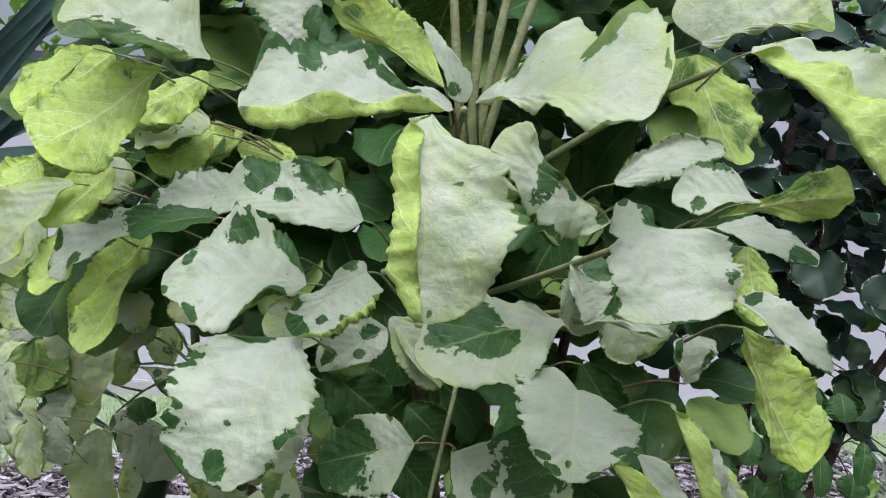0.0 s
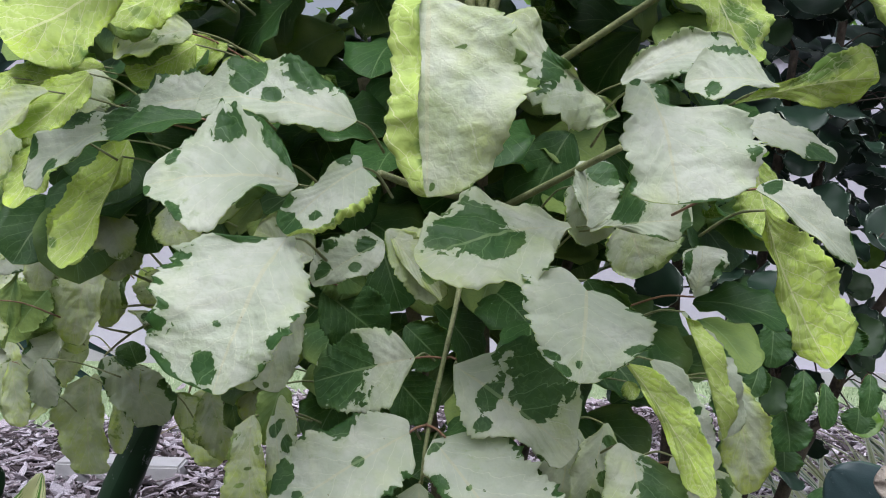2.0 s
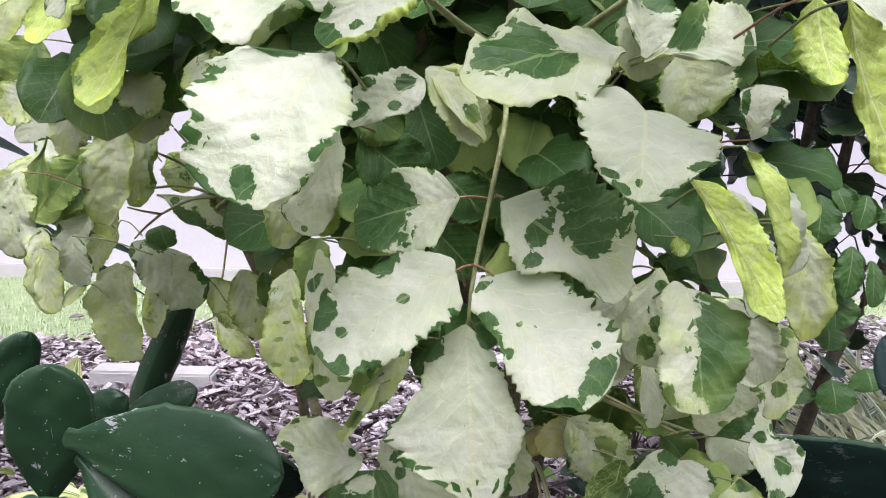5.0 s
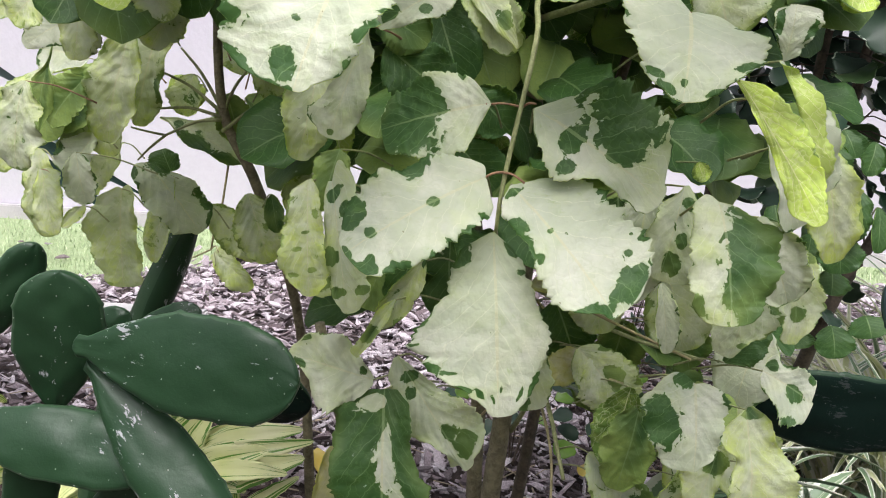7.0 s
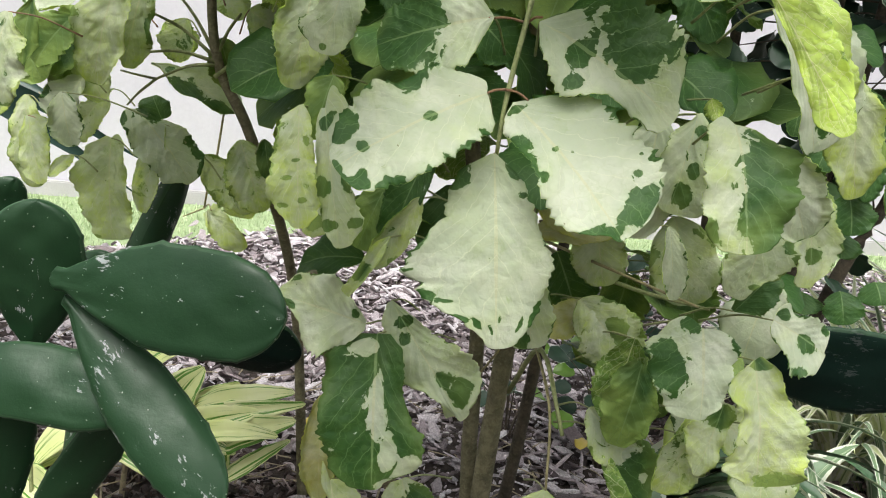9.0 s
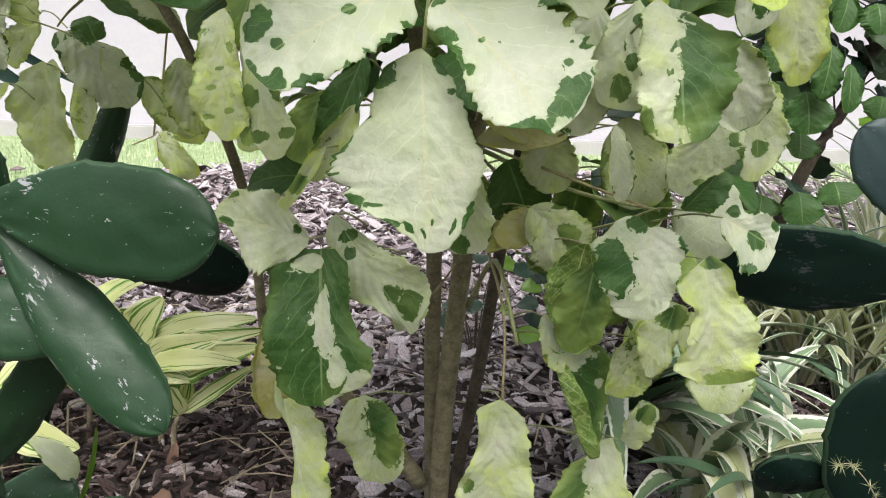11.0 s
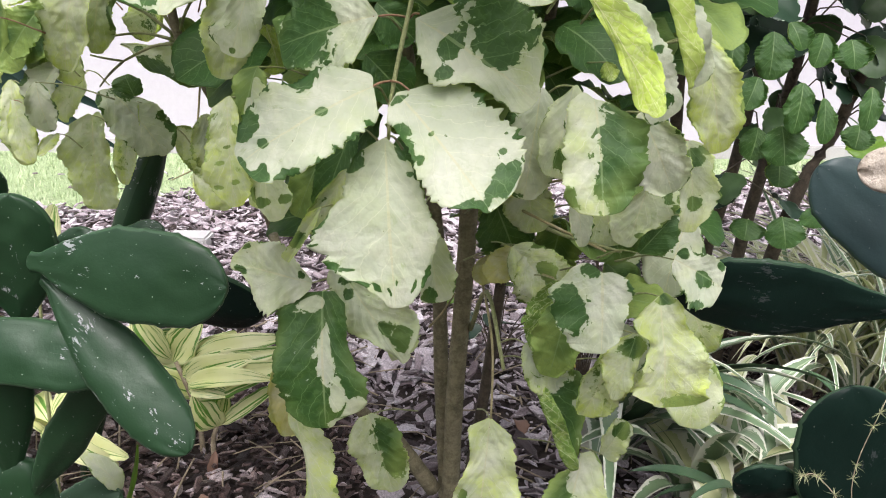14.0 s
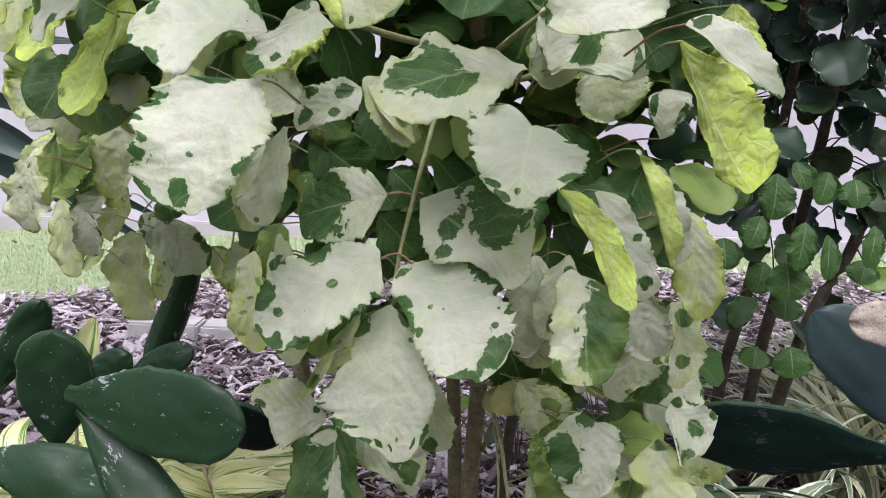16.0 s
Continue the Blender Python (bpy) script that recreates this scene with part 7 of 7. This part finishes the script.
def strap(plant, foot, lean, length, width, droop, mat, seed, twist=0.0, name="leaf", label=""):
    """A long leaf that rises, arches over and tapers."""
    rnd = random.Random(seed)
    d = Vector((math.cos(lean), math.sin(lean), 0))
    sd = Vector((-d.y, d.x, 0))
    nu = 14
    p = Vector(foot)
    verts, faces, ac, al = [], [], [], []
    tilt = radians(rnd.uniform(62, 84))
    for i in range(nu + 1):
        s = i / nu
        w = width * 0.5 * (0.55 + 0.45 * math.sin(math.pi * min(1, s + 0.25))) * (1 - s ** 5) + 0.0003
        a = tilt - droop * s ** 1.3
        f = d * math.cos(a) + Vector((0, 0, math.sin(a)))
        up = -d * math.sin(a) + Vector((0, 0, math.cos(a)))
        tw = twist * s
        sx = sd * math.cos(tw) + up * math.sin(tw)
        for v in (-1, -0.5, 0, 0.5, 1):
            verts.append(p + sx * w * v + up * (abs(v) * w * 0.35))
            ac.append(v)
            al.append(s)
        p = p + f * length / nu
    for i in range(nu):
        for j in range(4):
            a = i * 5 + j
            faces.append((a, a + 1, a + 6, a + 5))
    n = len(verts)
    back = [v - Vector((0, 0, 0.0004)) for v in verts]
    faces += [tuple(n + q for q in f[::-1]) for f in faces]
    me = mesh_of(name, verts + back, faces, [("across", ac * 2), ("along", al * 2)])
    return settle(part(name, me, mat, plant, label), plant)


def strap_clump(at, count, size, width, seed, mats, name, label, group, aim=None):
    c = thing(name, label, "plant", at, group)
    rnd = random.Random(seed)
    for i in range(count):
        a = rnd.uniform(0, 6.28) if aim is None else rnd.gauss(aim, 0.55)
        r = rnd.uniform(0, 0.05)
        strap(c, (at[0] + math.cos(a) * r, at[1] + math.sin(a) * r, -0.02), a, size * rnd.uniform(0.55, 1.1), width * rnd.uniform(0.7, 1.2), rnd.uniform(0.9, 2.4), rnd.choice(mats), seed * 100 + i, rnd.uniform(-0.7, 0.7))
    return c


CLUMP = "strap-leaved plant with arching green leaves edged cream"
for i, (x, y, n, sz, w, mats) in enumerate((
        (0.36, 1.66, 16, 0.58, 0.060, (STRAP, STRAP, STRAP_DARK)), (0.52, 1.50, 16, 0.46, 0.058, (STRAP, STRAP, STRAP_PALE)), (0.70, 1.58, 4, 0.42, 0.050, (STRAP, STRAP_PALE)),
        (0.60, 1.36, 12, 0.36, 0.036, (STRAP, STRAP_DARK)), (0.95, 2.35, 30, 0.55, 0.030, (STRAP, STRAP_PALE)), (1.25, 2.45, 36, 0.66, 0.030, (STRAP, STRAP_PALE, STRAP_PALE)),
        (1.55, 2.55, 36, 0.70, 0.030, (STRAP, STRAP_PALE)), (1.16, 2.12, 34, 0.72, 0.030, (STRAP_PALE, STRAP_PALE, STRAP)), (1.85, 2.5, 30, 0.66, 0.030, (STRAP, STRAP_PALE)),
        (1.42, 2.1, 32, 0.70, 0.030, (STRAP_PALE, STRAP_PALE, STRAP)), (0.92, 1.5, 8, 0.40, 0.036, (STRAP, STRAP_DARK)), (2.1, 2.9, 30, 0.7, 0.03, (STRAP, STRAP_PALE)), (0.913, 2.00, 40, 0.62, 0.026, (STRAP_PALE, STRAP_PALE, STRAP)), (1.006, 1.95, 40, 0.62, 0.026, (STRAP_PALE, STRAP_PALE, STRAP)), (1.081, 1.90, 40, 0.62, 0.026, (STRAP_PALE, STRAP_PALE, STRAP)), (1.238, 2.25, 40, 0.62, 0.026, (STRAP_PALE, STRAP_PALE, STRAP)))):
    strap_clump((x, y, 0), n + 6, sz, w * (1.2 if y < 1.8 else 1.05), 40 + i, mats, "strap_leaf_clump", CLUMP, "strap-leaved clumps", -0.7 if i == 0 else None)

# ---- striped ginger clumps ----


def broad_blade(plant, base, tip, width, seed, mat=None, face=(0, -0.6, 1), bend=35, label=""):
    m, ln = leaf_pose(base, tip, face)
    me = leaf_mesh(ln, width, "cream", seed, fold=16, bend=bend, peak=0.42, full=0.8, res=(18, 10), rough=0.6, teeth=0.15)
    me.materials.append(mat or GINGER)
    me.materials.append(mat or GINGER)
    ob = part("leaf", me, mat or GINGER, plant, label)
    ob.matrix_parent_inverse = Matrix.Translation(-Vector(plant.location))
    ob.matrix_basis = Matrix.Translation(base) @ m
    return ob


def ginger(at, blades, seed, height):
    g = thing("striped_ginger", "ginger clump with broad yellow and green striped leaves", "plant", at, "striped ginger clumps")
    rnd = random.Random(seed)
    top = Vector((at[0], at[1], height))
    stem("stem", [(at[0], at[1], -0.02), (at[0] + 0.01, at[1], height * 0.5), top], 0.006, 0.004, DRY_STALK, g, "dry sheathed stem", sides=7, steps=4)
    for i in range(blades):
        a = rnd.uniform(0, 6.28)
        ln = rnd.uniform(0.14, 0.28)
        b = Vector((at[0], at[1], height * rnd.uniform(0.75, 1.05)))
        e = b + Vector((math.cos(a) * ln, math.sin(a) * ln * 0.8, rnd.uniform(-0.10, 0.08)))
        broad_blade(g, b, e, rnd.uniform(0.045, 0.07), seed * 50 + i, bend=rnd.uniform(40, 80), face=(math.cos(a) * -0.3 + rnd.uniform(-0.5, 0.5), -0.7, rnd.uniform(0.4, 1)))
    return g


crown = thing("striped_ginger", "ginger plant with fanned yellow and green striped leaves", "plant", (-0.426, 1.597, 0), "striped ginger clumps")
stem("stem", [(-0.426, 1.597, -0.02), (-0.425, 1.592, 0.06), (-0.414, 1.585, 0.098)], 0.006, 0.0045, DRY_STALK, crown, "dry brown sheathed stem", sides=7, steps=4)
broad_blade(crown, (-0.414, 1.585, 0.098), (-0.447, 1.560, 0.180), 0.064, 300, bend=20, face=(0, -1, 0.5))
broad_blade(crown, (-0.416, 1.590, 0.096), (-0.393, 1.610, 0.188), 0.048, 301, bend=15, face=(0.1, -1, 0.8))
broad_blade(crown, (-0.405, 1.585, 0.104), (-0.278, 1.600, 0.191), 0.035, 302, bend=25, face=(-0.2, -1, 0.4))
broad_blade(crown, (-0.488, 1.630, 0.188), (-0.279, 1.600, 0.253), 0.064, 303, bend=35, face=(0, -1, 0.5))
broad_blade(crown, (-0.484, 1.660, 0.193), (-0.276, 1.620, 0.274), 0.058, 304, bend=35, face=(0.1, -1, 0.8))
broad_blade(crown, (-0.472, 1.610, 0.164), (-0.266, 1.580, 0.237), 0.064, 305, bend=40, face=(-0.2, -1, 0.4))
broad_blade(crown, (-0.472, 1.600, 0.194), (-0.331, 1.570, 0.253), 0.063, 306, bend=35, face=(0, -1, 0.5))
broad_blade(crown, (-0.514, 1.660, 0.203), (-0.451, 1.660, 0.295), 0.070, 307, bend=15, face=(0.1, -1, 0.8))
broad_blade(crown, (-0.520, 1.660, 0.209), (-0.598, 1.680, 0.318), 0.061, 308, bend=35, face=(-0.2, -1, 0.4))
broad_blade(crown, (-0.508, 1.680, 0.177), (-0.393, 1.700, 0.254), 0.054, 309, bend=20, face=(0, -1, 0.5))
broad_blade(crown, (-0.459, 1.570, 0.196), (-0.292, 1.550, 0.218), 0.040, 310, bend=45, face=(0.1, -1, 0.8))
broad_blade(crown, (-0.493, 1.650, 0.189), (-0.253, 1.600, 0.262), 0.047, 311, bend=40, face=(-0.2, -1, 0.4))
broad_blade(crown, (-0.517, 1.680, 0.194), (-0.567, 1.700, 0.234), 0.054, 312, bend=30, face=(0, -1, 0.5))
broad_blade(crown, (-0.453, 1.580, 0.180), (-0.365, 1.550, 0.181), 0.046, 313, bend=60, face=(0.1, -1, 0.8))
stem("stem", [(-0.46, 1.64, -0.02), (-0.47, 1.645, 0.1), (-0.506, 1.650, 0.207)], 0.006, 0.0045, DRY_STALK, crown, "", sides=7, steps=4)
broad_blade(crown, (-0.418, 1.580, 0.047), (-0.431, 1.570, -0.034), 0.022, 331, DRY, bend=10, face=(0, -1, 0.1), label="withered brown leaf")
for i, (x, y, n, h) in enumerate(((-0.62, 1.70, 9, 0.17), (-0.74, 1.78, 9, 0.17), (-0.72, 1.54, 7, 0.12), (-0.88, 1.62, 9, 0.15))):
    ginger((x, y, 0), n, 60 + i, h)
shoot = thing("ginger_shoot", "upright young ginger shoot with a striped leaf", "plant", (-0.68, 1.46, 0))
stem("stem", [(-0.68, 1.46, -0.02), (-0.68, 1.46, 0.25), (-0.662, 1.45, 0.46)], 0.004, 0.003, PETIOLE, shoot, sides=6, steps=3)
broad_blade(shoot, (-0.662, 1.45, 0.45), (-0.616, 1.44, 0.582), 0.058, 71, face=(0.2, -1, 0.2), bend=15)

# ---- dark-leaved shrub behind ----
dark_shrub = thing("dark_shrub", "dark green shrub with rounded pale-edged leaves and bare stems", "shrub", (0.72, 2.1, 0))
DARK_STEMS = [
    [(0.66, 2.12, -0.03), (0.63, 2.0, 0.3), (0.64, 1.85, 0.62), (0.66, 1.8, 0.95), (0.68, 1.75, 1.35)],
    [(0.70, 2.08, -0.03), (0.70, 1.95, 0.4), (0.74, 1.85, 0.8), (0.76, 1.8, 1.1), (0.80, 1.8, 1.5)],
    [(0.74, 2.08, -0.03), (0.736, 1.800, 0.484), (0.797, 1.760, 0.672), (0.856, 1.720, 0.857), (1.22, 1.7, 1.45)],
    [(0.62, 2.15, -0.03), (0.56, 2.05, 0.4), (0.53, 1.95, 0.8), (0.52, 1.9, 1.2), (0.50, 1.9, 1.5)],
]
for p in DARK_STEMS:
    stem("stem", p, 0.016, 0.008, DARK_TRUNK, dark_shrub, "", sides=10, steps=6, lumps=0.15, knots=0.08)


def dark_leaves():
    rnd = random.Random(91)
    kinds = []
    for i in range(6):
        me = leaf_mesh(rnd.uniform(0.07, 0.10), rnd.uniform(0.08, 0.105), "white", 700 + i, fold=10, bend=26, peak=0.5, full=0.5, res=(18, 12))
        me.materials.append(DARK_LEAF)
        me.materials.append(DARK_LEAF)
        kinds.append(me)
    # Lit leaves: copies in brighter greens, the light put into the colour
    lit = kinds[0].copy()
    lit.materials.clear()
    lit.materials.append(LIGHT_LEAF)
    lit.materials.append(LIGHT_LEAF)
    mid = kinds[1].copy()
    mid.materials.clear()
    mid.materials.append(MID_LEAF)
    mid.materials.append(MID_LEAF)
    lines = [spline(p, 6) for p in DARK_STEMS]
    made = 0
    while made < 230:
        ln = rnd.choice(lines)
        c = rnd.choice(ln)
        if c.z < 0.42 or rnd.random() > 0.3 + 0.7 * min(1, max(0, (c.z - 0.5) / 0.6)):
            continue
        a, r = rnd.uniform(0, 6.28), rnd.uniform(0.08, 0.34 if c.z > 0.75 else 0.2)
        d = Vector((math.cos(a), math.sin(a), 0))
        base = c + d * r + Vector((0, 0, rnd.uniform(-0.05, 0.15)))
        if base.y < (1.65 if base.z < 0.95 else 1.4) or base.x < 0.42 or base.z < 0.85 and rnd.random() < 0.5:
            continue
        tip = base + (d * 0.7 + Vector((rnd.uniform(-0.4, 0.4), rnd.uniform(-0.5, 0.1), rnd.uniform(-1, -0.1)))).normalized() * 0.09
        m, _ = leaf_pose(base, tip, (d.x * 0.6 + rnd.uniform(-0.8, 0.8), d.y * 0.6 - 0.5, rnd.uniform(-0.1, 1.0)))
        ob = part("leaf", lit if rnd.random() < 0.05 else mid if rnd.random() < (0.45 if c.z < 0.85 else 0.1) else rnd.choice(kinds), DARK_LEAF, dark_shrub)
        ob.matrix_parent_inverse = Matrix.Translation(-Vector(dark_shrub.location))
        ob.matrix_basis = Matrix.Translation(base) @ m @ Matrix.Scale(rnd.uniform(0.65, 1.1), 4)
        if made % 3 == 0:
            stem("leaf_stalk", [base, base - d * r * 0.5 + Vector((0, 0, 0.02)), c], 0.0013, 0.002, DARK_TRUNK, dark_shrub, sides=5, steps=3)
        made += 1


dark_leaves()
# larger leaves on the near side
leaf(dark_shrub, (0.539, 1.420, 0.871), (0.531, 1.400, 0.800), 0.062, "deep", 400)
leaf(dark_shrub, (0.515, 1.400, 0.804), (0.493, 1.380, 0.757), 0.056, "deep", 401)
leaf(dark_shrub, (0.585, 1.400, 0.796), (0.571, 1.380, 0.721), 0.049, "deep", 402)
leaf(dark_shrub, (0.641, 1.450, 0.767), (0.638, 1.430, 0.697), 0.040, "deep", 403)
leaf(dark_shrub, (0.567, 1.420, 0.727), (0.571, 1.400, 0.667), 0.077, "deep", 404)
leaf(dark_shrub, (0.540, 1.450, 0.719), (0.526, 1.430, 0.670), 0.047, "deep", 405)
leaf(dark_shrub, (0.581, 1.450, 0.662), (0.576, 1.430, 0.626), 0.076, "deep", 406)
leaf(dark_shrub, (0.693, 1.500, 0.856), (0.695, 1.480, 0.811), 0.078, "deep", 407)
leaf(dark_shrub, (0.715, 1.450, 0.785), (0.702, 1.430, 0.719), 0.038, "deep", 408)
leaf(dark_shrub, (0.725, 1.500, 0.717), (0.713, 1.480, 0.680), 0.056, "deep", 409)
leaf(dark_shrub, (0.671, 1.500, 0.579), (0.677, 1.480, 0.546), 0.077, "deep", 410)
leaf(dark_shrub, (0.555, 1.500, 0.554), (0.547, 1.480, 0.522), 0.068, "deep", 411)
leaf(dark_shrub, (0.607, 1.480, 0.564), (0.611, 1.460, 0.514), 0.067, "deep", 412)
leaf(dark_shrub, (0.457, 1.400, 0.767), (0.460, 1.380, 0.720), 0.063, "deep", 413)
leaf(dark_shrub, (0.592, 1.500, 0.883), (0.608, 1.480, 0.840), 0.055, "deep", 414)
leaf(dark_shrub, (0.656, 1.520, 0.865), (0.637, 1.500, 0.812), 0.056, "deep", 415)
leaf(dark_shrub, (0.503, 1.500, 0.865), (0.494, 1.480, 0.803), 0.050, "deep", 416)


def dark_crown():
    rnd = random.Random(79)
    me = leaf_mesh(0.09, 0.10, "white", 790, res=(12, 10), bend=26, fold=10, full=0.5)
    places = []
    while len(places) < 800:
        x, y, z = rnd.uniform(0.40, 1.7), rnd.uniform(1.55, 2.5), rnd.uniform(0.9, 2.0)
        if rnd.random() > min(1, (z - 0.88) / 0.35):
            continue
        b = Vector((x, y, z))
        m, _ = leaf_pose(b, b + Vector((rnd.uniform(-1, 1), rnd.uniform(-0.9, 0.3), rnd.uniform(-1, 0.1))), (rnd.uniform(-0.5, 0.5), -0.8, 0.9))
        places.append(Matrix.Translation(b) @ m @ Matrix.Scale(rnd.uniform(0.75, 1.2), 4))
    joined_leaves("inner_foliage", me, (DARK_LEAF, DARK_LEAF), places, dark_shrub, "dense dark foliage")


dark_crown()

# ---- spiky plant at the bed's other end ----
spiky = thing("spiky_plant", "dark spiky plant with stiff narrow pointed leaves", "plant", (-1.27, 1.95, 0))
stem("trunk", [(-1.27, 1.95, -0.03), (-1.26, 1.95, 0.5), (-1.25, 1.93, 1.1)], 0.05, 0.04, DARK_TRUNK, spiky, sides=10, steps=4, lumps=0.2)


def spike(plant, foot, aim, length, width, seed, face=(0, -0.9, 0.6)):
    """A stiff, narrow, pointed blade."""
    foot, aim = Vector(foot), Vector(aim).normalized()
    m, _ = leaf_pose(foot, foot + aim, face)
    verts, faces, ac, al = [], [], [], []
    for i in range(9):
        s = i / 8
        w = width * 0.5 * (1 - s ** 2.2) * (0.7 + 0.6 * math.sin(math.pi * min(1, s * 1.3)) * 0.5) + 0.0004
        for v in (-1, 0, 1):
            verts.append((v * w, s * length, abs(v) * w * 0.5 - 0.22 * length * s * s))
            ac.append(v)
            al.append(s)
    for i in range(8):
        for k in range(2):
            a = i * 3 + k
            faces.append((a, a + 1, a + 4, a + 3))
    n = len(verts)
    faces += [tuple(n + q for q in f[::-1]) for f in faces]
    me = mesh_of("leaf", verts + [(x, y, z - 0.0015) for x, y, z in verts], faces, [("across", ac * 2), ("along", al * 2)])
    ob = part("leaf", me, SPIKE, plant)
    ob.matrix_parent_inverse = Matrix.Translation(-Vector(plant.location))
    ob.matrix_basis = Matrix.Translation(foot) @ m


rs = random.Random(101)
for i in range(58):
    a, up = rs.uniform(-math.pi, math.pi), rs.uniform(-0.8, 1.0)
    spike(spiky, (-1.25 + rs.uniform(-0.03, 0.03), 1.93, 1.0 + 0.22 * up), (math.cos(a), math.sin(a) * 0.9, up * 1.1), rs.uniform(0.45, 0.66), rs.uniform(0.05, 0.075), i, (rs.uniform(-0.4, 0.4), -0.9, rs.uniform(0.2, 0.8)))

for i, (d, ln, w) in enumerate((((0.415, -0.230, 0.524), 0.778, 0.085), ((0.482, -0.280, 0.546), 0.858, 0.080), ((0.485, -0.180, 0.574), 0.850, 0.070), ((0.429, -0.330, 0.408), 0.745, 0.080), ((0.455, -0.230, 0.366), 0.690, 0.060), ((0.468, -0.030, 0.436), 0.705, 0.050), ((0.390, -0.180, 0.282), 0.566, 0.060))):
    spike(spiky, (-1.25, 1.93, 1.0), d, ln, w, 200 + i, (0.25, -1, 0.15))

# ---- fallen leaves and seedlings on the mulch ----
for i, (x, y, s, mt, lab) in enumerate(((-0.28, 1.95, 0.09, YELLOW, "fallen yellow leaf on the mulch"), (-0.36, 2.0, 0.07, YELLOW, "fallen yellow leaf on the mulch"), (0.36, 2.05, 0.07, YELLOW, "fallen yellow leaf on the mulch"), (-0.42, 1.42, 0.06, DRY, "dry brown fallen leaf"), (1.0, 2.2, 0.06, DRY, "dry brown fallen leaf"), (0.2, 1.7, 0.05, DRY, "dry brown fallen leaf"))):
    f = leaf_mesh(s, s * 0.7, "yellow", 500 + i, fold=15, bend=40, res=(12, 8))
    ob = part("fallen_leaf", f, mt, None)
    ob.data.materials.append(mt)
    ob.matrix_basis = Matrix.Translation((x, y, 0.03)) @ Euler((0.15, 0.2, i * 1.3)).to_matrix().to_4x4()
    tagged(ob, lab, "fallen leaf", "fallen leaves")
seedling = thing("seedling", "small seedling with white-edged leaf and a curled green one", "plant", (-0.409, 1.12, 0))
stem("stem", [(-0.409, 1.12, -0.02), (-0.409, 1.11, 0.1), (-0.409, 1.1, 0.213)], 0.003, 0.002, PETIOLE, seedling, sides=6, steps=3)
broad_blade(seedling, (-0.408, 1.100, 0.256), (-0.461, 1.100, 0.311), 0.036, 81, LEAF_TOP, bend=40)
broad_blade(seedling, (-0.406, 1.090, 0.225), (-0.376, 1.090, 0.332), 0.013, 82, LIGHT_LEAF, face=(1, -0.4, 0), bend=10)


# ---- low leafy plants in the shrub's shade ----


def low_plant(at, count, height, seed, mats):
    pl = thing("low_shade_plant", "small shade plant with dark pale-edged leaves on thin stalks", "plant", at, "low shade plants")
    rnd = random.Random(seed)
    kinds = []
    for i in range(3):
        me = leaf_mesh(0.055, 0.05, "white", seed * 10 + i, res=(10, 8), bend=25, fold=10)
        me.materials.append(mats[i % len(mats)])
        me.materials.append(mats[i % len(mats)])
        kinds.append(me)
    for i in range(count):
        a, r, z = rnd.uniform(0, 6.28), rnd.uniform(0.03, 0.16), rnd.uniform(0.25, 1.0) * height
        tip = Vector((at[0] + math.cos(a) * r, at[1] + math.sin(a) * r, z))
        stem("stalk", [(at[0], at[1], -0.02), (at[0] + math.cos(a) * r * 0.4, at[1] + math.sin(a) * r * 0.4, z * 0.7), tip], 0.002, 0.0011, DARK_TRUNK, pl, sides=5, steps=3)
        m, _ = leaf_pose(tip, tip + Vector((math.cos(a), math.sin(a) - 0.4, rnd.uniform(-0.6, 0.2))), (0, -0.6, 0.9))
        ob = part("leaf", kinds[i % 3], mats[0], pl)
        ob.matrix_parent_inverse = Matrix.Translation(-Vector(pl.location))
        ob.matrix_basis = Matrix.Translation(tip) @ m


for i, (x, y, n, h) in enumerate(((0.36, 1.98, 18, 0.42), (0.16, 2.1, 12, 0.30), (0.44, 2.2, 18, 0.5))):
    low_plant((x, y, 0), n, h, 130 + i, (DARK_LEAF, DARK_LEAF, LIGHT_LEAF))
